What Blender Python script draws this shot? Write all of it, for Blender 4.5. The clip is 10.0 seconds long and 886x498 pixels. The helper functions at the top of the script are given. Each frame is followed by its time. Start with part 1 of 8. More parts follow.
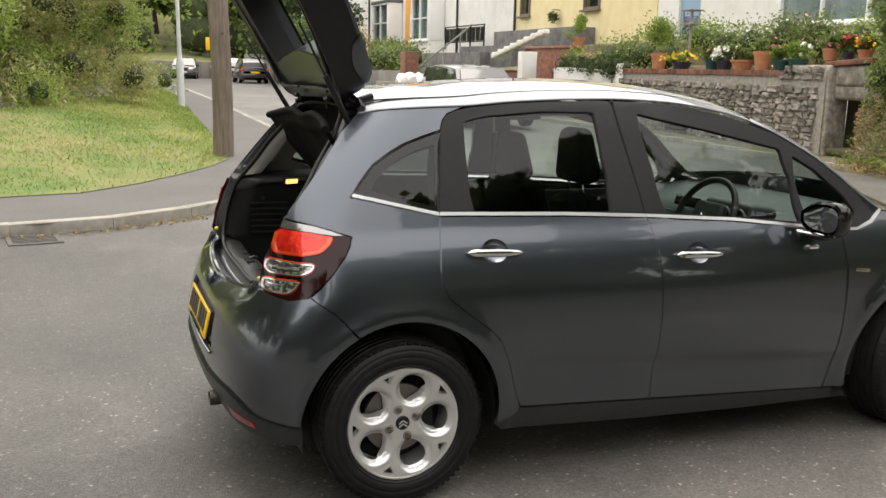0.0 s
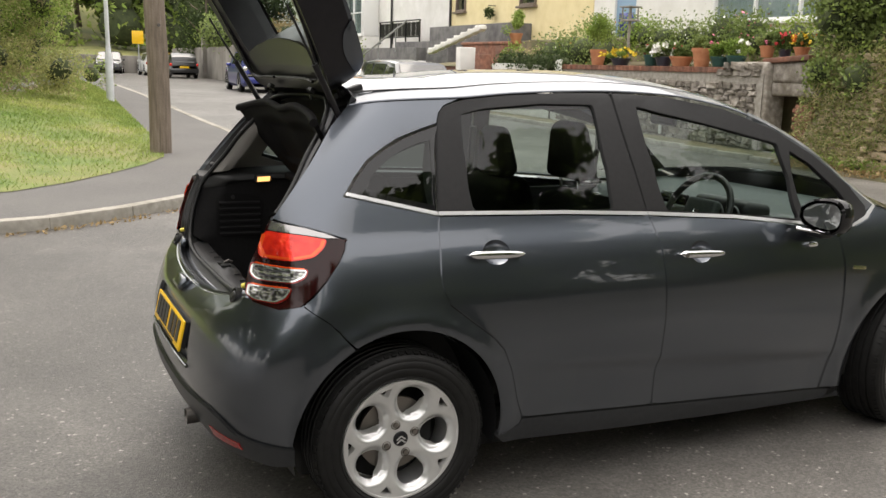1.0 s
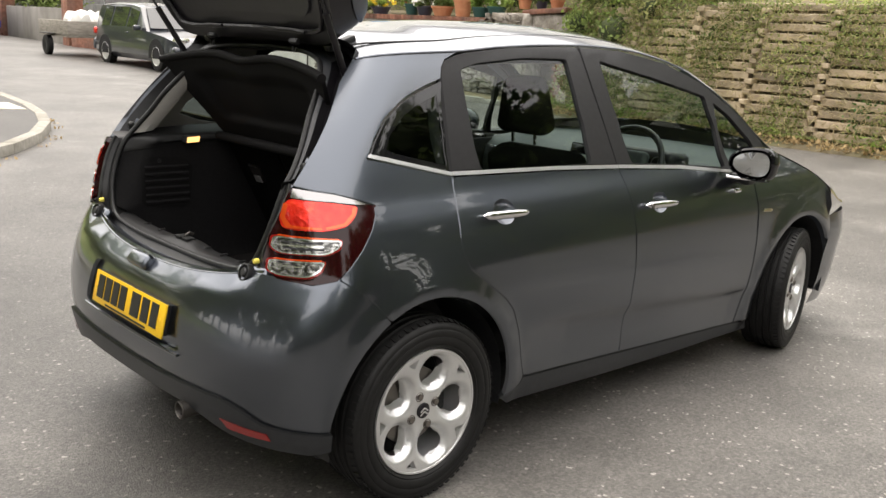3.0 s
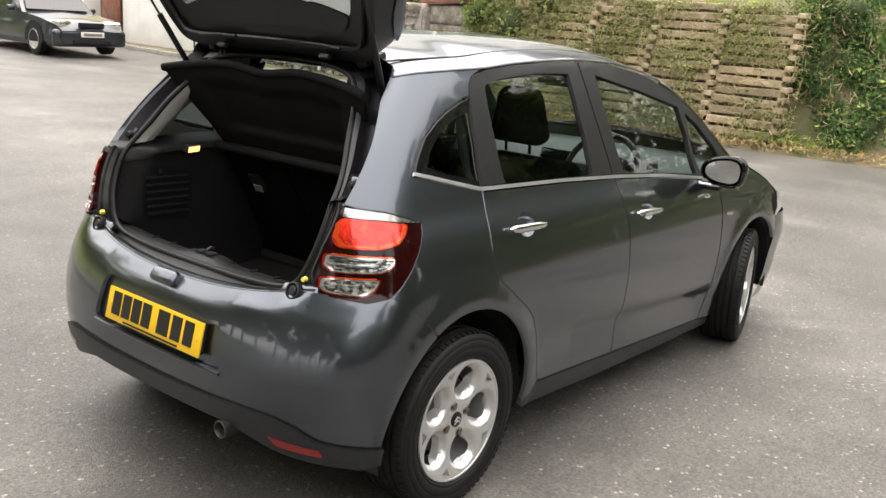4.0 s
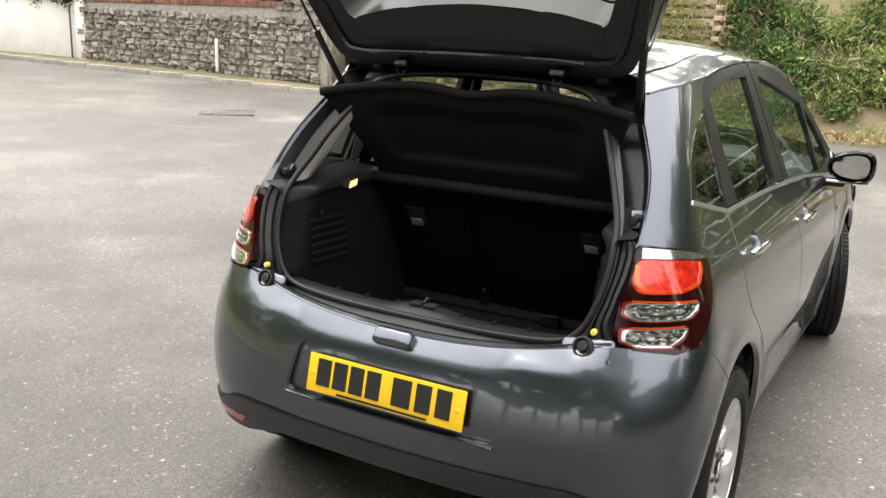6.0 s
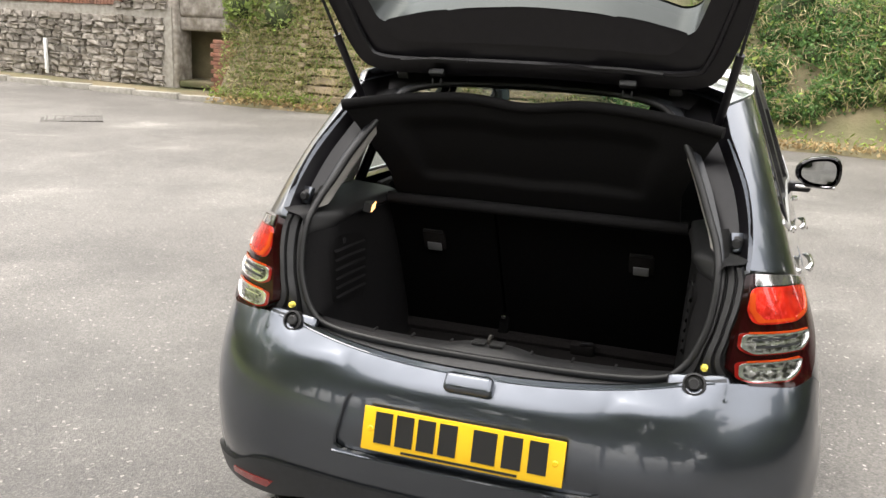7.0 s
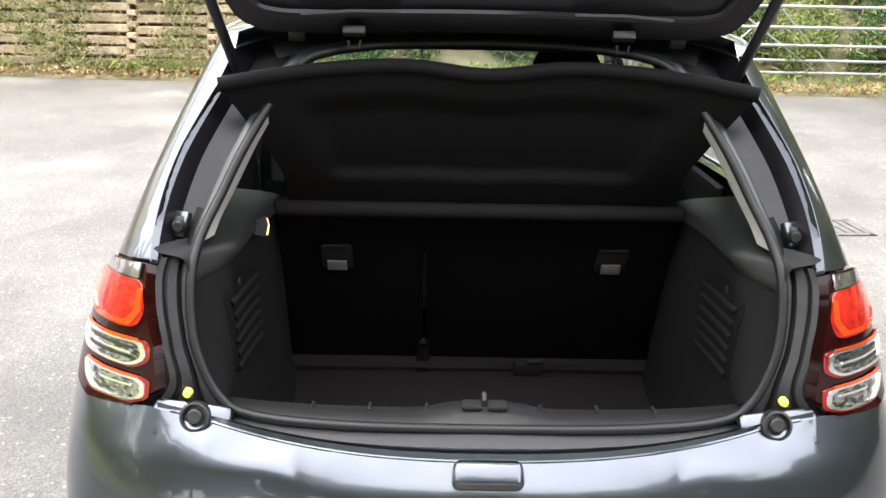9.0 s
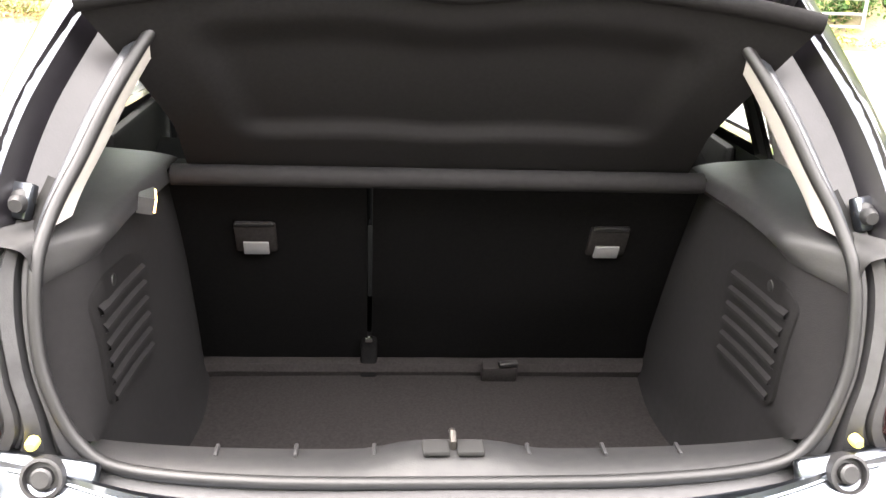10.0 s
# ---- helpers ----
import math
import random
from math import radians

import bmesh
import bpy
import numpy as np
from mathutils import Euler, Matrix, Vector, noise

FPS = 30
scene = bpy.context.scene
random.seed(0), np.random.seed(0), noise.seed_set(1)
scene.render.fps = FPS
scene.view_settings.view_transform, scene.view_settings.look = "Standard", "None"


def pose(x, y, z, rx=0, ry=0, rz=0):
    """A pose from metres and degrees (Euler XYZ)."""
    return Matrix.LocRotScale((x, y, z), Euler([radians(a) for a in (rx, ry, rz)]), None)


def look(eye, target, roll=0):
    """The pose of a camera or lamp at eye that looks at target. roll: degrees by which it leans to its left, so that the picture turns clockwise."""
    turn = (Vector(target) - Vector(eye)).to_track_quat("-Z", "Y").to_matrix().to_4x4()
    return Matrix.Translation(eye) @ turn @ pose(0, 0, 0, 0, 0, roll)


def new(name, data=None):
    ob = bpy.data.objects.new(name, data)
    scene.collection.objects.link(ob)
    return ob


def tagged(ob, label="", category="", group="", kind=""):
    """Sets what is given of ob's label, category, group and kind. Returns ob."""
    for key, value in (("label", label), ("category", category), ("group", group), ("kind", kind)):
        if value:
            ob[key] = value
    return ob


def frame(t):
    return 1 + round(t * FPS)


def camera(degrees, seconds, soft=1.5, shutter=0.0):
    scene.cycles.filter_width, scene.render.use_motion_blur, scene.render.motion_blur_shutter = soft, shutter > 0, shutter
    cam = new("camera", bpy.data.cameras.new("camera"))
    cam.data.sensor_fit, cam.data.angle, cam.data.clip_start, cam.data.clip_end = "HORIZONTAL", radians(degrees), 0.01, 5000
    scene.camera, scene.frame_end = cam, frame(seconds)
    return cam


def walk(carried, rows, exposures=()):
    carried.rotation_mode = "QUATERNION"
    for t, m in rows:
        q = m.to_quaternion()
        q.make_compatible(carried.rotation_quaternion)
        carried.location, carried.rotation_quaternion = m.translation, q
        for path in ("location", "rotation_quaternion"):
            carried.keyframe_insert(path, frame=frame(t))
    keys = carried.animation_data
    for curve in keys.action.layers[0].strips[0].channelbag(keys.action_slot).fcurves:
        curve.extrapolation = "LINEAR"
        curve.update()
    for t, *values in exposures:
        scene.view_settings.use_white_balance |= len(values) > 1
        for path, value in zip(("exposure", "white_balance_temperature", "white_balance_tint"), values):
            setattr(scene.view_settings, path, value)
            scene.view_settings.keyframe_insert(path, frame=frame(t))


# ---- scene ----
cam = camera(51.8, 10.0)
PATH = [
    (0, (-1.039, -3.747, 1.561), (-0.308, -1.925, 1.176), 1.3),
    (0.5, (-1.102, -3.644, 1.552), (-0.344, -1.833, 1.166), 1.8),
    (1, (-1.163, -3.447, 1.531), (-0.296, -1.687, 1.142), 1.6),
    (1.5, (-1.278, -3.304, 1.525), (-0.309, -1.606, 1.104), 2.7),
    (2, (-1.53, -3.19, 1.521), (-0.39, -1.601, 1.102), 1.9),
    (2.5, (-1.683, -3.03, 1.502), (-0.431, -1.537, 1.051), 3.0),
    (2.7, (-1.737, -2.938, 1.494), (-0.449, -1.478, 1.035), 2.9),
    (3.8, (-2.202, -2.535, 1.598), (-0.715, -1.295, 1.096), 3.6),
    (4, (-2.245, -2.466, 1.595), (-0.723, -1.267, 1.101), 4.0),
    (4.5, (-2.311, -2.202, 1.591), (-0.746, -1.064, 1.083), 2.6),
    (5, (-2.456, -1.926, 1.596), (-0.818, -0.899, 1.083), 3.1),
    (5.5, (-2.591, -1.664, 1.608), (-0.912, -0.704, 1.098), 2.4),
    (6, (-2.597, -1.299, 1.6), (-0.912, -0.346, 1.098), 1.9),
    (6.2, (-2.604, -1.164, 1.602), (-0.905, -0.226, 1.118), 2.2),
    (7.3, (-2.553, -0.411, 1.581), (-0.68, 0.083, 1.083), 2.5),
    (7.5, (-2.509, -0.313, 1.583), (-0.621, 0.126, 1.091), 2.5),
    (8, (-2.411, -0.078, 1.589), (-0.473, 0.085, 1.119), 0.9),
    (8.5, (-2.2, 0.024, 1.574), (-0.271, 0.044, 1.044), 0.9),
    (9, (-1.976, 0.105, 1.56), (-0.064, 0.081, 0.974), 1.2),
    (9.5, (-1.765, 0.151, 1.547), (0.118, 0.002, 0.893), 1.1),
    (10, (-1.501, 0.11, 1.461), (0.374, -0.035, 0.782), 2.2),
]
EXPOSURES = [(t, stops + 3.07, kelvin, tint) for t, stops, kelvin, tint in ((0, 0.2, 7050, 11), (1.5, 0.25, 7000, 12), (2.5, 0.45, 7000, 12), (4.5, 0.7, 6950, 12), (6, 0.85, 6900, 12), (7.5, 1.1, 6800, 12), (8.5, 1.45, 6600, 11), (9, 1.6, 6500, 12), (9.5, 2.15, 6700, 12), (10, 3.55, 7000, 16))]
walk(cam, [(t, look(eye, target, roll)) for t, eye, target, roll in PATH], EXPOSURES)

# ---- world, sun and exposure ----
world = bpy.data.worlds.new("overcast_sky")
scene.world = world
world.use_nodes = True
wn, wl = world.node_tree.nodes, world.node_tree.links
wn.clear()
sky = wn.new("ShaderNodeTexSky")
sky.sky_type, sky.sun_disc = "NISHITA", False
sky.sun_elevation, sky.sun_rotation = radians(76), radians(20)
sky.air_density, sky.dust_density, sky.ozone_density = 1.0, 4.0, 1.0
grey = wn.new("ShaderNodeHueSaturation")
grey.inputs["Saturation"].default_value = 0.22
bg = wn.new("ShaderNodeBackground")
bg.inputs["Strength"].default_value = 0.15
wo = wn.new("ShaderNodeOutputWorld")
wl.new(sky.outputs[0], grey.inputs["Color"])
even = wn.new("ShaderNodeGamma")
even.inputs["Gamma"].default_value = 0.36
wl.new(grey.outputs[0], even.inputs["Color"])
wl.new(even.outputs[0], bg.inputs["Color"])
wl.new(bg.outputs[0], wo.inputs["Surface"])
sun_data = bpy.data.lights.new("sun", "SUN")
sun_data.energy, sun_data.angle, sun_data.color = 0.14, radians(40), (1.0, 0.96, 0.9)
sun = new("sun", sun_data)
sun.matrix_world = look((1.0, 3.0, 12), (0, 0, 0))


# ---- materials ----
from mathutils.geometry import delaunay_2d_cdt
def material(name, base, rough=0.6, metal=0.0, coat=0.0, spec=0.5):
    m = bpy.data.materials.new(name)
    m.use_nodes = True
    b = m.node_tree.nodes["Principled BSDF"]
    b.inputs["Base Color"].default_value = (*base, 1)
    b.inputs["Roughness"].default_value = rough
    b.inputs["Metallic"].default_value = metal
    b.inputs["Coat Weight"].default_value = coat
    b.inputs["Coat Roughness"].default_value = 0.04
    b.inputs["Specular IOR Level"].default_value = spec
    return m


def varied(name, stops, scale, rough=0.7, bump=0.0, bump_scale=None, second=None, detail=6.0, metal=0.0, per_piece=0.0, coat=0.0, stretch=(1, 1, 1), spec=0.5):
    """Colour from noise over a ramp; second = (colour, scale, amount) adds blotches; per_piece varies by object and island."""
    m = material(name, stops[0][1], rough, metal, coat, spec)
    n, l = m.node_tree.nodes, m.node_tree.links
    b = n["Principled BSDF"]
    tc = n.new("ShaderNodeNewGeometry")
    mp = n.new("ShaderNodeMapping")
    mp.inputs["Scale"].default_value = stretch
    l.new(tc.outputs["Position"], mp.inputs["Vector"])
    t = n.new("ShaderNodeTexNoise")
    t.inputs["Scale"].default_value, t.inputs["Detail"].default_value = scale, detail
    l.new(mp.outputs[0], t.inputs["Vector"])
    r = n.new("ShaderNodeValToRGB")
    els = r.color_ramp.elements
    els[0].position, els[0].color = stops[0][0], (*stops[0][1], 1)
    els[1].position, els[1].color = stops[-1][0], (*stops[-1][1], 1)
    for p, c in stops[1:-1]:
        els.new(p).color = (*c, 1)
    l.new(t.outputs["Fac"], r.inputs["Fac"])
    out = r.outputs["Color"]
    if second:
        c2, s2, amount = second
        t2 = n.new("ShaderNodeTexNoise")
        t2.inputs["Scale"].default_value, t2.inputs["Detail"].default_value = s2, 4
        l.new(tc.outputs["Position"], t2.inputs["Vector"])
        r2 = n.new("ShaderNodeValToRGB")
        r2.color_ramp.elements[0].position, r2.color_ramp.elements[1].position = 0.45, 0.68
        l.new(t2.outputs["Fac"], r2.inputs["Fac"])
        mul = n.new("ShaderNodeMath")
        mul.operation = "MULTIPLY"
        mul.inputs[1].default_value = amount
        l.new(r2.outputs["Color"], mul.inputs[0])
        mx = n.new("ShaderNodeMix")
        mx.data_type = "RGBA"
        mx.inputs["B"].default_value = (*c2, 1)
        l.new(mul.outputs[0], mx.inputs["Factor"])
        l.new(out, mx.inputs["A"])
        out = mx.outputs["Result"]
    if per_piece:
        oi = n.new("ShaderNodeObjectInfo")
        add = n.new("ShaderNodeMath")
        add.operation = "ADD"
        l.new(oi.outputs["Random"], add.inputs[0])
        l.new(tc.outputs["Random Per Island"], add.inputs[1])
        fr = n.new("ShaderNodeMath")
        fr.operation = "FRACT"
        l.new(add.outputs[0], fr.inputs[0])
        mr = n.new("ShaderNodeMapRange")
        mr.inputs["To Min"].default_value, mr.inputs["To Max"].default_value = 1 - per_piece, 1 + per_piece
        l.new(fr.outputs[0], mr.inputs["Value"])
        hs = n.new("ShaderNodeHueSaturation")
        l.new(mr.outputs[0], hs.inputs["Value"])
        l.new(out, hs.inputs["Color"])
        out = hs.outputs["Color"]
    l.new(out, b.inputs["Base Color"])
    if bump:
        t3 = n.new("ShaderNodeTexNoise")
        t3.inputs["Scale"].default_value, t3.inputs["Detail"].default_value = bump_scale or scale * 3, 5
        l.new(tc.outputs["Position"], t3.inputs["Vector"])
        bp = n.new("ShaderNodeBump")
        bp.inputs["Strength"].default_value, bp.inputs["Distance"].default_value = bump, min(0.02, 0.6 / (bump_scale or scale * 3))
        l.new(t3.outputs["Fac"], bp.inputs["Height"])
        l.new(bp.outputs[0], b.inputs["Normal"])
    return m


def glass_material(name, tint, gloss_ior=1.45):
    m = bpy.data.materials.new(name)
    m.use_nodes = True
    n, l = m.node_tree.nodes, m.node_tree.links
    n.clear()
    tr, gl, fr, mx, o = (n.new("ShaderNode" + k) for k in ("BsdfTransparent", "BsdfGlossy", "LayerWeight", "MixShader", "OutputMaterial"))
    tr.inputs["Color"].default_value = (*tint, 1)
    gl.inputs["Roughness"].default_value = 0.01
    fr.inputs["Blend"].default_value = 0.5
    p5, sc = n.new("ShaderNodeMath"), n.new("ShaderNodeMath")
    p5.operation, sc.operation = "POWER", "MULTIPLY_ADD"
    p5.inputs[1].default_value = 5.0
    f0 = ((gloss_ior - 1) / (gloss_ior + 1)) ** 2 * 1.15
    sc.inputs[1].default_value, sc.inputs[2].default_value = 0.9 - f0, f0
    l.new(fr.outputs["Facing"], p5.inputs[0])
    l.new(p5.outputs[0], sc.inputs[0])
    l.new(sc.outputs[0], mx.inputs[0])
    l.new(tr.outputs[0], mx.inputs[1])
    l.new(gl.outputs[0], mx.inputs[2])
    l.new(mx.outputs[0], o.inputs[0])
    return m


def leaf_material(name, dark, light, scale=1.3):
    m = varied(name, [(0.3, dark), (0.7, light)], scale, 0.6, per_piece=0.3, spec=0.2)
    b = m.node_tree.nodes["Principled BSDF"]
    n, l = m.node_tree.nodes, m.node_tree.links
    tr, mx = n.new("ShaderNodeBsdfTranslucent"), n.new("ShaderNodeMixShader")
    l.new(b.inputs["Base Color"].links[0].from_socket, tr.inputs["Color"])
    mx.inputs[0].default_value = 0.35
    l.new(b.outputs[0], mx.inputs[1])
    l.new(tr.outputs[0], mx.inputs[2])
    l.new(mx.outputs[0], n["Material Output"].inputs["Surface"])
    return m


PAINT = material("grey_metallic_paint", (0.101, 0.113, 0.134), 0.2, 1.0, 1.0)
PAINT.node_tree.nodes["Principled BSDF"].inputs["Coat IOR"].default_value = 1.5
PAINT.node_tree.nodes["Principled BSDF"].inputs["Coat Roughness"].default_value = 0.025
fl_n, fl_l = PAINT.node_tree.nodes, PAINT.node_tree.links
fl_t = fl_n.new("ShaderNodeTexNoise")
fl_t.inputs["Scale"].default_value = 900
fl_g = fl_n.new("ShaderNodeNewGeometry")
fl_r = fl_n.new("ShaderNodeMapRange")
fl_r.inputs["To Min"].default_value, fl_r.inputs["To Max"].default_value = 0.25, 0.33
fl_l.new(fl_g.outputs["Position"], fl_t.inputs["Vector"])
fl_l.new(fl_t.outputs["Fac"], fl_r.inputs["Value"])
fl_l.new(fl_r.outputs[0], fl_n["Principled BSDF"].inputs["Roughness"])
VINYL = varied("satin_black_pillar", [(0.3, (0.008, 0.0075, 0.0085)), (0.7, (0.012, 0.0115, 0.0125))], 60, 0.4, spec=0.35)
BLACK = varied("black_plastic", [(0.3, (0.012, 0.012, 0.013)), (0.7, (0.02, 0.02, 0.021))], 80, 0.5, 0.15, 400)
# near-black standing in for deep shade in gaps, and for hidden parts
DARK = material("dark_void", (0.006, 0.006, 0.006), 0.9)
VALANCE = varied("dark_grey_bumper_plastic", [(0.3, (0.014, 0.0155, 0.018)), (0.7, (0.021, 0.023, 0.026))], 50, 0.4, 0.1, 500)
RUBBER = varied("tyre_rubber", [(0.3, (0.006, 0.006, 0.006)), (0.7, (0.012, 0.0118, 0.0115))], 30, 0.55, 0.2, 300, spec=0.25)
GATE_TRIM = varied("glossy_black_trim", [(0.3, (0.006, 0.0055, 0.007)), (0.7, (0.010, 0.009, 0.0115))], 40, 0.33, 0.08, 300, spec=0.4)
# body paint darkened in colour for the tailgate's shade on the flange
FLANGE = material("shade_dark_flange_paint", (0.022, 0.024, 0.028), 0.36, 0.0, 0.15)
SEAL = material("rubber_seal", (0.012, 0.012, 0.0125), 0.45, 0.0, 0.0, 0.4)
CHROME = material("chrome", (0.70, 0.70, 0.71), 0.1, 1.0)
BRIGHT = material("satin_bright_trim", (0.62, 0.62, 0.63), 0.38, 1.0)
MIRROR = material("mirror_glass", (0.55, 0.57, 0.58), 0.02, 1.0)
ALLOY = varied("silver_alloy", [(0.3, (0.60, 0.60, 0.60)), (0.7, (0.72, 0.72, 0.71))], 12, 0.3, metal=0.7, coat=0.5)
STEEL = material("dull_steel", (0.22, 0.20, 0.18), 0.4, 0.9)
SOOTED = material("sooted_steel", (0.095, 0.088, 0.082), 0.45, 0.9)
GLASS = glass_material("car_glass", (0.68, 0.75, 0.73), 1.5)
TINTED = glass_material("tinted_rear_glass", (0.11, 0.135, 0.13), 1.5)
CARPET = varied("boot_carpet", [(0.3, (0.011, 0.0099, 0.0099)), (0.7, (0.020, 0.018, 0.018))], 180, 0.95, 0.4, 700, spec=0.08)
TRIM = varied("boot_side_trim", [(0.3, (0.0055, 0.0052, 0.0057)), (0.7, (0.0090, 0.0085, 0.0090))], 90, 0.8, 0.25, 500, spec=0.2)
LEDGE = varied("smooth_grey_plastic", [(0.3, (0.012, 0.012, 0.013)), (0.7, (0.019, 0.0187, 0.019))], 60, 0.5, 0.1, 300, spec=0.4)
FABRIC = varied("dark_seat_fabric", [(0.3, (0.003, 0.003, 0.0034)), (0.7, (0.006, 0.0057, 0.0058))], 150, 0.95, 0.4, 800, spec=0.03)
FELT = varied("black_shelf_felt", [(0.3, (0.0040, 0.0037, 0.0040)), (0.7, (0.0068, 0.0064, 0.0067))], 160, 0.75, 0.3, 700, spec=0.15)
DASH = varied("dashboard_grey", [(0.3, (0.026, 0.034, 0.034)), (0.7, (0.042, 0.051, 0.050))], 40, 0.6, 0.1, 400)
BEIGE = material("pale_pillar_trim", (0.40, 0.385, 0.355), 0.8)
GLOSS = material("gloss_black_window_band", (0.008, 0.008, 0.009), 0.03, 0.0, 0.0)
LENS_RED = varied("red_lamp_lens", [(0.35, (0.55, 0.012, 0.006)), (0.6, (0.90, 0.03, 0.012)), (0.75, (0.95, 0.07, 0.02))], 26, 0.22, 0.25, 60, metal=0.5, coat=1.0, detail=1.0)
REFLECTOR = varied("lamp_reflector_facets", [(0.42, (0.06, 0.06, 0.055)), (0.6, (0.55, 0.55, 0.53))], 55, 0.15, 0.5, 120, metal=0.9, coat=1.0, detail=1.0, stretch=(1, 1, 2.2))
LENS_DARK = material("dark_red_lamp_housing", (0.018, 0.0018, 0.0022), 0.10, 0.0, 0.0, 0.35)
LENS_MID = material("deep_red_lamp_surround", (0.30, 0.010, 0.008), 0.12, 0.3, 1.0)
LENS_ORANGE = material("orange_lamp_lens", (0.90, 0.10, 0.015), 0.15, 0.5, 1.0)
LENS_CLEAR = material("clear_lamp_reflector", (0.88, 0.88, 0.88), 0.12, 0.9, 1.0)
LENS_WHITE = material("pale_sky_lamp_band", (0.36, 0.35, 0.35), 0.12, 0.85, 1.0)
YELLOW = varied("yellow_number_plate", [(0.3, (0.80, 0.47, 0.01)), (0.7, (0.84, 0.52, 0.02))], 8, 0.35)
INK = material("black_ink", (0.01, 0.01, 0.01), 0.4)
DOT = material("yellow_rubber_dot", (0.85, 0.72, 0.12), 0.6)
SILVER = material("silver_label", (0.17, 0.17, 0.175), 0.5, 0.2)


# ---- mesh helpers ----
def mesh_of(name, verts, faces, mat, normals=None, smooth=True):
    me = bpy.data.meshes.new(name)
    me.from_pydata([tuple(v) for v in verts], [], faces)
    for m in mat if isinstance(mat, (list, tuple)) else [mat]:
        me.materials.append(m)
    if smooth:
        me.polygons.foreach_set("use_smooth", [True] * len(me.polygons))
    me.update()
    if normals is not None:
        me.normals_split_custom_set_from_vertices([tuple(v) for v in normals])
    return me


def link(name, me, parent=None, label=""):
    ob = new(name, me)
    if parent is not None:
        ob.parent = parent
    if label:
        ob["label"] = label
    return ob


def part(name, bm, mat, parent, label="", smooth=True):
    """One mesh from a bmesh, under a thing or a part."""
    me = bpy.data.meshes.new(name)
    bm.to_mesh(me)
    bm.free()
    for m in mat if isinstance(mat, (list, tuple)) else [mat]:
        me.materials.append(m)
    if smooth:
        me.polygons.foreach_set("use_smooth", [True] * len(me.polygons))
        me.set_sharp_from_angle(angle=radians(35))
    return link(name, me, parent, label)


def raw(name, verts, faces, mat, parent=None, label="", smooth=True, sharp=40):
    me = mesh_of(name, verts, faces, mat, None, smooth)
    if smooth and sharp:
        me.set_sharp_from_angle(angle=radians(sharp))
    return link(name, me, parent, label)


def thing(name, label, category, group="", kind="", at=(0, 0, 0), turn=0):
    ob = new(name)
    ob.matrix_world = pose(*at, 0, 0, turn)
    return tagged(ob, label, category, group, kind)


def box_bm(size, at=(0, 0, 0), bevel=0.0, turn=(0, 0, 0), segments=2, bm=None):
    own = bmesh.new()
    bmesh.ops.create_cube(own, size=1)
    bmesh.ops.scale(own, vec=size, verts=own.verts)
    if bevel:
        bmesh.ops.bevel(own, geom=own.edges[:], offset=bevel, segments=segments, affect="EDGES", profile=0.5)
    bmesh.ops.transform(own, matrix=pose(*at, *turn), verts=own.verts)
    if bm is None:
        return own
    me = bpy.data.meshes.new("tmp")
    own.to_mesh(me)
    own.free()
    bm.from_mesh(me)
    bpy.data.meshes.remove(me)
    return bm


def lathe(profile, n=48, axis="y", full=1.0):
    """Verts and faces of a turned profile of (radius, along)."""
    verts, faces = [], []
    k = len(profile)
    for i in range(n):
        a = 2 * math.pi * i / n * full
        for r, h in profile:
            c, s = r * math.cos(a), r * math.sin(a)
            verts.append((c, h, s) if axis == "y" else (c, s, h) if axis == "z" else (h, c, s))
    for i in range(n):
        j = (i + 1) % n
        for q in range(k - 1):
            faces.append((i * k + q, i * k + q + 1, j * k + q + 1, j * k + q))
    return verts, faces


def tube(points, radius, n=10, close=False):
    """Verts and faces of a tube along points; radius may be a list."""
    pts = [Vector(p) for p in points]
    rs = radius if isinstance(radius, (list, tuple)) else [radius] * len(pts)
    verts, faces = [], []
    up = Vector((0, 0, 1))
    for i, p in enumerate(pts):
        a = pts[i - 1] if (i or close) else p
        b = pts[(i + 1) % len(pts)] if (i < len(pts) - 1 or close) else p
        d = (b - a).normalized()
        if abs(d.dot(up)) > 0.95:
            up = Vector((1, 0, 0)) if abs(d.x) < 0.9 else Vector((0, 1, 0))
        u = d.cross(up).normalized()
        v = u.cross(d).normalized()
        up = v
        for k in range(n):
            t = 2 * math.pi * k / n
            verts.append(p + rs[i] * (math.cos(t) * u + math.sin(t) * v))
    m = len(pts)
    for i in range(m if close else m - 1):
        j = (i + 1) % m
        for k in range(n):
            q = (k + 1) % n
            faces.append((i * n + k, j * n + k, j * n + q, i * n + q))
    if not close:
        faces.append(tuple(range(n)))
        faces.append(tuple(reversed(range((m - 1) * n, m * n))))
    return verts, faces


def strip(rows):
    """Verts and faces of a grid, from rows of points of equal length."""
    k = len(rows[0])
    verts = [p for row in rows for p in row]
    faces = [(i * k + j, i * k + j + 1, (i + 1) * k + j + 1, (i + 1) * k + j) for i in range(len(rows) - 1) for j in range(k - 1)]
    return verts, faces


def curve_through(points, n=8):
    """A smooth line through points, n steps between each two."""
    p = [Vector(q) for q in points]
    out = []
    for i in range(len(p) - 1):
        a, b, c, d = p[max(i - 1, 0)], p[i], p[i + 1], p[min(i + 2, len(p) - 1)]
        for k in range(n):
            t = k / n
            out.append(0.5 * (2 * b + (c - a) * t + (2 * a - 5 * b + 4 * c - d) * t * t + (3 * b - a - 3 * c + d) * t ** 3))
    return out + [p[-1]]


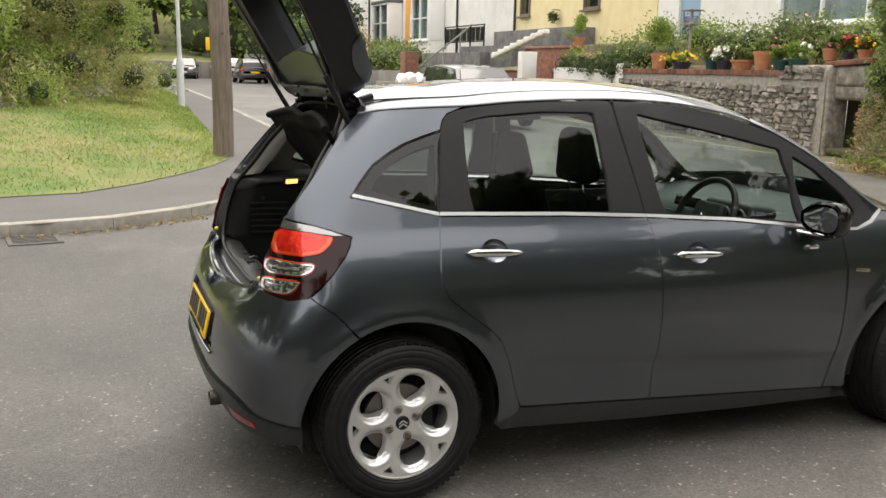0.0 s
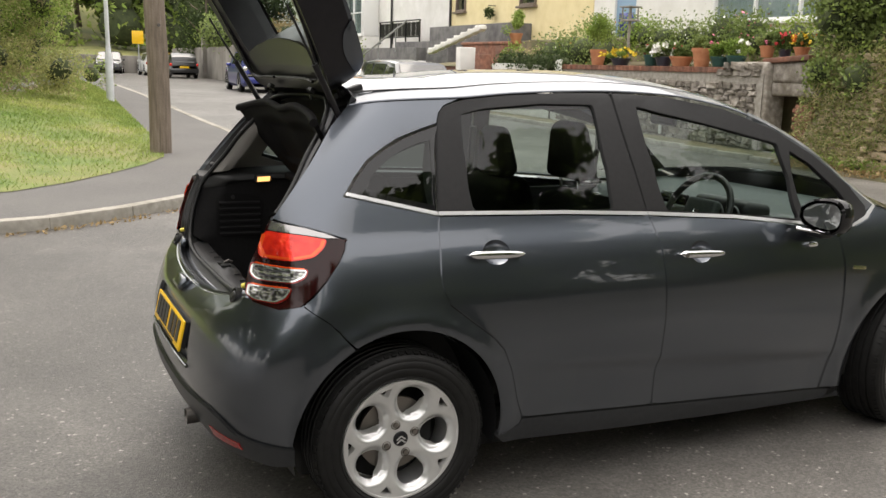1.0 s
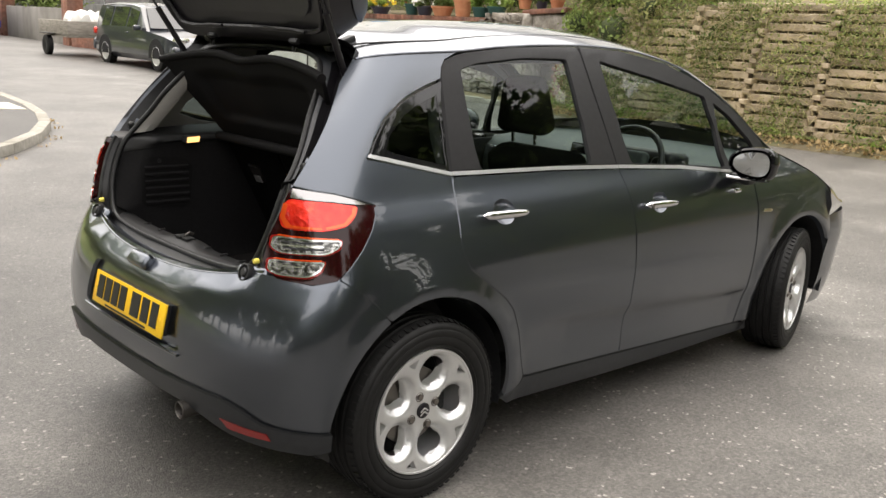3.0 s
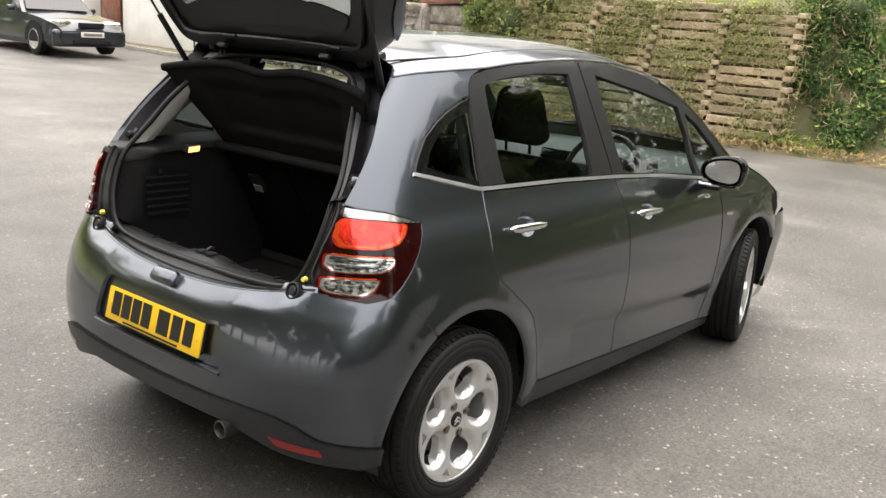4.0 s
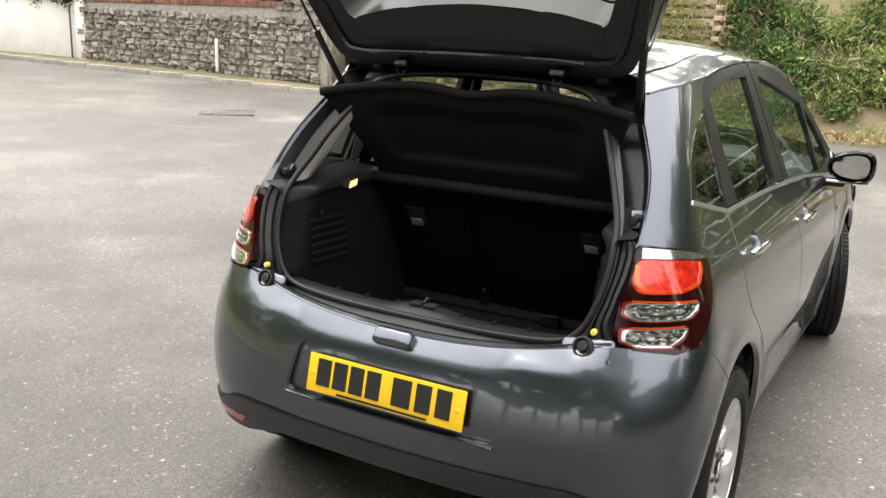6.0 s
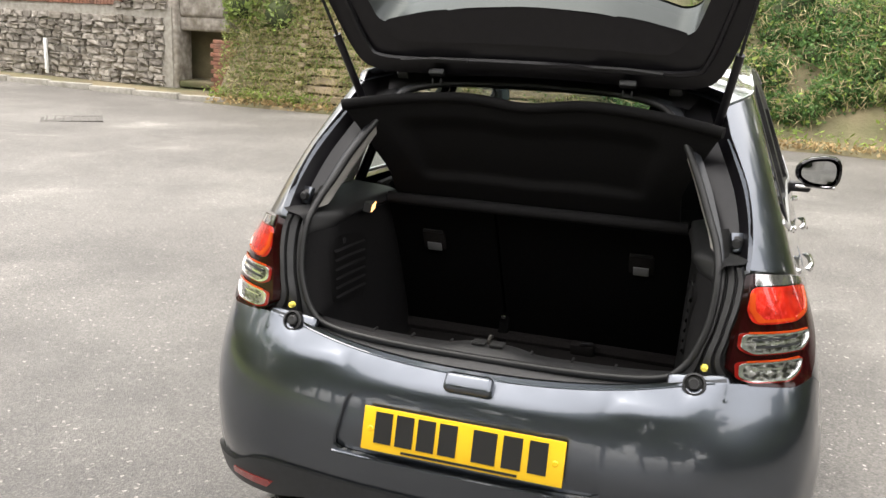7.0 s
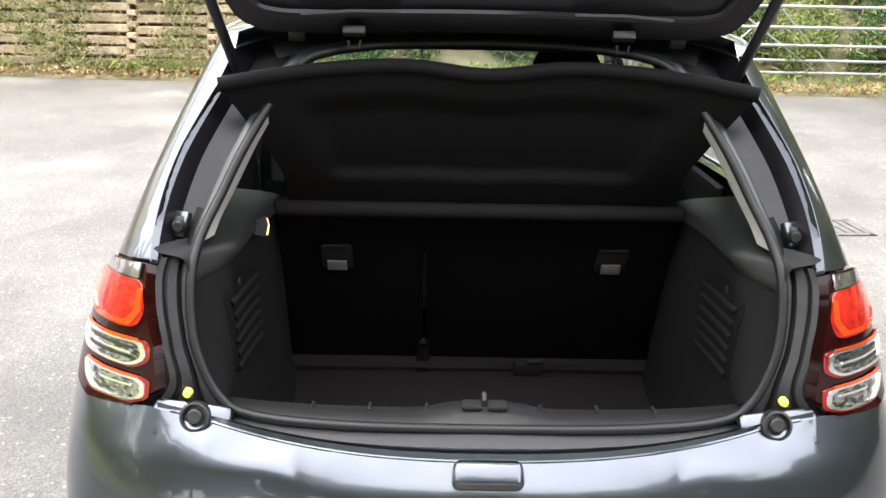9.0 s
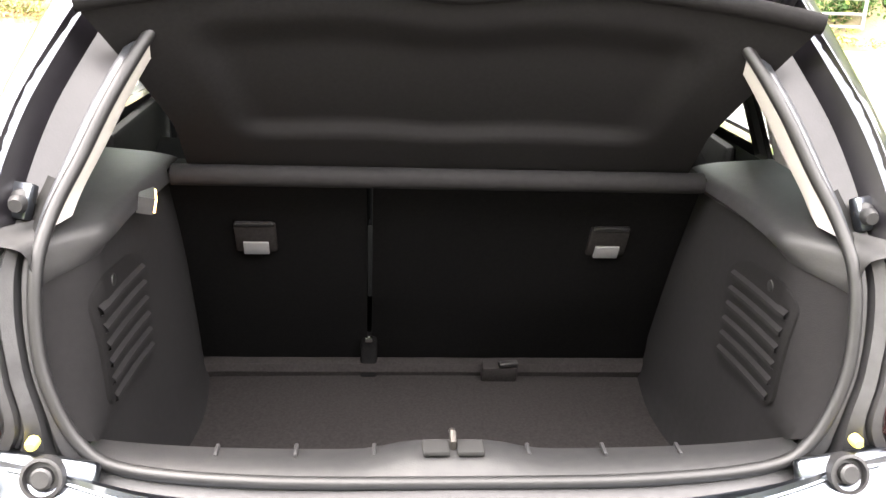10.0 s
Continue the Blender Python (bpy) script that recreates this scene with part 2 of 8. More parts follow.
def smooth_table(xs, ys):
    """A smooth function through a table (cubic Hermite with limited slopes)."""
    xs, ys = np.array(xs, float), np.array(ys, float)
    h, d = np.diff(xs), np.diff(ys) / np.diff(xs)
    m = np.r_[d[0], np.where(d[1:] * d[:-1] > 0, 2 * d[1:] * d[:-1] / (d[1:] + d[:-1] + 1e-12), 0.0), d[-1]]

    def f(v):
        i = int(min(max(np.searchsorted(xs, v) - 1, 0), len(h) - 1))
        t = (min(max(v, xs[0]), xs[-1]) - xs[i]) / h[i]
        return float((1 + 2 * t) * (1 - t) ** 2 * ys[i] + t * (1 - t) ** 2 * h[i] * m[i] + t * t * (3 - 2 * t) * ys[i + 1] + t * t * (t - 1) * h[i] * m[i + 1])
    return f


def inside(poly, pts):
    p, q = np.asarray(poly, float), np.asarray(pts, float)
    ok = np.zeros(len(q), bool)
    for (x0, y0), (x1, y1) in zip(p, np.roll(p, -1, 0)):
        hit = (y0 > q[:, 1]) != (y1 > q[:, 1])
        ok ^= hit & (q[:, 0] < (x1 - x0) * (q[:, 1] - y0) / ((y1 - y0) or 1e-12) + x0)
    return ok


def dense(poly, step, closed=True):
    out = []
    n = len(poly)
    for i in range(n if closed else n - 1):
        a, b = poly[i], poly[(i + 1) % n]
        k = max(1, int(math.ceil(math.dist(a, b) / step)))
        out += [(a[0] + (b[0] - a[0]) * t / k, a[1] + (b[1] - a[1]) * t / k) for t in range(k)]
    return out if closed else out + [tuple(poly[-1])]


def inset(poly, d):
    """The closed outline drawn in by d."""
    p = np.array(poly, float)
    area = 0.5 * np.sum(p[:, 0] * np.roll(p[:, 1], -1) - np.roll(p[:, 0], -1) * p[:, 1])
    e = np.roll(p, -1, 0) - p
    nrm = np.stack([-e[:, 1], e[:, 0]], 1) / (np.linalg.norm(e, axis=1, keepdims=True) + 1e-12) * (1 if area > 0 else -1)
    m = nrm + np.roll(nrm, 1, 0)
    m /= np.maximum((m * m).sum(1, keepdims=True) / 2, 0.5)
    return [tuple(v) for v in p + d * m]


def fillet(points, r=0.03, n=4):
    """The closed outline with its corners rounded to about r."""
    out = []
    m = len(points)
    for i in range(m):
        a, b, c = (Vector(points[(i + k) % m]) for k in (-1, 0, 1))
        u, v = a - b, c - b
        k = min(r, u.length * 0.45, v.length * 0.45)
        p, q = b + u.normalized() * k, b + v.normalized() * k
        out += [tuple((1 - t) ** 2 * p + 2 * t * (1 - t) * b + t * t * q) for t in (j / n for j in range(n + 1))]
    return out


def panel(name, poly, surf, mat, parent, holes=(), step=0.04, lip=0.012, mirror=False, lift=0.0, label="", flip=False):
    """A sheet cut to an outline in a surface's own two coordinates, with its edges turned in by lip."""
    loops = [dense(poly, step * 0.6)] + [dense(h, step * 0.6) for h in holes]
    pts, edges = [], []
    for lp in loops:
        k = len(pts)
        edges += [(k + i, k + (i + 1) % len(lp)) for i in range(len(lp))]
        pts += lp
    arr = np.array(pts)
    lo, hi = arr.min(0), arr.max(0)
    gx, gy = np.meshgrid(np.arange(lo[0] + step / 2, hi[0], step), np.arange(lo[1] + step / 2, hi[1], step))
    g = np.stack([gx.ravel(), gy.ravel()], 1)
    ok = inside(loops[0], g)
    for h in loops[1:]:
        ok &= ~inside(h, g)
    g = g[ok]
    if len(g):
        near = np.min(((g[:, None] - arr[None]) ** 2).sum(-1), 1)
        g = g[near > (0.45 * step) ** 2]
    vs, _, fs, *_ = delaunay_2d_cdt([Vector(p) for p in pts] + [Vector(p) for p in g], edges, [], 0, 1e-6)
    cen = np.array([np.mean([vs[i] for i in f], 0) for f in fs])
    keep = inside(loops[0], cen)
    for h in loops[1:]:
        keep &= ~inside(h, cen)
    fs = [f for f, k in zip(fs, keep) if k]
    e = 2e-3
    P, N = [], []
    for a, b in vs:
        p = surf(a, b)
        nn = (surf(a + e, b) - surf(a - e, b)).cross(surf(a, b + e) - surf(a, b - e))
        nn = nn.normalized() * (-1 if flip else 1) if nn.length > 1e-12 else Vector((0, 0, 1))
        P.append(p + nn * lift)
        N.append(nn)
    count = {}
    for f in fs:
        for i in range(len(f)):
            key = (f[i], f[(i + 1) % len(f)])
            count[tuple(sorted(key))] = count.get(tuple(sorted(key)), []) + [key]
    verts, norms, faces = list(P), list(N), [tuple(reversed(f)) if flip else tuple(f) for f in fs]
    if lip:
        dup = {}
        for key, uses in count.items():
            if len(uses) != 1:
                continue
            a, b = uses[0]
            for i in (a, b):
                if i not in dup:
                    dup[i] = len(verts)
                    verts += [P[i], P[i] - N[i] * lip]
                    norms += [N[i], N[i]]
            faces.append((dup[a], dup[a] + 1, dup[b] + 1, dup[b]) if not flip else (dup[b], dup[b] + 1, dup[a] + 1, dup[a]))
    if mirror:
        verts = [Vector((v.x, -v.y, v.z)) for v in verts]
        norms = [Vector((v.x, -v.y, v.z)) for v in norms]
        faces = [tuple(reversed(f)) for f in faces]
    return link(name, mesh_of(name, verts, faces, mat, norms), parent, label)


# ---- the hatchback: body surface ----
HALF = smooth_table([0.12, 0.25, 0.35, 0.6, 0.75, 0.85, 0.92, 1.0, 1.05, 1.26, 1.40, 1.46, 1.50], [0.755, 0.797, 0.815, 0.830, 0.820, 0.797, 0.773, 0.737, 0.718, 0.638, 0.582, 0.552, 0.46])
TAIL = smooth_table([0.2, 0.32, 0.45, 0.52, 0.62, 0.70, 0.76, 0.80, 0.90, 1.0, 1.1, 1.2, 1.3, 1.4, 1.5], [-0.55, -0.60, -0.622, -0.620, -0.602, -0.575, -0.545, -0.525, -0.512, -0.497, -0.455, -0.39, -0.30, -0.20, -0.10])
DEEP, BEND = 0.35, 3.0
NOSE_AT, NOSE_DEEP = 2.55, 0.75


def CREST(y):
    """Height of the bumper's top edge."""
    return 0.722 + 0.066 * min(1, abs(y) / 0.60) ** 2.2


def flank(x, z):
    """Half width of the body ahead of the rear corner."""
    w = HALF(z)
    if x > NOSE_AT:
        w *= max(0.0, 1 - min(1.0, (x - NOSE_AT) / NOSE_DEEP) ** 3) ** (1 / 3)
    for cx in (0.0, 2.466):
        r = math.hypot(x - cx, z - 0.305)
        w += 0.012 * math.exp(-((r - 0.40) / 0.045) ** 2) * (1 if z > 0.2 else 0)
    line = 0.49 - 0.085 * (x - 0.6)
    if 0.45 < x < 2.15:
        fade = min(1, (x - 0.45) / 0.25, (2.15 - x) / 0.25)
        w -= 0.022 * fade * (1 / (1 + math.exp((z - line) / 0.012)) - 1 / (1 + math.exp((z - line + 0.14) / 0.03)))
    return w


def body(s, z):
    """The right flank: s runs from the middle of the tail (-1) round the corner (0) and on ahead in metres."""
    xs = TAIL(z) + DEEP
    if s >= 0:
        return Vector((xs + s, -flank(xs + s, z), z))
    th = math.pi / 2 * max(1 + s, 0.0)
    w = HALF(z)
    x = xs - DEEP * max(math.cos(th), 0) ** (2 / BEND)
    y = w * max(math.sin(th), 0) ** (2 / BEND)
    for cx in (0.0,):
        r = math.hypot(x - cx, z - 0.305)
        y += 0.012 * math.exp(-((r - 0.40) / 0.045) ** 2) * min(1, max(0, (y - 0.6) / 0.15))
    d = CREST(y) - z
    if -0.012 < d < 0.05 and y < 0.6:
        x += 0.026 * (1 - max(d, 0) / 0.05) ** 2 * min(1, (0.6 - y) / 0.08)
    return Vector((x, -y, z))


def s_of_x(x, z):
    xs = TAIL(z) + DEEP
    if x >= xs:
        return x - xs
    c = min(1, max(0, (xs - x) / DEEP)) ** (BEND / 2)
    return math.acos(min(1, c)) / (math.pi / 2) - 1


def s_of_y(y, z):
    c = min(1, max(0, y / HALF(z))) ** (BEND / 2)
    return math.asin(c) / (math.pi / 2) - 1


def SX(*pts):
    """Outline points given as x, z on the flank."""
    return [(s_of_x(x, z), z) for x, z in pts]


def SY(*pts):
    """Outline points given as y, z on the tail."""
    return [(s_of_y(y, z), z) for y, z in pts]


def fine(pts, step=0.03):
    return dense(pts, step, False)


def circle_arc(cx, cz, r, a0, a1, n=24):
    return [(cx + r * math.cos(radians(a0 + (a1 - a0) * k / n)), cz + r * math.sin(radians(a0 + (a1 - a0) * k / n))) for k in range(n + 1)]


car = thing("hatchback_car", "dark grey five-door hatchback with open tailgate and empty boot", "car")

REAR_EDGE = [(0.469, 0.312), (0.438, 0.387), (0.407, 0.502), (0.372, 0.585), (0.332, 0.629), (0.242, 0.699), (0.170, 0.755), (0.145, 0.80), (0.140, 0.856), (0.148, 0.95), (0.159, 1.044)]
REAR_UP = [(0.159, 1.044), (0.176, 1.18), (0.192, 1.304), (0.200, 1.35), (0.212, 1.38), (0.235, 1.404), (0.305, 1.427)]
DOOR_TOP = [(0.305, 1.427), (0.498, 1.445), (0.746, 1.456), (0.95, 1.458)]
B_UP = [(1.032, 1.013), (1.005, 1.16), (0.972, 1.321), (0.95, 1.458)]
B_LOW = [(1.060, 0.272), (1.064, 0.40), (1.068, 0.531), (1.073, 0.62), (1.074, 0.715), (1.071, 0.80), (1.066, 0.889), (1.052, 0.95), (1.032, 1.013)]
FRONT_TOP = [(0.95, 1.458), (1.2, 1.448), (1.5, 1.402), (1.75, 1.322), (1.95, 1.215), (2.13, 1.08), (2.20, 1.0)]
BELT = [(0.159, 1.044), (0.40, 1.036), (0.672, 1.027), (1.032, 1.008)]
BELT_F = [(1.032, 1.008), (1.454, 0.978), (1.739, 0.946), (2.0, 0.918)]
HANDLES = ((0.355, 0.912), (1.250, 0.861))
LAMP_TOP = [(-0.386, 1.040), (-0.30, 1.026), (-0.23, 1.005), (-0.177, 0.985)]
LAMP_OUT = [(-0.177, 0.985), (-0.182, 0.958), (-0.205, 0.92), (-0.25, 0.868), (-0.300, 0.818), (-0.335, 0.79)]

for mirrored in (False, True):
    M = dict(mirror=mirrored)
    # rear quarter: from the door to the lamp and up the pillar to the roof
    quarter_hole_up = [(-0.165, 1.118), (-0.125, 1.172), (-0.072, 1.229), (0.0, 1.273), (0.065, 1.303), (0.13, 1.325), (0.199, 1.345)]
    rq = SX(*fine(REAR_EDGE)) + SX(*fine([(0.159, 1.044), (-0.005, 1.080), (-0.165, 1.118)])) + SX(*fine(quarter_hole_up))
    rq += SX(*fine([(0.205, 1.362), (0.212, 1.38), (0.235, 1.404), (0.305, 1.430), (0.15, 1.425), (0.0, 1.415), (-0.09, 1.400)]))
    rq += SX(*fine([(-0.09, 1.40), (-0.16, 1.33), (-0.245, 1.22), (-0.325, 1.12), (-0.386, 1.040)]))
    rq += SX(*fine(LAMP_TOP)) + SX(*fine(LAMP_OUT)) + SX(*fine([(-0.335, 0.79), (-0.25, 0.73), (-0.18, 0.655)]))
    rq += SX(*circle_arc(0.0, 0.310, 0.378, 117, -8, 30)) + SX((0.40, 0.262), (0.46, 0.29))
    panel("rear_quarter_panel", inset(rq, 0.002), body, PAINT, car, step=0.035, lip=0.018, **M)
    qd = SX(*fine([(0.156, 1.058), (-0.003, 1.094), (-0.155, 1.128)])) + SX(*fine([(x + 0.006, z - 0.006) for x, z in quarter_hole_up])) + SX((0.189, 1.304), (0.172, 1.18))
    qglass = SX(*fine([(0.150, 1.078), (0.0, 1.112), (-0.06, 1.128), (-0.085, 1.14), (-0.06, 1.18), (0.0, 1.228), (0.06, 1.26), (0.12, 1.281), (0.168, 1.292), (0.160, 1.18)]))
    qf = panel("quarter_window_frame", inset(qd, 0.001), body, GLOSS, car, holes=[qglass], lip=0.012, lift=-0.003, **M)
    panel("pane", qglass, body, TINTED, qf, lip=0, lift=-0.006, **M)
    panel("chrome_trim", SX(*fine([(0.157, 1.044), (0.0, 1.081), (-0.162, 1.119), (-0.155, 1.129), (0.002, 1.092), (0.157, 1.056)])), body, BRIGHT, qf, lip=0.008, lift=0.004, step=0.02, **M)
    # rear door
    rd = SX(*fine(REAR_EDGE)) + SX(*fine(BELT)) + SX(*fine(list(reversed(B_LOW)))) + SX(*fine([(1.06, 0.272), (0.469, 0.312)]))
    cup_r, cup_f = ([(hx + 0.054 * math.cos(t) + 0.004, hz + 0.041 * math.sin(t) + 0.004) for t in (2 * math.pi * k / 24 for k in range(24))] for hx, hz in HANDLES)
    door = panel("rear_door", inset(rd, 0.0038), body, PAINT, car, step=0.022, lip=0.02, holes=[SX(*cup_r)], **M)
    rf = SX(*fine(REAR_UP)) + SX(*fine(DOOR_TOP)) + SX(*fine(list(reversed(B_UP)))) + SX(*fine([(1.032, 1.022), (0.672, 1.041), (0.159, 1.058)]))
    rglass = SX(*fillet(dense([(0.296, 1.375), (0.391, 1.395), (0.634, 1.413), (0.862, 1.411), (0.869, 1.3), (0.881, 1.171), (0.880, 1.036), (0.294, 1.056), (0.289, 1.203)], 0.2), 0.018))
    fr = panel("window_frame", inset(rf, 0.0036), body, VINYL, door, holes=[rglass], lip=0.02, **M)
    panel("pane", rglass, body, GLASS, door, lip=0, lift=-0.012, **M)
    panel("chrome_trim", SX(*fine([(0.162, 1.045), (0.672, 1.028), (1.029, 1.009), (1.029, 1.021), (0.672, 1.040), (0.162, 1.057)])), body, BRIGHT, door, lip=0.008, lift=0.004, step=0.02, **M)
    # front door
    fd = SX(*fine(B_LOW)) + SX(*fine(BELT_F)) + SX(*fine([(2.0, 0.918), (2.02, 0.75), (2.015, 0.5), (1.98, 0.212), (1.06, 0.272)]))
    fdoor = panel("front_door", inset(fd, 0.0038), body, PAINT, car, step=0.022, lip=0.02, holes=[SX(*cup_f)], **M)
    ff = SX(*fine(B_UP)) + SX(*fine(FRONT_TOP)) + SX(*fine([(2.20, 0.95), (2.12, 0.925), (1.95, 0.935), (1.739, 0.960), (1.454, 0.992), (1.032, 1.022)]))
    fglass = SX(*fillet(dense([(1.057, 1.408), (1.145, 1.388), (1.386, 1.342), (1.752, 1.262), (1.783, 1.13), (1.796, 0.962), (1.454, 0.996), (1.125, 1.022), (1.093, 1.189)], 0.25), 0.015))
    aglass = SX(*fillet([(1.81, 1.235), (1.92, 1.175), (2.05, 1.07), (2.11, 0.99), (2.08, 0.955), (1.84, 0.962)], 0.015))
    panel("window_frame", inset(ff, 0.0036), body, VINYL, fdoor, holes=[fglass, aglass], lip=0.02, **M)
    panel("pane", fglass, body, GLASS, fdoor, lip=0, lift=-0.012, **M)
    panel("quarter_pane", aglass, body, GLASS, fdoor, lip=0, lift=-0.012, **M)
    panel("chrome_trim", SX(*fine([(1.035, 1.009), (1.454, 0.979), (1.739, 0.947), (1.98, 0.921), (1.98, 0.932), (1.739, 0.958), (1.454, 0.991), (1.035, 1.021)])), body, BRIGHT, fdoor, lip=0.008, lift=0.004, step=0.02, **M)
    # front wing with its badge, sill
    fw = SX(*fine([(1.985, 0.212), (2.02, 0.5), (2.025, 0.75), (2.005, 0.918), (2.12, 0.921), (2.20, 0.948), (2.26, 1.0)])) + SX(*fine([(2.26, 1.0), (2.42, 0.945), (2.6, 0.88), (2.72, 0.82)])) + SX(*fine([(2.72, 0.82), (2.80, 0.74), (2.90, 0.62)])) + SX(*circle_arc(2.466, 0.307, 0.375, 35, 195, 30))
    panel("front_wing", inset(fw, 0.0038), body, PAINT, car, step=0.035, lip=0.018, **M)
    panel("wing_chrome_strip", SX(*fine([(2.01, 0.919), (2.10, 0.918), (2.19, 0.945), (2.255, 0.992), (2.25, 1.002), (2.18, 0.957), (2.10, 0.929), (2.01, 0.93)])), body, BRIGHT, car, lip=0.006, lift=0.003, step=0.02, **M)
    panel("wing_badge", SX(*fillet([(2.065, 0.745), (2.145, 0.737), (2.145, 0.752), (2.07, 0.760)], 0.006)), body, CHROME, car, lip=0.004, lift=0.004, step=0.02, **M)
    sill = SX(*fine([(0.36, 0.262), (0.46, 0.287), (0.469, 0.307), (1.06, 0.268), (1.98, 0.208), (2.10, 0.20), (2.14, 0.15), (1.5, 0.165), (0.95, 0.19), (0.4, 0.225)]))
    panel("sill", inset(sill, 0.0015), body, VALANCE, car, lip=0.03, **M)
    # door handles
    for hx, hz in HANDLES:
        owner = door if hx < 1 else fdoor
        sgn = 1 if mirrored else -1
        tilt = -2.0
        w = flank(hx, hz)
        pv = []
        for i in range(17):
            u = -1 + 2 * i / 16
            hgt = 0.0145 * (1 - 0.45 * max(0, u) ** 2) * (1 - abs(u) ** 14)
            out = 0.028 * (1 - u ** 6 * 0.55) + 0.002
            for k in range(10):
                a = 2 * math.pi * k / 10
                pv.append((hx + 0.112 * u, sgn * (w - 0.004 + out + 0.008 * math.cos(a)), hz + math.tan(radians(tilt)) * 0.112 * u + hgt * math.sin(a)))
        pf = [(i * 10 + k, i * 10 + (k + 1) % 10, (i + 1) * 10 + (k + 1) % 10, (i + 1) * 10 + k) for i in range(16) for k in range(10)]
        raw("handle", pv, pf, CHROME, owner, "chrome door handle", True, 0)
        def dish(a, b, hx=hx, hz=hz):
            q = body(a, b)
            k = math.hypot((q.x - hx - 0.004) / 0.054, (b - hz - 0.004) / 0.041)
            return q + Vector((0, 0.026 * max(0.0, 1 - k * k) ** 0.7, 0))
        panel("handle_recess", SX(*(cup_r if hx < 1 else cup_f)), dish, PAINT, owner, lip=0, step=0.012, **M)
        if hx > 1:
            v, f = lathe([(0.0, -0.001), (0.009, -0.001), (0.009, 0.002), (0.0, 0.002)], 16)
            raw("key_lock", [(a + hx - 0.095, b * sgn + sgn * (w + 0.035), c + hz + 0.003) for a, b, c in v], f, STEEL, owner)
    # inner door shells, near-black to paint in the shade behind the gaps
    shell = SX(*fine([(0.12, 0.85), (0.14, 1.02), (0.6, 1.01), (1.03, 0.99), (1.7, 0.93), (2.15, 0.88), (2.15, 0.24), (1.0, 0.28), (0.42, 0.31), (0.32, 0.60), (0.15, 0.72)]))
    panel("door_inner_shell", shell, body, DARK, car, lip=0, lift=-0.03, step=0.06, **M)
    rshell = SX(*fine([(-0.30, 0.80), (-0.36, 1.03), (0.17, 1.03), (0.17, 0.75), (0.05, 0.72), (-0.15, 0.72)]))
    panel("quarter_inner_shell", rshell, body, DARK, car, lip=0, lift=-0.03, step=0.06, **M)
    pillar = SX(*fine([(0.205, 1.05), (0.235, 1.37), (0.29, 1.38), (0.28, 1.05)]))
    panel("pillar_inner_trim", pillar, body, BLACK, car, lip=0.01, lift=-0.05, step=0.06, **M)

# ---- rear bumper: the painted skin, the plate recess, the lower valance ----
low_edge = [(0.0, 0.405), (0.25, 0.408), (0.42, 0.412), (0.55, 0.410), (0.62, 0.392), (0.68, 0.358), (0.74, 0.345)]
for mirrored in (False, True):
    top = [(y, CREST(y)) for y in (0.0, 0.1, 0.2, 0.3, 0.4, 0.5, 0.56, 0.605)]
    bp = SY(*fine(top)) + SX(*fine([(-0.463, 0.788), (-0.40, 0.775), (-0.335, 0.789), (-0.25, 0.7285), (-0.185, 0.6535)]))
    bp += SX(*circle_arc(0.0, 0.310, 0.378, 118, 178, 14)) + SX((-0.372, 0.335)) + SX(*fine([(-0.372, 0.335), (-0.42, 0.340)])) + SY(*fine(list(reversed(low_edge))))
    notch = [(0.0, 0.492), (0.20, 0.492), (0.325, 0.497), (0.345, 0.508), (0.345, 0.525), (0.322, 0.63), (0.305, 0.652), (0.28, 0.66), (0.0, 0.664)]
    bp += SY(*fine(notch))
    panel("rear_bumper_skin", bp, body, PAINT, car, step=0.03, lip=0.015, mirror=mirrored)
    va = SY(*fine(low_edge)) + SX((-0.42, 0.338), (-0.372, 0.333)) + SX((-0.365, 0.275), (-0.42, 0.270)) + SY(*fine([(0.66, 0.282), (0.55, 0.295), (0.45, 0.322), (0.36, 0.342), (0.0, 0.340)]))
    panel("rear_valance", va, body, VALANCE, car, step=0.03, lip=0.07, lift=0.011, mirror=mirrored)
    refl = SY(*fine([(0.535, 0.345), (0.69, 0.333), (0.695, 0.312), (0.56, 0.318)]))
    # deeper red than the lamps: shade under the bumper put into the colour
    panel("rear_reflector", refl, body, LENS_MID, car, step=0.02, lip=0.006, lift=0.015, mirror=mirrored, label="low red rear reflector")

# bumper top shelf: from the crest in to the boot sill
rows = []
for y in np.linspace(-0.60, 0.60, 61):
    c = body(s_of_y(abs(y), CREST(y)), CREST(y))
    lipz = 0.738 + 0.042 * min(1, abs(y) / 0.55) ** 3
    lipx = -0.448 + 0.02 * min(1, abs(y) / 0.55) ** 2
    prof = []
    for t in np.linspace(0, 1, 9):
        x = c.x + (lipx - c.x) * t
        z = c.z + (lipz - c.z) * t
        z += 0.012 * math.sin(math.pi * min(1, t / 0.35)) * (t < 0.35) - 0.022 * math.sin(math.pi * max(0, (t - 0.3) / 0.7)) ** 1
        prof.append((x + 0.004 * (t == 0), y, z))
    rows.append(prof)
v, f = strip([r[:7] for r in rows])
raw("bumper_top_shelf", v, [tuple(reversed(q)) for q in f], PAINT, car, "painted shelf below the boot opening")
v, f = strip([r[6:] for r in rows])
raw("sill_rubber_strip", v, [tuple(reversed(q)) for q in f], BLACK, car)
crest_line = []
for y in np.linspace(-0.575, 0.575, 60):
    c = body(s_of_y(abs(y), CREST(y)), CREST(y))
    crest_line.append((c.x + 0.004, y, c.z - 0.0005))
v, f = tube(crest_line, 0.0042, 8)
raw("bumper_crest_bead", v, f, PAINT, car)
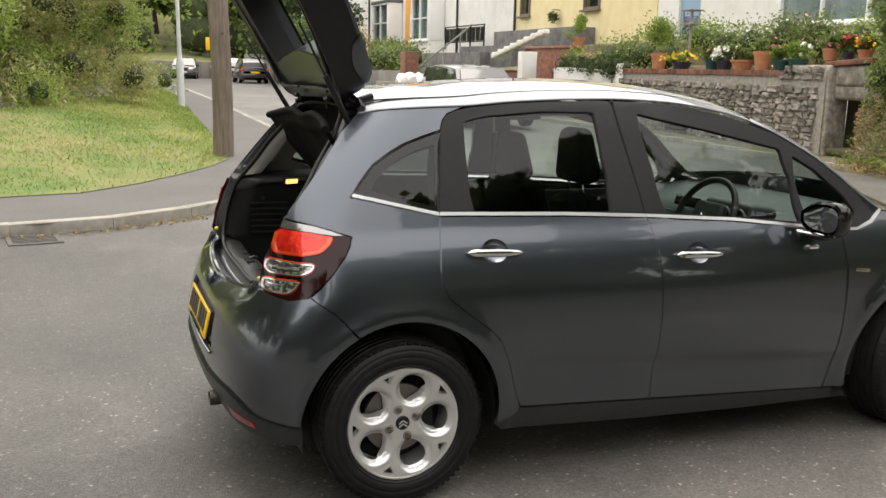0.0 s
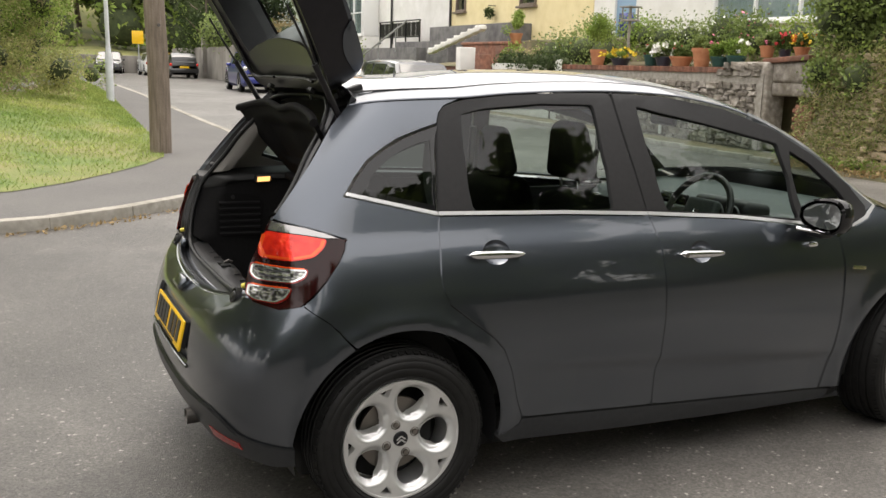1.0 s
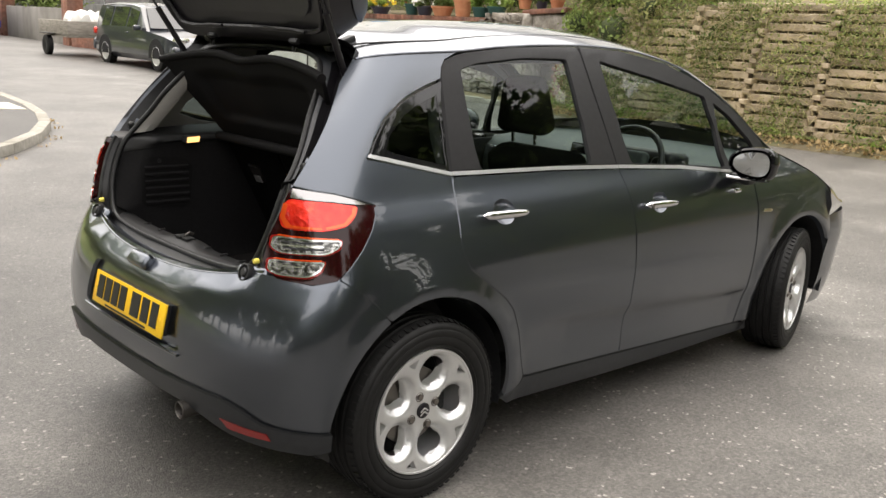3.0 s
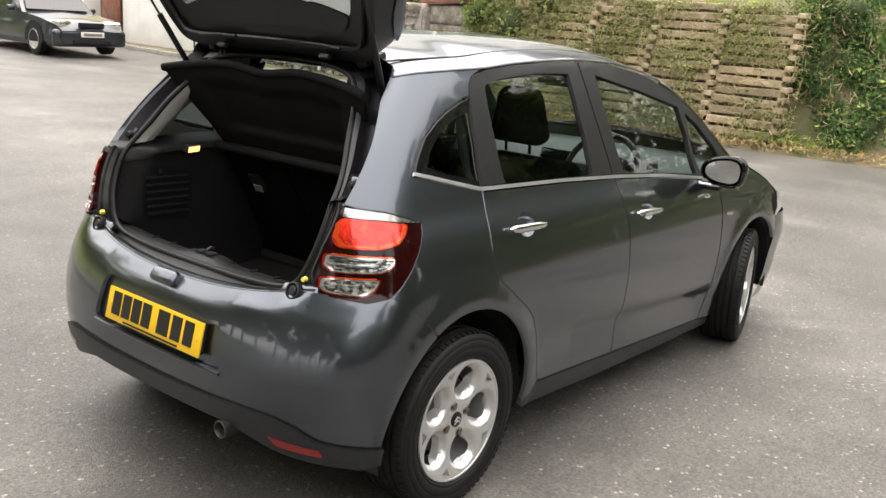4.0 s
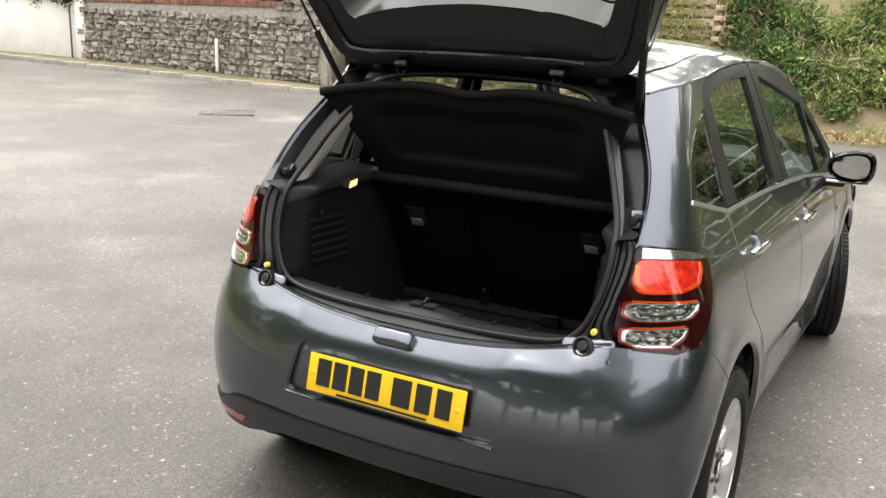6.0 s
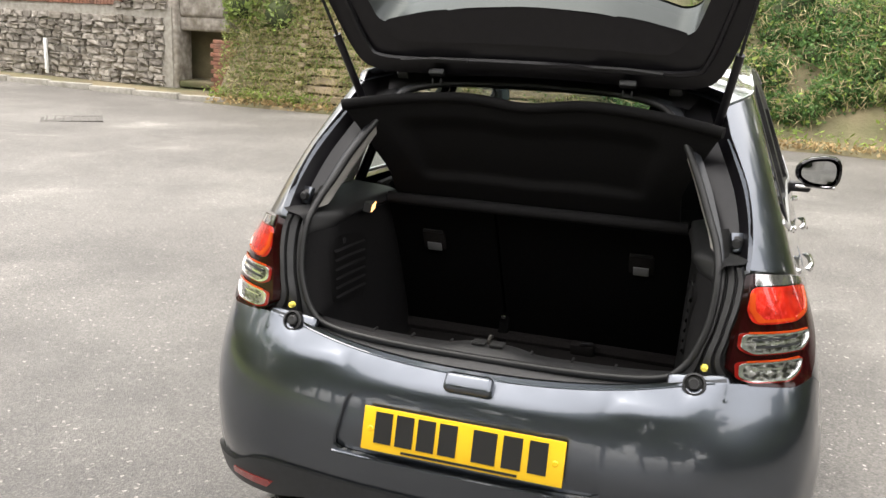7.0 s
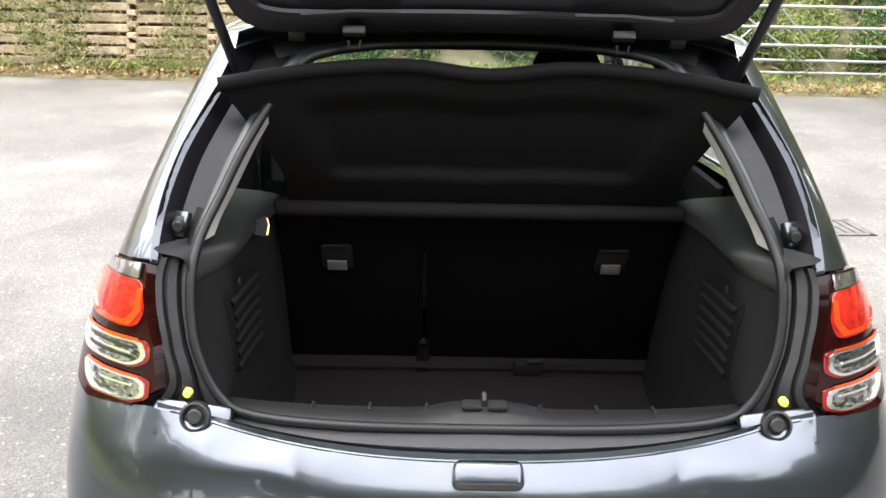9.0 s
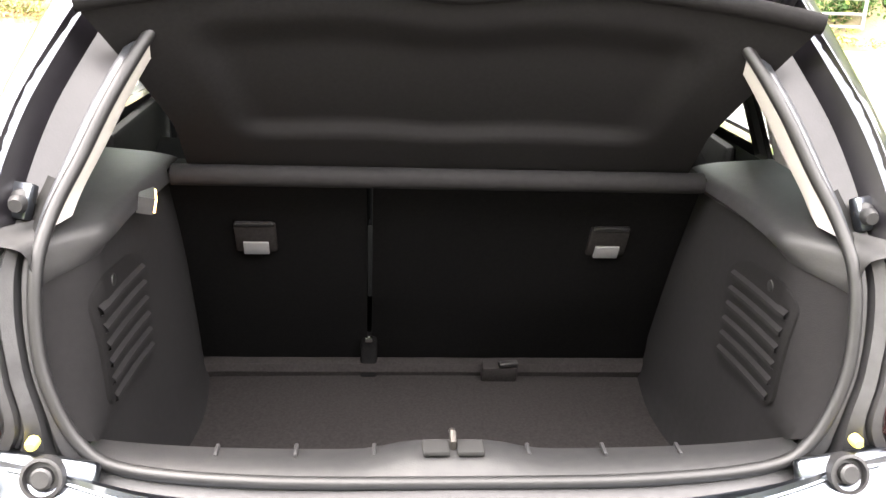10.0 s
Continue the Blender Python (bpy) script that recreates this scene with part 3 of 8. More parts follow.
# finger grip under the closed tailgate
bm = box_bm((0.040, 0.128, 0.052), (0, 0, 0), 0.015, (0, 0, 0), 4)
for q in bm.verts:
    q.co.y *= 1 - 1.2 * max(0, q.co.z + 0.004)
bmesh.ops.transform(bm, matrix=pose(-0.562, 0, 0.712, 0, 38, 0), verts=bm.verts)
part("tailgate_grip", bm, PAINT, car)

# number plate in its recess: plain bars for the characters
for mirrored in (False, True):
    panel("plate_recess", SY(*fine([(0.0, 0.48), (0.36, 0.48), (0.36, 0.53), (0.33, 0.67), (0.0, 0.67)])), body, PAINT, car, step=0.04, lip=0, lift=-0.018, mirror=mirrored)
plate = thing("number_plate", "yellow rear number plate with black characters on the grey car", "number plate")
part("plate_board", box_bm((0.008, 0.52, 0.111), (0, 0, 0), 0.003), YELLOW, plate)
for cy, wdt in ((0.203, 0.046), (0.146, 0.046), (0.089, 0.046), (0.032, 0.046), (-0.062, 0.060), (-0.132, 0.048), (-0.196, 0.046)):
    part("character_bar", box_bm((0.003, wdt, 0.079), (-0.0052, cy, 0.006)), INK, plate)
part("dealer_strip", box_bm((0.003, 0.30, 0.006), (-0.0052, 0, -0.047)), INK, plate)
for y in (-0.238, 0.238):
    v, f = lathe([(0.0, -0.0065), (0.006, -0.006), (0.008, -0.004)], 12, "x")
    raw("plate_screw", [(a, b + y, c) for a, b, c in v], f, YELLOW, plate)
plate.matrix_world = pose(-0.613, 0, 0.573, 0, 13, 0)
part("plate_backing", box_bm((0.02, 0.50, 0.10), (-0.600, 0, 0.573), 0.002, (0, 13, 0)), BLACK, car)
pw = [body(s_of_y(abs(y), 0.490), 0.490) for y in np.linspace(-0.345, 0.345, 31)]
pw = [(q.x - 0.004, y, q.z) for q, y in zip(pw, np.linspace(-0.345, 0.345, 31))]
v, f = tube(pw, 0.005, 8)
raw("plate_recess_lip", v, f, PAINT, car)

# exhaust tip
v, f = lathe([(0.024, 0.12), (0.027, 0.12), (0.029, 0.0), (0.025, -0.002), (0.024, 0.0), (0.022, 0.10), (0.0, 0.10)], 24, "x")
raw("exhaust_tip", [(a - 0.625, b - 0.367, c + 0.318) for a, b, c in v], f, SOOTED, car, "sooted steel exhaust tip")

# ---- tail lamps ----
for mirrored in (False, True):
    M = dict(mirror=mirrored)
    outline = SX(*fine([(x + 0.001, z - 0.003) for x, z in LAMP_TOP])) + SX(*fine([(x - 0.003, z) for x, z in LAMP_OUT])) + SX(*fine([(-0.338, 0.787), (-0.40, 0.774), (-0.458, 0.782)])) + SX(*fine([(-0.466, 0.82), (-0.448, 0.90), (-0.420, 0.97), (-0.396, 1.022)]))
    lamp = panel("tail_lamp", inset(outline, 0.002), body, LENS_DARK, car, step=0.02, lip=0.03, lift=0.006, label="red and clear tail lamp", **M)
    # clear lamp top; its pale colour also carries the sky's reflection
    white = SX(*fine([(-0.383, 1.033), (-0.30, 1.020), (-0.245, 1.004), (-0.206, 0.988), (-0.24, 0.990), (-0.312, 1.001), (-0.394, 1.008)]))
    panel("white_band", white, body, LENS_WHITE, lamp, step=0.015, lip=0.004, lift=0.012, **M)
    red = SX(*fillet([(-0.400, 1.006), (-0.312, 0.998), (-0.240, 0.986), (-0.252, 0.962), (-0.286, 0.934), (-0.345, 0.922), (-0.424, 0.923), (-0.424, 0.955)], 0.014))
    rl = panel("red_lens", red, body, LENS_RED, lamp, step=0.012, lip=0.004, lift=0.011, **M)
    panel("bright_lens_edge", SX(*fillet([(-0.408, 0.994), (-0.402, 0.992), (-0.414, 0.955), (-0.408, 0.934), (-0.35, 0.931), (-0.35, 0.926), (-0.418, 0.927), (-0.421, 0.955)], 0.004)), body, LENS_ORANGE, rl, step=0.012, lip=0.003, lift=0.0135, **M)
    panel("bright_lens_edge", SX(*fillet([(-0.246, 0.983), (-0.258, 0.984), (-0.266, 0.966), (-0.295, 0.942), (-0.342, 0.933), (-0.342, 0.926), (-0.290, 0.936), (-0.257, 0.962)], 0.004)), body, LENS_ORANGE, rl, step=0.012, lip=0.003, lift=0.0135, **M)
    for shape, slots in (([(-0.440, 0.903), (-0.448, 0.872), (-0.438, 0.857), (-0.353, 0.859), (-0.320, 0.876), (-0.309, 0.897)], 3), ([(-0.454, 0.837), (-0.461, 0.804), (-0.452, 0.792), (-0.402, 0.793), (-0.374, 0.812), (-0.358, 0.840)], 2)):
        mx_, mz_ = (sum(q[k] for q in shape) / len(shape) for k in (0, 1))

        def lens_outline(d):
            return SX(*fillet([(x + d * (1 if x < mx_ else -1), z + d * (1 if z < mz_ else -1)) for x, z in shape], 0.010))
        panel("red_surround", lens_outline(-0.003), body, LENS_MID, lamp, step=0.012, lip=0.004, lift=0.0095, holes=[lens_outline(0.0)], **M)
        xa, xb, z0, z1 = shape[0][0], shape[-1][0], shape[2][1], shape[0][1]
        panel("bright_lens_edge", SX(*fine([(xa + 0.006, z1 + 0.001), (xb - 0.008, shape[-1][1] + 0.001), (xb - 0.008, shape[-1][1] + 0.005), (xa + 0.008, z1 + 0.005)])), body, LENS_ORANGE, lamp, step=0.02, lip=0.003, lift=0.0115, **M)
        ln = panel("clear_lens", lens_outline(0.0), body, LENS_CLEAR, lamp, step=0.012, lip=0.012, lift=0.012, holes=[lens_outline(0.0036)], label="clear reversing and indicator lens", **M)
        panel("lens_reflector", lens_outline(0.003), body, REFLECTOR, ln, step=0.012, lip=0, lift=0.0075, **M)
        for k, mt in ((0.30, VALANCE), (0.46, LENS_CLEAR), (0.66, VALANCE)) if slots == 3 else ((0.62, LENS_CLEAR),):
            zz = z0 + (z1 - z0) * k
            panel("lens_bar", SX(*fine([(xa + 0.008, zz), (xb - 0.050, zz), (xb - 0.046, zz + 0.004), (xa + 0.009, zz + 0.004)])), body, mt, ln, step=0.02, lip=0.003, lift=0.0105, **M)

# ---- roof, windscreen, bonnet, nose ----
EDGE = [(-0.09, 1.400), (0.0, 1.417), (0.15, 1.427), (0.305, 1.433), (0.5, 1.449), (0.746, 1.460), (0.95, 1.463), (1.2, 1.454), (1.5, 1.410), (1.62, 1.376)]
ez = smooth_table([p[0] for p in EDGE], [p[1] for p in EDGE])


def rail_y(x):
    """Half width of the roof rail, drawn in round the rear corner."""
    return -body(s_of_x(x, ez(x)), ez(x)).y


rows = []
for x in np.linspace(-0.045, 1.62, 60):
    fade = max(0, (0.1 - x)) / 0.145
    w = rail_y(x - 0.048 * fade) + 0.002
    crown = 0.060 + 0.012 * math.sin(math.pi * (x + 0.1) / 1.8)
    rows.append([(x - (0.012 + 0.036 * abs(t) ** 6) * fade + 0.10 * (1 - t * t) * max(0, (x - 1.1)) / 0.52, w * t, ez(x - 0.048 * fade) + crown * (1 - abs(t) ** 2.6)) for t in np.linspace(-1, 1, 41)])
v, f = strip(rows)
raw("roof", v, f, PAINT, car, "", True, 0)
for sgn in (-1, 1):
    ditch = [(x, sgn * (rail_y(x) - 0.105), ez(x) + 0.066 * (1 - ((rail_y(x) - 0.105) / rail_y(x)) ** 2.6) + 0.001) for x in np.linspace(-0.045, 1.55, 30)]
    v, f = tube(ditch, 0.0035, 6)
    raw("roof_drip_strip", v, f, BLACK, car)
PIL = [(1.62, 1.376), (1.75, 1.325), (1.95, 1.218), (2.13, 1.083), (2.27, 0.985)]
wrows = []
for x, z in curve_through([(a, 0, b) for a, b in PIL], 6) and [(p.x, p.z) for p in curve_through([(a, 0, b) for a, b in PIL], 6)]:
    w = HALF(z) - 0.005
    wrows.append([(x + (0.10 + 0.12 * (x - 1.62) / 0.65) * (1 - t * t), w * t, z + (0.062 - 0.02 * (x - 1.62) / 0.65) * (1 - abs(t) ** 2.4)) for t in np.linspace(-1, 1, 31)])
v, f = strip(wrows)
raw("windscreen", v, f, GLASS, car, "", True, 0)
for sgn in (-1, 1):
    pr = []
    for p in curve_through([(a, 0, b) for a, b in PIL], 6):
        w = HALF(p.z)
        pr.append([(p.x + dx, sgn * (w - dy), p.z + dz) for dx, dy, dz in ((-0.03, -0.001, -0.035), (0.0, 0.0, 0.0), (0.012, 0.018, 0.012), (0.022, 0.045, 0.016))])
    v, f = strip(pr)
    raw("windscreen_pillar", v, f if sgn < 0 else [tuple(reversed(q)) for q in f], PAINT, car)
    fl = []
    for x in np.linspace(-0.085, 1.62, 30):
        w = rail_y(x)
        fl.append((x, sgn * (w + 0.003), ez(x) - 0.001))
    v, f = tube(fl, 0.004, 6)
    raw("roof_side_seal", v, f, PAINT, car)
brows = []
bt = smooth_table([2.27, 2.45, 2.62, 2.75, 2.9, 3.05, 3.16], [1.0, 0.94, 0.875, 0.81, 0.74, 0.67, 0.60])
for x in np.linspace(2.25, 3.14, 22):
    z = bt(x)
    w = flank(x, z)
    brows.append([(x + 0.22 * (1 - t * t) * (1 - 0.5 * (x - 2.25) / 0.9), w * t * 0.995, z + 0.055 * (1 - abs(t) ** 2.4)) for t in np.linspace(-1, 1, 25)])
v, f = strip(brows)
raw("bonnet", v, f, PAINT, car, "", True, 0)
nrows = []
for z in np.linspace(0.16, 0.66, 14):
    row = []
    for t in np.linspace(0, 1, 31):
        a = -math.pi / 2 + math.pi * t
        xx = 2.78 + 0.50 * max(0, math.cos(a)) ** 0.7 * (1 - 0.35 * abs(z - 0.42) ** 1.5)
        row.append((xx, flank(2.78, z) * math.copysign(abs(math.sin(a)) ** 0.7, math.sin(a)), z))
    nrows.append(row)
v, f = strip(nrows)
raw("front_bumper", v, [tuple(reversed(q)) for q in f], PAINT, car)
for sgn in (-1, 1):
    pts = []
    for i in range(9):
        u = i / 8
        x = 2.74 + 0.34 * u
        w = flank(x, 0.7)
        pts.append([(x - 0.01, sgn * (w + 0.004), bt(x) - 0.01), (x + 0.02, sgn * (w + 0.012), 0.71 - 0.02 * u), (x + 0.02, sgn * (w + 0.004), 0.655 + 0.0 * u)])
    v, f = strip(pts)
    raw("headlamp", v, f, LENS_CLEAR, car, "clear swept-back headlamp", True, 0)
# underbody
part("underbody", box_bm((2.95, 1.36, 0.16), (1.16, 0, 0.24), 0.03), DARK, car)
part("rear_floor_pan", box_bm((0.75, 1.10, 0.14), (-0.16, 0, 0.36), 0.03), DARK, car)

# ---- wheels ----
def wheel(at, steer, outer):
    hub = new("wheel")
    hub.parent = car
    hub.matrix_world = pose(*at, 0, 0, steer + (0 if outer < 0 else 180))
    # local: -y is the outer face
    R = 0.307
    prof = [(0.208, -0.080), (0.213, -0.092), (0.221, -0.099), (0.225, -0.0975), (0.229, -0.1015), (0.250, -0.1055), (0.254, -0.103), (0.258, -0.1055), (0.274, -0.1035), (0.277, -0.1005), (0.281, -0.1015), (0.290, -0.097), (0.298, -0.088), (0.3045, -0.074)]
    for g in (-0.052, -0.020, 0.012, 0.044):
        prof += [(R - 0.0005, g - 0.009), (0.2985, g - 0.006), (0.2985, g + 0.001), (R, g + 0.004)]
    prof += [(0.3045, 0.074), (0.295, 0.090), (0.26, 0.100), (0.22, 0.092), (0.205, 0.08)]
    v, f = lathe(prof, 96)
    t_ob = raw("tyre", v, f, RUBBER, hub, "black road tyre", True, 50)
    tv, tf = [], []
    for k in range(72):
        a0 = 2 * math.pi * k / 72
        for s0, r0, r1, y0, y1 in ((0, 0.2965, 0.3035, -0.0885, -0.0725), (0, 0.3035, 0.2965, 0.0725, 0.0885)):
            base = len(tv)
            for a in (a0, a0 + 0.052):
                for r, y in ((r0, y0), (r1, y1), (r1 + 0.005, y1 - 0.0005), (r0 + 0.006, y0 - 0.005 if y0 < 0 else y0 + 0.005)):
                    tv.append((r * math.cos(a), y, r * math.sin(a)))
            b = base
            tf += [(b, b + 1, b + 5, b + 4), (b + 1, b + 2, b + 6, b + 5), (b + 2, b + 3, b + 7, b + 6), (b + 3, b, b + 4, b + 7), (b, b + 3, b + 2, b + 1), (b + 4, b + 5, b + 6, b + 7)]
    tagged(raw("shoulder_tread", tv, tf, RUBBER, t_ob, "", False), kind="stuff")
    v, f = lathe([(0.212, -0.088), (0.209, -0.094), (0.203, -0.094), (0.199, -0.086), (0.196, -0.06), (0.188, 0.02), (0.188, 0.075), (0.204, 0.085), (0.21, 0.08)], 72)
    rim = raw("rim", v, f, ALLOY, hub, "silver alloy rim", True, 40)

    def face(u, w):
        r = math.hypot(u, w)
        sink = 0.0
        for k in range(5):
            a = radians(1 + 72 * k)
            p, q = u * math.cos(a) + w * math.sin(a) - 0.130, -u * math.sin(a) + w * math.cos(a)
            d = math.hypot(p / 0.050, q / 0.050) - 1
            sink = max(sink, 0.026 * math.exp(-(max(0.0, d) / 0.22) ** 1.5))
        return Vector((u, -0.074 - 0.018 * max(0, min(1, (r - 0.05) / 0.15)) + sink * min(1, max(0, (0.2 - r) / 0.012)), w))
    holes = []
    for k in range(5):
        a = radians(1 + 72 * k)
        hole = []
        for i in range(26):
            t = 2 * math.pi * i / 26
            rr = 0.1300 + 0.050 * math.cos(t)
            ww = 0.048 * math.sin(t) * (1 + 0.22 * math.cos(t))
            hole.append((rr * math.cos(a) - ww * math.sin(a), rr * math.sin(a) + ww * math.cos(a)))
        holes.append(hole)
        b = a + radians(36)
        tri = [(0.192, -0.026), (0.192, 0.026), (0.163, 0.0)]
        holes.append(fillet([(r * math.cos(b) - w * math.sin(b), r * math.sin(b) + w * math.cos(b)) for r, w in tri], 0.007, 3))
    outer_ring = [(0.2025 * math.cos(t), 0.2025 * math.sin(t)) for t in (2 * math.pi * i / 72 for i in range(72))]
    panel("spokes", outer_ring, face, ALLOY, rim, holes=holes, step=0.0085, lip=0.028)
    v, f = lathe([(0.0, -0.081), (0.022, -0.081), (0.026, -0.078), (0.027, -0.070)], 28)
    cap = raw("centre_cap", v, f, GATE_TRIM, rim)
    for dz in (-0.008, 0.004):
        for sd in (-1, 1):
            part("cap_emblem", box_bm((0.020, 0.003, 0.005), (sd * 0.008, -0.0815, dz), 0.001, (0, sd * 38, 0)), ALLOY, cap)
    for k in range(4):
        a = radians(20 + 90 * k)
        v, f = lathe([(0.0, -0.082), (0.0095, -0.082), (0.0105, -0.070), (0.0135, -0.070), (0.0150, -0.0785), (0.0165, -0.0755)], 14)
        raw("wheel_bolt", [(p[0] + 0.054 * math.cos(a), p[1], p[2] + 0.054 * math.sin(a)) for p in v], f, STEEL, rim)
    v, f = lathe([(0.0, -0.02), (0.13, -0.02), (0.13, -0.005), (0.0, -0.005)], 40)
    raw("brake_disc", v, f, STEEL, hub)
    part("brake_caliper", box_bm((0.06, 0.07, 0.13), (0.105, 0.0, 0.02), 0.012), DARK, hub)
    v, f = lathe([(0.187, 0.05), (0.0, 0.05)], 32)
    raw("wheel_back", v, f, DARK, hub)
    return hub


wheel((0.0, -0.728, 0.305), 0, -1)
wheel((0.0, 0.728, 0.305), 0, 1)
wheel((2.466, -0.735, 0.305), 13.5, -1)
wheel((2.466, 0.735, 0.305), 13.5, 1)
for cx in (0.0, 2.466):
    for sgn in (-1, 1):
        rows = []
        for k in range(25):
            a = radians(-12 + 204 * k / 24)
            rows.append([(cx + r * math.cos(a), sgn * y, 0.307 + r * math.sin(a)) for r, y in ((0.372, 0.800 if cx else 0.795), (0.378, 0.62), (0.378, 0.53), (0.1, 0.52))])
        v, f = strip(rows)
        raw("wheel_arch_liner", v, f, BLACK, car)

# ---- door mirrors ----
for sgn in (-1, 1):
    root = new("door_mirror")
    root.parent = car
    v, f = [], []
    n = 20
    prof = [(-0.055, 0.86), (-0.045, 0.97), (-0.01, 1.0), (0.035, 0.92), (0.075, 0.70), (0.105, 0.35), (0.115, 0.02)]
    for dx, k in prof:
        for i in range(n):
            a = 2 * math.pi * i / n
            c, s = math.cos(a), math.sin(a)
            yy = 0.100 * k * math.copysign(abs(c) ** 0.75, c)
            zz = 0.072 * k * math.copysign(abs(s) ** 0.8, s) * (1 - 0.25 * c * 1)
            v.append((1.805 + dx * 0.66 + 0.05 * (-c) * 0.4, sgn * (0.885 - yy * -1 * 1 * -1), 0.995 + zz))
    for j in range(len(prof) - 1):
        for i in range(n):
            q = (i + 1) % n
            f.append((j * n + i, j * n + q, (j + 1) * n + q, (j + 1) * n + i))
    raw("mirror_shell", v, f, GLOSS, root, "glossy black mirror housing")
    gl = [(1.775 + 0.05 * (-math.cos(a)) * 0.4, sgn * (0.885 - 0.074 * math.copysign(abs(math.cos(a)) ** 0.75, math.cos(a))), 0.995 + 0.050 * math.copysign(abs(math.sin(a)) ** 0.8, math.sin(a)) * (1 - 0.25 * math.cos(a))) for a in (2 * math.pi * i / 24 for i in range(24))]
    raw("mirror_glass", gl + [(1.775, sgn * 0.885, 0.995)], [(i, (i + 1) % 24, 24) for i in range(24)], MIRROR, root)
    ch = [(1.768 + 0.04 * (1 - abs(t)) + 0.02 * t, sgn * (0.885 + 0.095 * t), 0.995 - 0.063 - 0.006 * (1 - t * t)) for t in np.linspace(-1, 0.8, 10)]
    v2, f2 = tube(ch, 0.008, 8)
    raw("mirror_chrome_base", v2, f2, CHROME, root)
    part("mirror_foot", box_bm((0.07, 0.13, 0.045), (1.85, sgn * 0.80, 0.915), 0.015, (0, 0, 0)), BLACK, root)
    part("side_indicator", box_bm((0.05, 0.03, 0.018), (1.83, sgn * 0.800, 0.862), 0.006), LENS_CLEAR, root)


# ---- boot opening: seal, gutters, lamp columns ----
SEAL_R = [(-0.446, 0.0, 0.740), (-0.449, 0.25, 0.745), (-0.443, 0.43, 0.760), (-0.435, 0.495, 0.795), (-0.420, 0.533, 0.87), (-0.398, 0.548, 0.94), (-0.365, 0.550, 1.02), (-0.32, 0.537, 1.08), (-0.272, 0.508, 1.145), (-0.225, 0.474, 1.22), (-0.163, 0.43, 1.30), (-0.118, 0.378, 1.37), (-0.095, 0.31, 1.398), (-0.06, 0.18, 1.411), (-0.05, 0.0, 1.416)]
half_seal = curve_through(SEAL_R, 6)
loop = [Vector((p.x, -p.y, p.z)) for p in half_seal] + [Vector((p.x, p.y, p.z)) for p in reversed(half_seal[1:-1])]
v, f = tube(loop, 0.0095, 12, True)
raw("boot_seal", v, f, SEAL, car, "black rubber seal round the boot opening")

upper = [p for p in half_seal if p.z > 1.035]
A_edge = [(-0.386, 1.037), (-0.325, 1.12), (-0.245, 1.22), (-0.16, 1.33), (-0.09, 1.40)]
a_pts = [body(s_of_x(x, z), z) for x, z in dense(A_edge, 0.02, False)]
a_pts = [Vector((p.x, -p.y, p.z)) for p in a_pts] + [Vector(q) for q in ((-0.075, 0.505, 1.432), (-0.065, 0.44, 1.452), (-0.06, 0.34, 1.466), (-0.057, 0.2, 1.474), (-0.055, 0.0, 1.478))]


def resample(pts, n):
    d = np.r_[0, np.cumsum([(b - a).length for a, b in zip(pts, pts[1:])])]
    arr = np.array(pts)
    return [Vector([np.interp(t, d, arr[:, k]) for k in range(3)]) for t in np.linspace(0, d[-1], n)]


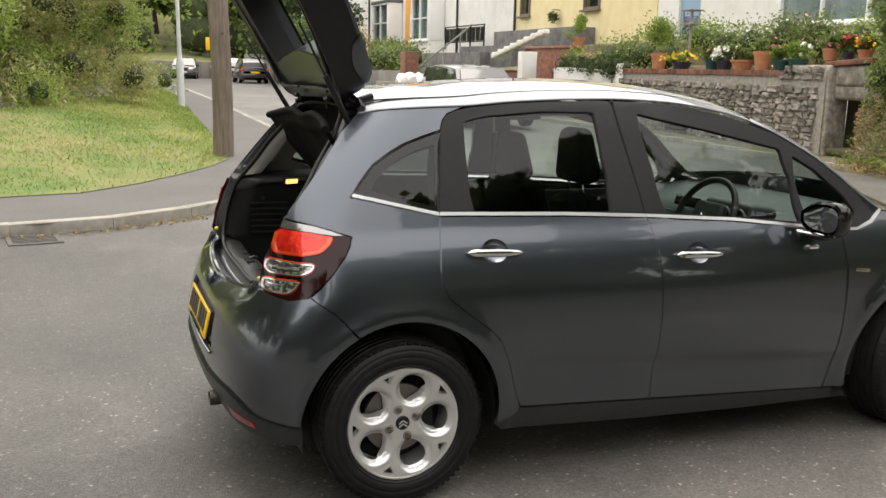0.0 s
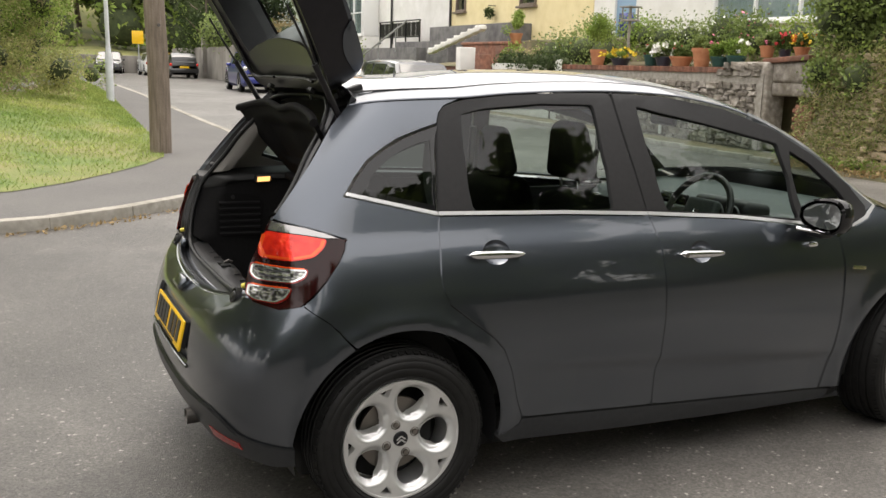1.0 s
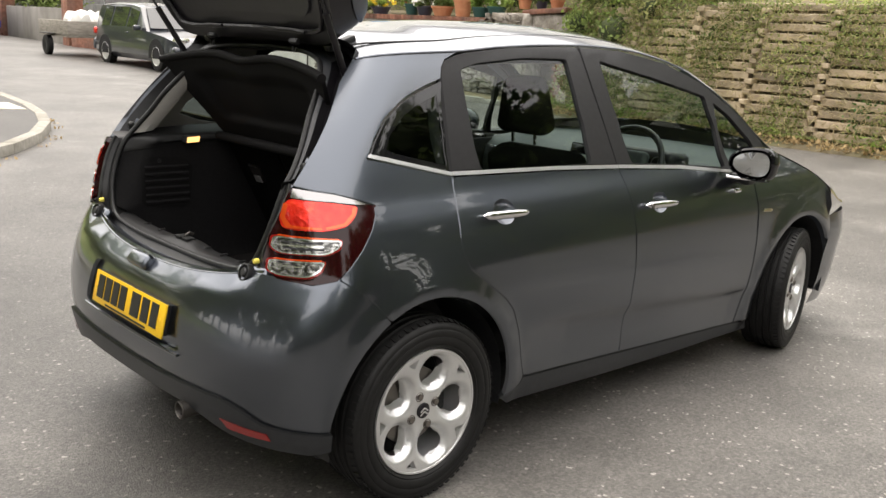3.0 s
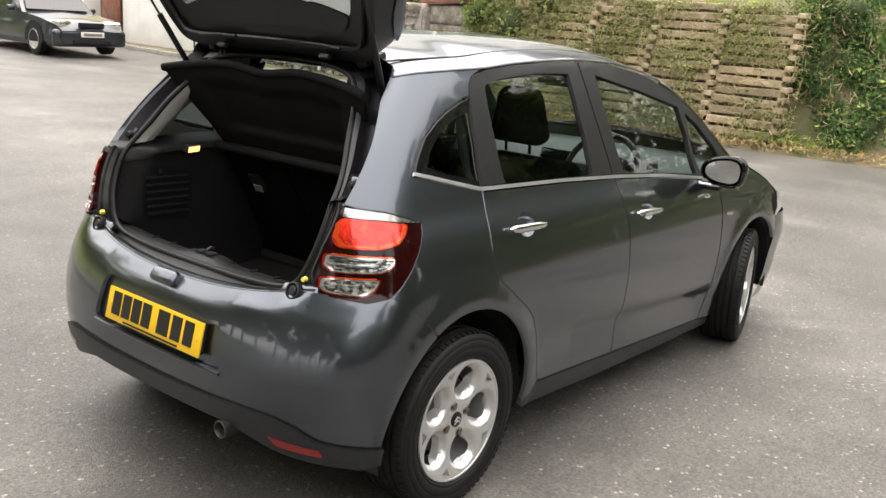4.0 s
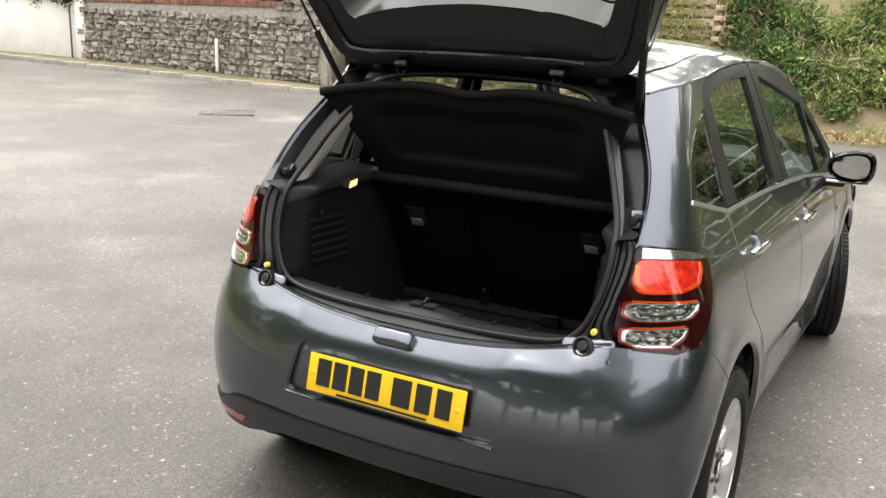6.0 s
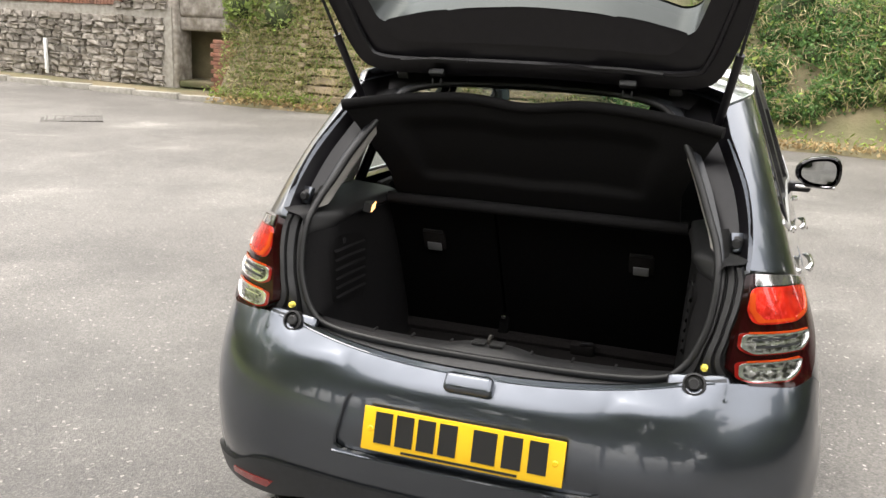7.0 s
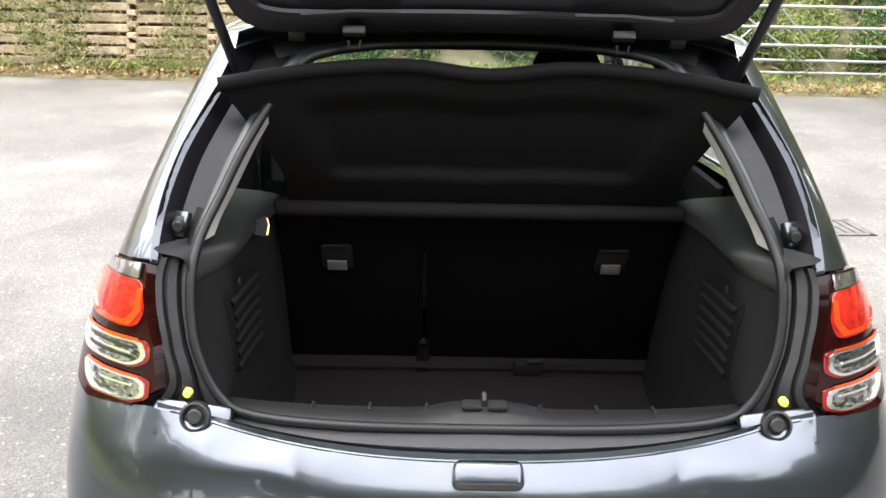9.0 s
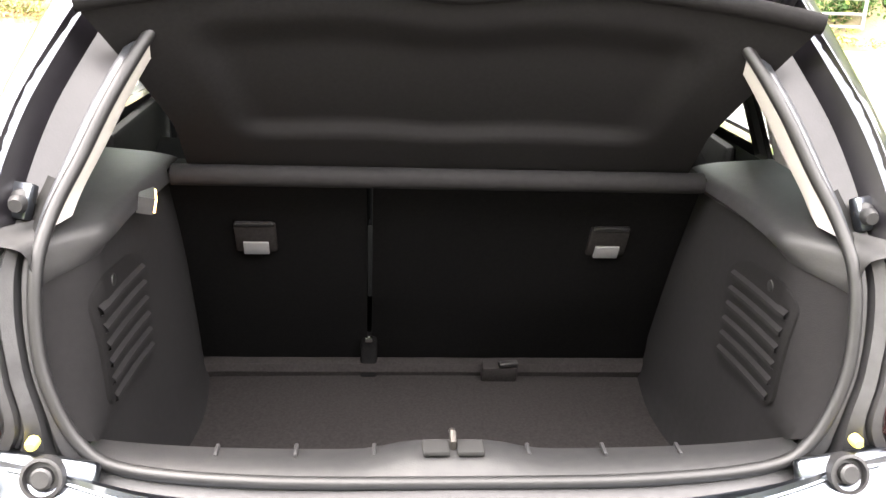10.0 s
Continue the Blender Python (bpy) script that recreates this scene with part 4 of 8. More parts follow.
# the seal and the outer edge share their corner: match them in two runs
ku = max(i for i, p in enumerate(upper) if p.z < 1.372)
ka = max(i for i, p in enumerate(a_pts) if p.z < 1.402)
D_run = resample(upper[:ku + 1], 24) + resample(upper[ku:], 16)[1:]
A_run = resample(a_pts[:ka + 1], 24) + resample(a_pts[ka:], 16)[1:]
for sgn in (-1, 1):
    def fl(p):
        return Vector((p.x, sgn * p.y, p.z))
    flange, trough = [], []
    for k, (a, d) in enumerate(zip(A_run, D_run)):
        inn = Vector((0.03, -0.012 * (1 if k < 24 else 0), -0.012))
        q1, q2 = d.lerp(a, 0.05) + inn * 0.1, d.lerp(a, 0.27) + inn * 0.45
        flange.append([fl(q1), fl(d.lerp(a, 0.16) + inn * 0.2), fl(q2)])
        trough.append([fl(q2), fl(d.lerp(a, 0.36) + inn * 1.5), fl(d.lerp(a, 0.86) + inn * 1.5), fl(d.lerp(a, 0.93) + inn * 0.7), fl(a + inn * 0.05)])
    v, f = strip(flange)
    raw("boot_flange", v, f, FLANGE, car, "painted flange beside the boot seal")
    v, f = strip(trough)
    raw("boot_rain_gutter", v, f, GATE_TRIM, car)
    # black ribbed column between seal and lamp
    rows = []
    lamp_in = smooth_table([0.77, 0.82, 0.90, 0.97, 1.022, 1.045], [-0.458, -0.466, -0.448, -0.42, -0.396, -0.388])
    sx = smooth_table([p.z for p in half_seal if 0.76 < p.z < 1.1], [p.x for p in half_seal if 0.76 < p.z < 1.1])
    sy = smooth_table([p.z for p in half_seal if 0.76 < p.z < 1.1], [p.y for p in half_seal if 0.76 < p.z < 1.1])
    for z in np.linspace(0.772, 1.045, 22):
        lp = body(s_of_x(lamp_in(z), z), z)
        a, b = Vector((sx(z), sy(z), z)), Vector((lp.x + 0.004, -lp.y, z))
        rib = [(0.0, 0.0), (0.10, 0.002), (0.22, 0.004), (0.26, 0.022), (0.31, 0.022), (0.35, 0.002), (0.55, -0.004), (0.60, 0.008), (0.64, 0.008), (0.68, -0.004), (0.84, -0.002), (0.88, 0.012), (0.94, 0.018), (1.0, 0.018)]
        rows.append([fl(a.lerp(b, t) + Vector((dx, 0, 0))) for t, dx in rib])
    v, f = strip(rows)
    raw("lamp_side_moulding", v, f, BLACK, car, "ribbed black plastic beside the tail lamp", True, 25)
    # rubber buffers, yellow dots, ball studs
    pad = bmesh.new()
    box_bm((0.030, 0.150, 0.082), (0, 0, 0), 0.014, (0, 0, 0), 3, bm=pad)
    for q in pad.verts:
        if q.co.y * sgn < -0.02:
            q.co.z *= 0.55
    bmesh.ops.transform(pad, matrix=pose(-0.468, sgn * 0.538, 0.766, 0, 36, 0), verts=pad.verts)
    pad = part("buffer_pad", pad, PAINT, car, "painted pad that carries a rubber buffer")
    at = pose(-0.483, sgn * 0.528, 0.777, 0, 22, 0)
    v, f = lathe([(0.0, -0.012), (0.011, -0.012), (0.014, -0.009), (0.0145, -0.001), (0.021, 0.0), (0.0225, -0.010), (0.027, -0.009), (0.028, 0.012), (0.0, 0.014)], 28, "x")
    raw("rubber_buffer", [at @ Vector(q) for q in v], f, BLACK, pad)
    v, f = lathe([(0.0, -0.006), (0.006, -0.006), (0.0085, -0.001), (0.0085, 0.01)], 14, "x")
    raw("yellow_grommet", [(a - 0.462, b + sgn * 0.546, c + 0.812) for a, b, c in v], f, DOT, car, "small yellow rubber grommet")
    stud = part("stud_bracket", box_bm((0.016, 0.036, 0.050), (-0.296, sgn * 0.585, 1.086), 0.004, (0, 25, sgn * -25)), PAINT, car)
    v, f = lathe([(0.0, -0.03), (0.009, -0.03), (0.013, -0.02), (0.010, -0.010), (0.016, -0.006), (0.016, 0.0)], 16, "x")
    raw("ball_stud", [(a - 0.296, b + sgn * 0.583, c + 1.088) for a, b, c in v], f, BLACK, stud)
# sill plate and latch inside the opening
rows = []
for y in np.linspace(-0.50, 0.50, 41):
    k = min(1, abs(y) / 0.52)
    hump = 0.020 * math.exp(-(y / 0.10) ** 4)
    z0 = 0.744 + 0.022 * k ** 4
    rows.append([(-0.445, y, z0), (-0.430, y, z0 + 0.008 + 0.3 * hump), (-0.395, y, z0 + 0.004 + hump), (-0.360, y, z0 - 0.004 + hump * 0.8), (-0.345, y, z0 - 0.03), (-0.338, y, 0.545)])
v, f = strip(rows)
raw("boot_sill_plate", v, [tuple(reversed(q)) for q in f], LEDGE, car, "grey plastic boot sill plate")
for k in range(9):
    y = -0.44 + 0.11 * k
    if abs(y) > 0.09:
        part("sill_clip", box_bm((0.03, 0.006, 0.006), (-0.380, y, 0.751), 0.002), BLACK, car)
for y in (-0.024, 0.024):
    part("latch_pocket", box_bm((0.035, 0.038, 0.008), (-0.402, y, 0.768), 0.003), DARK, car)
v, f = tube([(-0.40, 0.0, 0.76), (-0.40, 0.0, 0.776), (-0.385, 0, 0.782), (-0.37, 0.0, 0.776)], 0.005, 8)
raw("latch_striker", v, f, SOOTED, car)

# ---- boot interior ----
rows = [[(x, y, 0.548 + 0.004 * math.sin(9 * x) * math.cos(4 * y)) for y in np.linspace(-0.52, 0.52, 21)] for x in np.linspace(-0.345, 0.33, 15)]
v, f = strip(rows)
raw("boot_floor", v, f, CARPET, car, "dark carpeted boot floor")
for sgn in (-1, 1):
    def trim_pt(x, z, sgn=sgn):
        zc = min(max(z, 0.775), 1.02)
        low = max(0.0, min(1.0, (0.80 - z) / 0.05))
        x0, y0 = sx(zc) + 0.003, sy(zc) + 0.004
        x0, y0 = x0 + (-0.352 - x0) * low, y0 + (0.497 - y0) * low
        k = max(0.0, (x - x0) / (0.24 - x0))
        bulge = 0.033 * math.exp(-((x - 0.05) / 0.2) ** 2)
        corner = 0.018 * max(0, 1 - (z - 0.53) / 0.08) ** 2
        yy = 0.480 - bulge + 0.02 * (z - 0.53) / 0.47 - corner
        ease = min(1, k / 0.16)
        ease = ease * ease * (3 - 2 * ease)
        return Vector((max(x, x0), sgn * (y0 + (yy - y0) * ease), z))
    rows = []
    for k in np.linspace(0, 1, 34):
        rows.append([trim_pt(-0.48 + 0.72 * k, z) for z in np.linspace(0.53, 1.04, 26)])
    v, f = strip(rows)
    raw("boot_side_trim", v, f, TRIM, car, "grey moulded boot side trim", True, 60)
    # added near-black strip that blocks light through the gap beside the seal
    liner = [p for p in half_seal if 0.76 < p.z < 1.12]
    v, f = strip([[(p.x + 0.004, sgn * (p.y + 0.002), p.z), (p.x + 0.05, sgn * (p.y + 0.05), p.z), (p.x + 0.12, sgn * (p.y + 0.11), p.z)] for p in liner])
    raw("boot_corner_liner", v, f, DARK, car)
    # ledge that carries the parcel shelf: a rounded ear on the side trim and the flat above it
    low_ear = [tuple(q)[:2] for q in curve_through([(-0.40, 0.984, 0), (-0.36, 0.990, 0), (-0.30, 1.002, 0), (-0.22, 1.016, 0), (-0.12, 1.023, 0), (0.06, 1.022, 0)], 6)]
    ear_top = smooth_table([-0.40, -0.33, -0.26, -0.16, -0.05, 0.20], [1.045, 1.046, 1.049, 1.056, 1.06, 1.06])
    ear_in = lambda x: abs(trim_pt(x, 1.02).y) - 0.020 * min(1.0, max(0.0, (x + 0.37) / 0.10))
    rows = []
    for x in np.linspace(-0.395, 0.06, 32):
        lo, hi = float(np.interp(x, [q[0] for q in low_ear], [q[1] for q in low_ear])), ear_top(x)
        yi, yt = ear_in(x), abs(trim_pt(x, lo).y)
        rim_x = trim_pt(x, lo).x - x
        rows.append([(x + rim_x, sgn * y, z) for y, z in ((yt + 0.012, lo + 0.002), (yt - 0.004, lo), (yt - 0.006, lo + 0.006), ((yt + yi) / 2 - 0.004, (lo + hi) / 2 - 0.008), (yi, hi - 0.022), (yi + 0.002, hi - 0.010), (yi + 0.008, hi - 0.002), (yi + 0.018, hi + 0.002), (yi + 0.05, hi + 0.008), (max(yi + 0.06, 0.60 - 0.42 * max(0.0, -0.2 - x)), hi + 0.016))])
    v, f = strip(rows)
    raw("shelf_ledge", v, f, LEDGE, car, "moulded ledge for the parcel shelf", True, 60)
    pk = fillet([(-0.325, 0.785), (-0.135, 0.765), (-0.115, 0.935), (-0.16, 0.965), (-0.285, 0.972), (-0.32, 0.950)], 0.025)
    # pocket face in blacker felt, painting the dark of its hollow
    pocket = panel("side_pocket", pk, trim_pt, FELT, car, lip=0.008, lift=0.006, step=0.03, flip=sgn < 0)
    for k in range(6):
        zz = 0.795 + 0.027 * k
        rows = []
        for x in np.linspace(-0.31, -0.135, 10):
            q = trim_pt(x, zz)
            rows.append([(q.x, q.y - sgn * o, zz + h_) for o, h_ in ((0.004, -0.007), (0.011, -0.004), (0.011, 0.002), (0.004, 0.009))])
        v, f = strip(rows)
        raw("pocket_rib", v, f, TRIM, pocket)
    v, f = lathe([(0.0, -0.018), (0.009, -0.018), (0.011, 0.0)], 12)
    raw("shopping_hook", [(a - 0.25, sgn * (0.505 + b * 1), c + 0.955) for a, b, c in v], f, SEAL, car)
    # pale pillar trim round the quarter light, seen from inside
    out = SX(*fine([(-0.34, 1.085), (-0.20, 1.255), (-0.10, 1.36), (0.0, 1.40), (0.22, 1.40), (0.20, 1.05), (-0.1, 1.06)]))
    hole = SX(*fine([(0.150, 1.078), (0.0, 1.105), (-0.085, 1.135), (-0.06, 1.18), (0.0, 1.228), (0.06, 1.26), (0.12, 1.281), (0.168, 1.292)]))
    panel("pillar_trim", out, body, BEIGE, car, holes=[hole], lip=0.004, lift=-0.045, step=0.05, mirror=sgn > 0)
    # pale trim just inside the seal, below the raised shelf
    edge_ = [p for p in half_seal if 1.06 < p.z < 1.34]
    v, f = strip([[(p.x + 0.008, sgn * (p.y - 0.006), p.z), (p.x + 0.045, sgn * (p.y - 0.020), p.z + 0.004), (p.x + 0.085, sgn * (p.y - 0.012), p.z + 0.008)] for p in edge_])
    raw("inner_pillar_trim", v, f, BEIGE, car)
# boot lamp on the far side
bl = material("boot_lamp_glow", (0.7, 0.38, 0.14), 0.5)
bl.node_tree.nodes["Principled BSDF"].inputs["Emission Color"].default_value = (1.0, 0.50, 0.17, 1)
bl.node_tree.nodes["Principled BSDF"].inputs["Emission Strength"].default_value = 0.2
lamp_case = part("boot_lamp", box_bm((0.066, 0.024, 0.026), (-0.1256, 0.4664, 1.038), 0.0, (12, 0, 14)), BLACK, car, "small lit boot lamp")
part("lamp_lens", box_bm((0.060, 0.003, 0.021), (-0.1224, 0.4536, 1.0352), 0.0, (12, 0, 14)), bl, lamp_case)
part("parcel_cross_trim", box_bm((0.10, 1.0, 0.02), (0.03, 0, 1.046), 0.008), FABRIC, car)

# rear seat backs (split) with their latches
def seat_back(y0, y1, tag_y):
    rows = []
    for t in np.linspace(0, 1, 16):
        z = 0.555 + (1.045 - 0.555) * t
        x = 0.268 - 0.245 * t
        rows.append([(x + 0.012 * (1 - (2 * u - 1) ** 8) * -1 + 0.012 + 0.004 * math.sin(7 * u + 5 * t), y0 + (y1 - y0) * u, z) for u in np.linspace(0, 1, 15)])
    v, f = strip(rows)
    n = len(v)
    v = v + [(a + 0.11, b, c + 0.03) for a, b, c in v]
    back = [tuple(q + n for q in reversed(g)) for g in f]
    rim_ = []
    k, m = 15, 16
    ring = [i for i in range(k)] + [i * k + k - 1 for i in range(1, m)] + [(m - 1) * k + i for i in range(k - 2, -1, -1)] + [i * k for i in range(m - 2, 0, -1)]
    for a, b in zip(ring, ring[1:] + ring[:1]):
        rim_.append((b, a, a + n, b + n))
    sb = raw("rear_seat_back", v, f + back + rim_, FABRIC, car, "folding rear seat back in dark cloth", True, 50)
    part("seat_latch_surround", box_bm((0.012, 0.075, 0.072), (0.0895, tag_y, 0.905), 0.005, (0, -26.6, 0)), CARPET, sb)
    part("silver_latch_label", box_bm((0.006, 0.046, 0.030), (0.0935, tag_y, 0.882), 0.001, (0, -26.6, 0)), SILVER, sb)
    part("seat_latch_lever", box_bm((0.008, 0.066, 0.010), (0.068, tag_y, 0.936), 0.003, (0, -26.6, 0)), SEAL, sb)
    return sb


seat_back(0.128, 0.500, 0.330)
seat_back(-0.49, 0.118, -0.322)
bk = part("seat_belt_buckle", box_bm((0.03, 0.035, 0.10), (0.245, 0.124, 0.590), 0.006, (0, 20, 0)), FABRIC, car)
part("buckle_tongue", box_bm((0.010, 0.016, 0.012), (0.228, 0.124, 0.633), 0.002), CHROME, bk)
part("floor_anchor", box_bm((0.03, 0.075, 0.045), (0.205, -0.150, 0.572), 0.006, (0, -20, 0)), CARPET, car)
part("anchor_flap", box_bm((0.012, 0.040, 0.010), (0.186, -0.165, 0.598), 0.002, (0, -20, 8)), LEDGE, car)
v, f = tube([(0.24, y, 0.562) for y in np.linspace(-0.48, 0.48, 15)], 0.022, 8)
raw("seat_hinge_roll", v, f, CARPET, car)

# parcel shelf, hinged up
def shelf_pt(u, w):
    """u across (-1..1), w from hinge (0) to free edge (1)."""
    half = 0.425 + 0.095 * max(0, w - 0.30) ** 1.2 / 0.70 ** 1.2 * (1 if abs(u) > 0 else 1)
    top = 1.385 - 0.045 * abs(u) ** 2.2 - 0.022 * math.exp(-(u / 0.22) ** 2)
    base = 1.052
    z = base + (top - base) * w
    x = 0.005 - 0.185 * w - (0.020 * w + 0.018 * w ** 4) * abs(u) ** 4 - 0.02 * math.sin(math.pi * w)
    dish = min(1, max(0, (0.80 - abs(u)) / 0.10)) * min(1, max(0, (w - 0.22) / 0.10)) * min(1, max(0, (0.86 - w) / 0.16))
    x += 0.022 * dish * dish * (3 - 2 * dish)
    return Vector((x, half * u, z))


rows = [[shelf_pt(u, w) for u in np.linspace(-1, 1, 49)] for w in np.linspace(0, 1, 36)]
v, f = strip(rows)
n = len(v)
v = v + [p + Vector((0.014, 0, 0.007)) for p in v]
k, m = 49, 36
ring = [i for i in range(k)] + [i * k + k - 1 for i in range(1, m)] + [(m - 1) * k + i for i in range(k - 2, -1, -1)] + [i * k for i in range(m - 2, 0, -1)]
raw("parcel_shelf", v, f + [tuple(q + n for q in reversed(g)) for g in f] + [(b, a, a + n, b + n) for a, b in zip(ring, ring[1:] + ring[:1])], FELT, car, "black parcel shelf hinged upright", True, 50)
v, f = tube([shelf_pt(u, 1.0) + Vector((0.006, 0, 0.0)) for u in np.linspace(-1, 1, 33)], 0.015, 10)
raw("parcel_shelf_rim", v, f, FELT, car)
v, f = tube([(-0.012, y, 1.048) for y in np.linspace(-0.45, 0.45, 19)], 0.018, 18)
raw("parcel_shelf_hinge", v, f, TRIM, car)

# ---- tailgate, open ----
gate_turn = radians(60)
G0 = Vector((-0.062, 0, 1.462))
gu = Vector((-math.cos(gate_turn), 0, math.sin(gate_turn)))
gn = Vector((math.sin(gate_turn), 0, math.cos(gate_turn)))


def gate_pt(u, y, out=0.0):
    curve = 0.055 * math.sin(math.pi * min(1, max(0, u) / 1.0)) - 0.16 * abs(y) ** 2.2
    return G0 + gu * u + Vector((0, y, 0)) + gn * (curve + out)


half_out = [(0.0, 0.0), (0.0, 0.30), (0.008, 0.42), (0.03, 0.485), (0.10, 0.52), (0.25, 0.565), (0.42, 0.60), (0.55, 0.615), (0.68, 0.605), (0.80, 0.57), (0.90, 0.50), (0.93, 0.40), (0.94, 0.2), (0.94, 0.0)]
outline = half_out + [(u, -y) for u, y in reversed(half_out[1:-1])]
half_win = [(0.205, 0.0), (0.195, 0.2), (0.165, 0.33), (0.150, 0.385), (0.165, 0.425), (0.25, 0.455), (0.38, 0.485), (0.47, 0.49), (0.505, 0.46), (0.52, 0.3), (0.525, 0.0)]
window = half_win + [(u, -y) for u, y in reversed(half_win[1:-1])]
outline, window = fillet(outline, 0.04, 3), fillet(window, 0.05, 4)
def skin(u):
    """How far the painted skin and spoiler stand off the frame."""
    return 0.03 + 0.065 * min(1, max(0, u + 0.01) / 0.07) - 0.03 * max(0, u - 0.6)


gate = panel("tailgate", outline, lambda u, y: gate_pt(u, y, skin(u)), PAINT, car, holes=[window], step=0.05, lip=0.0, flip=True, label="raised tailgate with a rear window")
inner = panel("tailgate_inner_trim", outline, lambda u, y: gate_pt(u, y, -0.045 - 0.02 * math.sin(math.pi * min(1, u / 0.9))), GATE_TRIM, gate, holes=[window], step=0.05, lip=-0.0)
rims = [("tailgate_edge", dense(outline, 0.03)), ("window_reveal", dense(window, 0.03))]
for nm, lp in rims:
    rows = [[gate_pt(u, y, -0.045 - 0.02 * math.sin(math.pi * min(1, u / 0.9))), gate_pt(u, y, -0.02), gate_pt(u, y, skin(u) - 0.012)] for u, y in lp + lp[:1]]
    v, f = strip(rows)
    raw(nm, v, f, GATE_TRIM, gate)
rows = [[gate_pt(u, y, skin(u) - 0.013), gate_pt(u, y, skin(u))] for u, y in dense(outline, 0.03) + dense(outline, 0.03)[:1]]
v, f = strip(rows)
raw("tailgate_skin_edge", v, f, PAINT, gate)
for sgn in (-1, 1):
    rows = []
    for u in np.linspace(0.035, 0.20, 9):
        y = float(np.interp(u, [q[0] for q in half_out[2:7]], [q[1] for q in half_out[2:7]])) * sgn
        k = max(0.0, math.sin(math.pi * (u - 0.035) / 0.165)) ** 0.5
        rows.append([gate_pt(u, y + sgn * 0.004, skin(u) - 0.012 - 0.05 * k), gate_pt(u, y + sgn * 0.012, skin(u) - 0.006 - 0.025 * k), gate_pt(u, y + sgn * 0.004, skin(u) + 0.002)])
    v, f = strip(rows)
    raw("spoiler_end", v, f, PAINT, gate)
panel("rear_window", window, lambda u, y: gate_pt(u, y, 0.045), GLASS, gate, lip=0, step=0.06)
sealed = [gate_pt(u, y, -0.062) for u, y in dense(inset(outline, 0.05), 0.04)]
v, f = tube(sealed, 0.008, 6, True)
raw("tailgate_rim_bead", v, f, GATE_TRIM, gate)
# raised trim panel above the hinge with brackets and slots
trim_o = fillet([(0.045, -0.40), (0.045, 0.40), (0.14, 0.455), (0.185, 0.30), (0.215, 0.0), (0.185, -0.30), (0.14, -0.455)], 0.04)
panel("tailgate_trim_pad", [(u * 0.6 + 0.075, y * 0.93) for u, y in trim_o], lambda u, y: gate_pt(u, y, -0.062), GATE_TRIM, gate, step=0.05, lip=0.012)
for y in (-0.265, 0.265):
    br = part("gate_bracket", box_bm((0.02, 0.045, 0.018), tuple(gate_pt(0.02, y, -0.072)), 0.004, (0, 30, 0)), BLACK, gate)
    v, f = tube([gate_pt(0.005, y - 0.012, -0.078), gate_pt(-0.008, y - 0.010, -0.085), gate_pt(-0.008, y + 0.010, -0.085), gate_pt(0.005, y + 0.012, -0.078)], 0.003, 6)
    raw("bracket_loop", v, f, SEAL, br)
    v, f = tube([gate_pt(0.058, y - 0.09, -0.075), gate_pt(0.062, y, -0.077), gate_pt(0.058, y + 0.10, -0.075)], 0.006, 6)
    raw("trim_slot", v, f, SEAL, gate)
    hg = part("gate_hinge", box_bm((0.11, 0.035, 0.022), (-0.045, y * 1.45, 1.442), 0.006, (0, -20, 0)), BLACK, gate)
v, f = tube(curve_through([(-0.07, -0.40, 1.425), (-0.10, -0.425, 1.455), (-0.085, -0.43, 1.475), (-0.085, -0.40, 1.50)], 6), 0.005, 6)
raw("wiring_tube", v, f, BLACK, gate)
# gas struts
for sgn in (-1, 1):
    a = Vector((-0.100, sgn * 0.497, 1.330))
    c = Vector((-0.215, sgn * 0.538, 1.532))
    d = (c - a).normalized()
    v, f = tube([a, c], [0.011, 0.011], 12)
    st = raw("gas_strut", v, f, GATE_TRIM, gate, "black gas strut")
    v, f = tube([c, c + d * 0.21], 0.0045, 10)
    raw("strut_rod", v, f, SEAL, st)
    v, f = tube([a - d * 0.015, a + d * 0.012], 0.013, 10)
    raw("strut_end", v, f, BLACK, st)
rows = []
for sgn in (0,):
    for y in np.linspace(-0.47, 0.47, 25):
        k = abs(y) / 0.47
        top = Vector((-0.052 - 0.02 * k ** 3, y, 1.476 - 0.034 * k ** 2.5))
        bot = Vector((-0.055 - 0.05 * k ** 2, y * 0.90, 1.418 - 0.035 * k ** 2.5))
        rows.append([top, top.lerp(bot, 0.3) + Vector((0.03, 0, 0)), top.lerp(bot, 0.7) + Vector((0.03, 0, 0)), bot])
v, f = strip(rows)
# painted panel coloured satin black for the tailgate's dark reflection in it
raw("roof_header_panel", v, f, VINYL, car)

# ---- cabin ----
rows = [[(x, y, 1.40 - 0.03 * abs(y / 0.5) ** 3 + 0.02 * math.sin(math.pi * (x + 0.05) / 1.7)) for y in np.linspace(-0.50, 0.50, 13)] for x in np.linspace(-0.04, 1.60, 12)]
v, f = strip(rows)
raw("roof_lining", v, f, BEIGE, car)
part("cabin_floor", box_bm((1.75, 1.35, 0.04), (1.25, 0, 0.34), 0.01), CARPET, car)


for y in (-0.70, 0.70):
    for x0, x1, top in ((0.50, 1.04, 0.995), (1.07, 1.90, 0.925)):
        card = part("door_card", box_bm((x1 - x0, 0.03, top - 0.36), ((x0 + x1) / 2, y, (top + 0.36) / 2), 0.012), TRIM, car, "dark moulded inner door card")
        part("arm_rest", box_bm(((x1 - x0) * 0.6, 0.05, 0.05), ((x0 + x1) / 2, y * 0.95, top - 0.22), 0.015), BLACK, card)


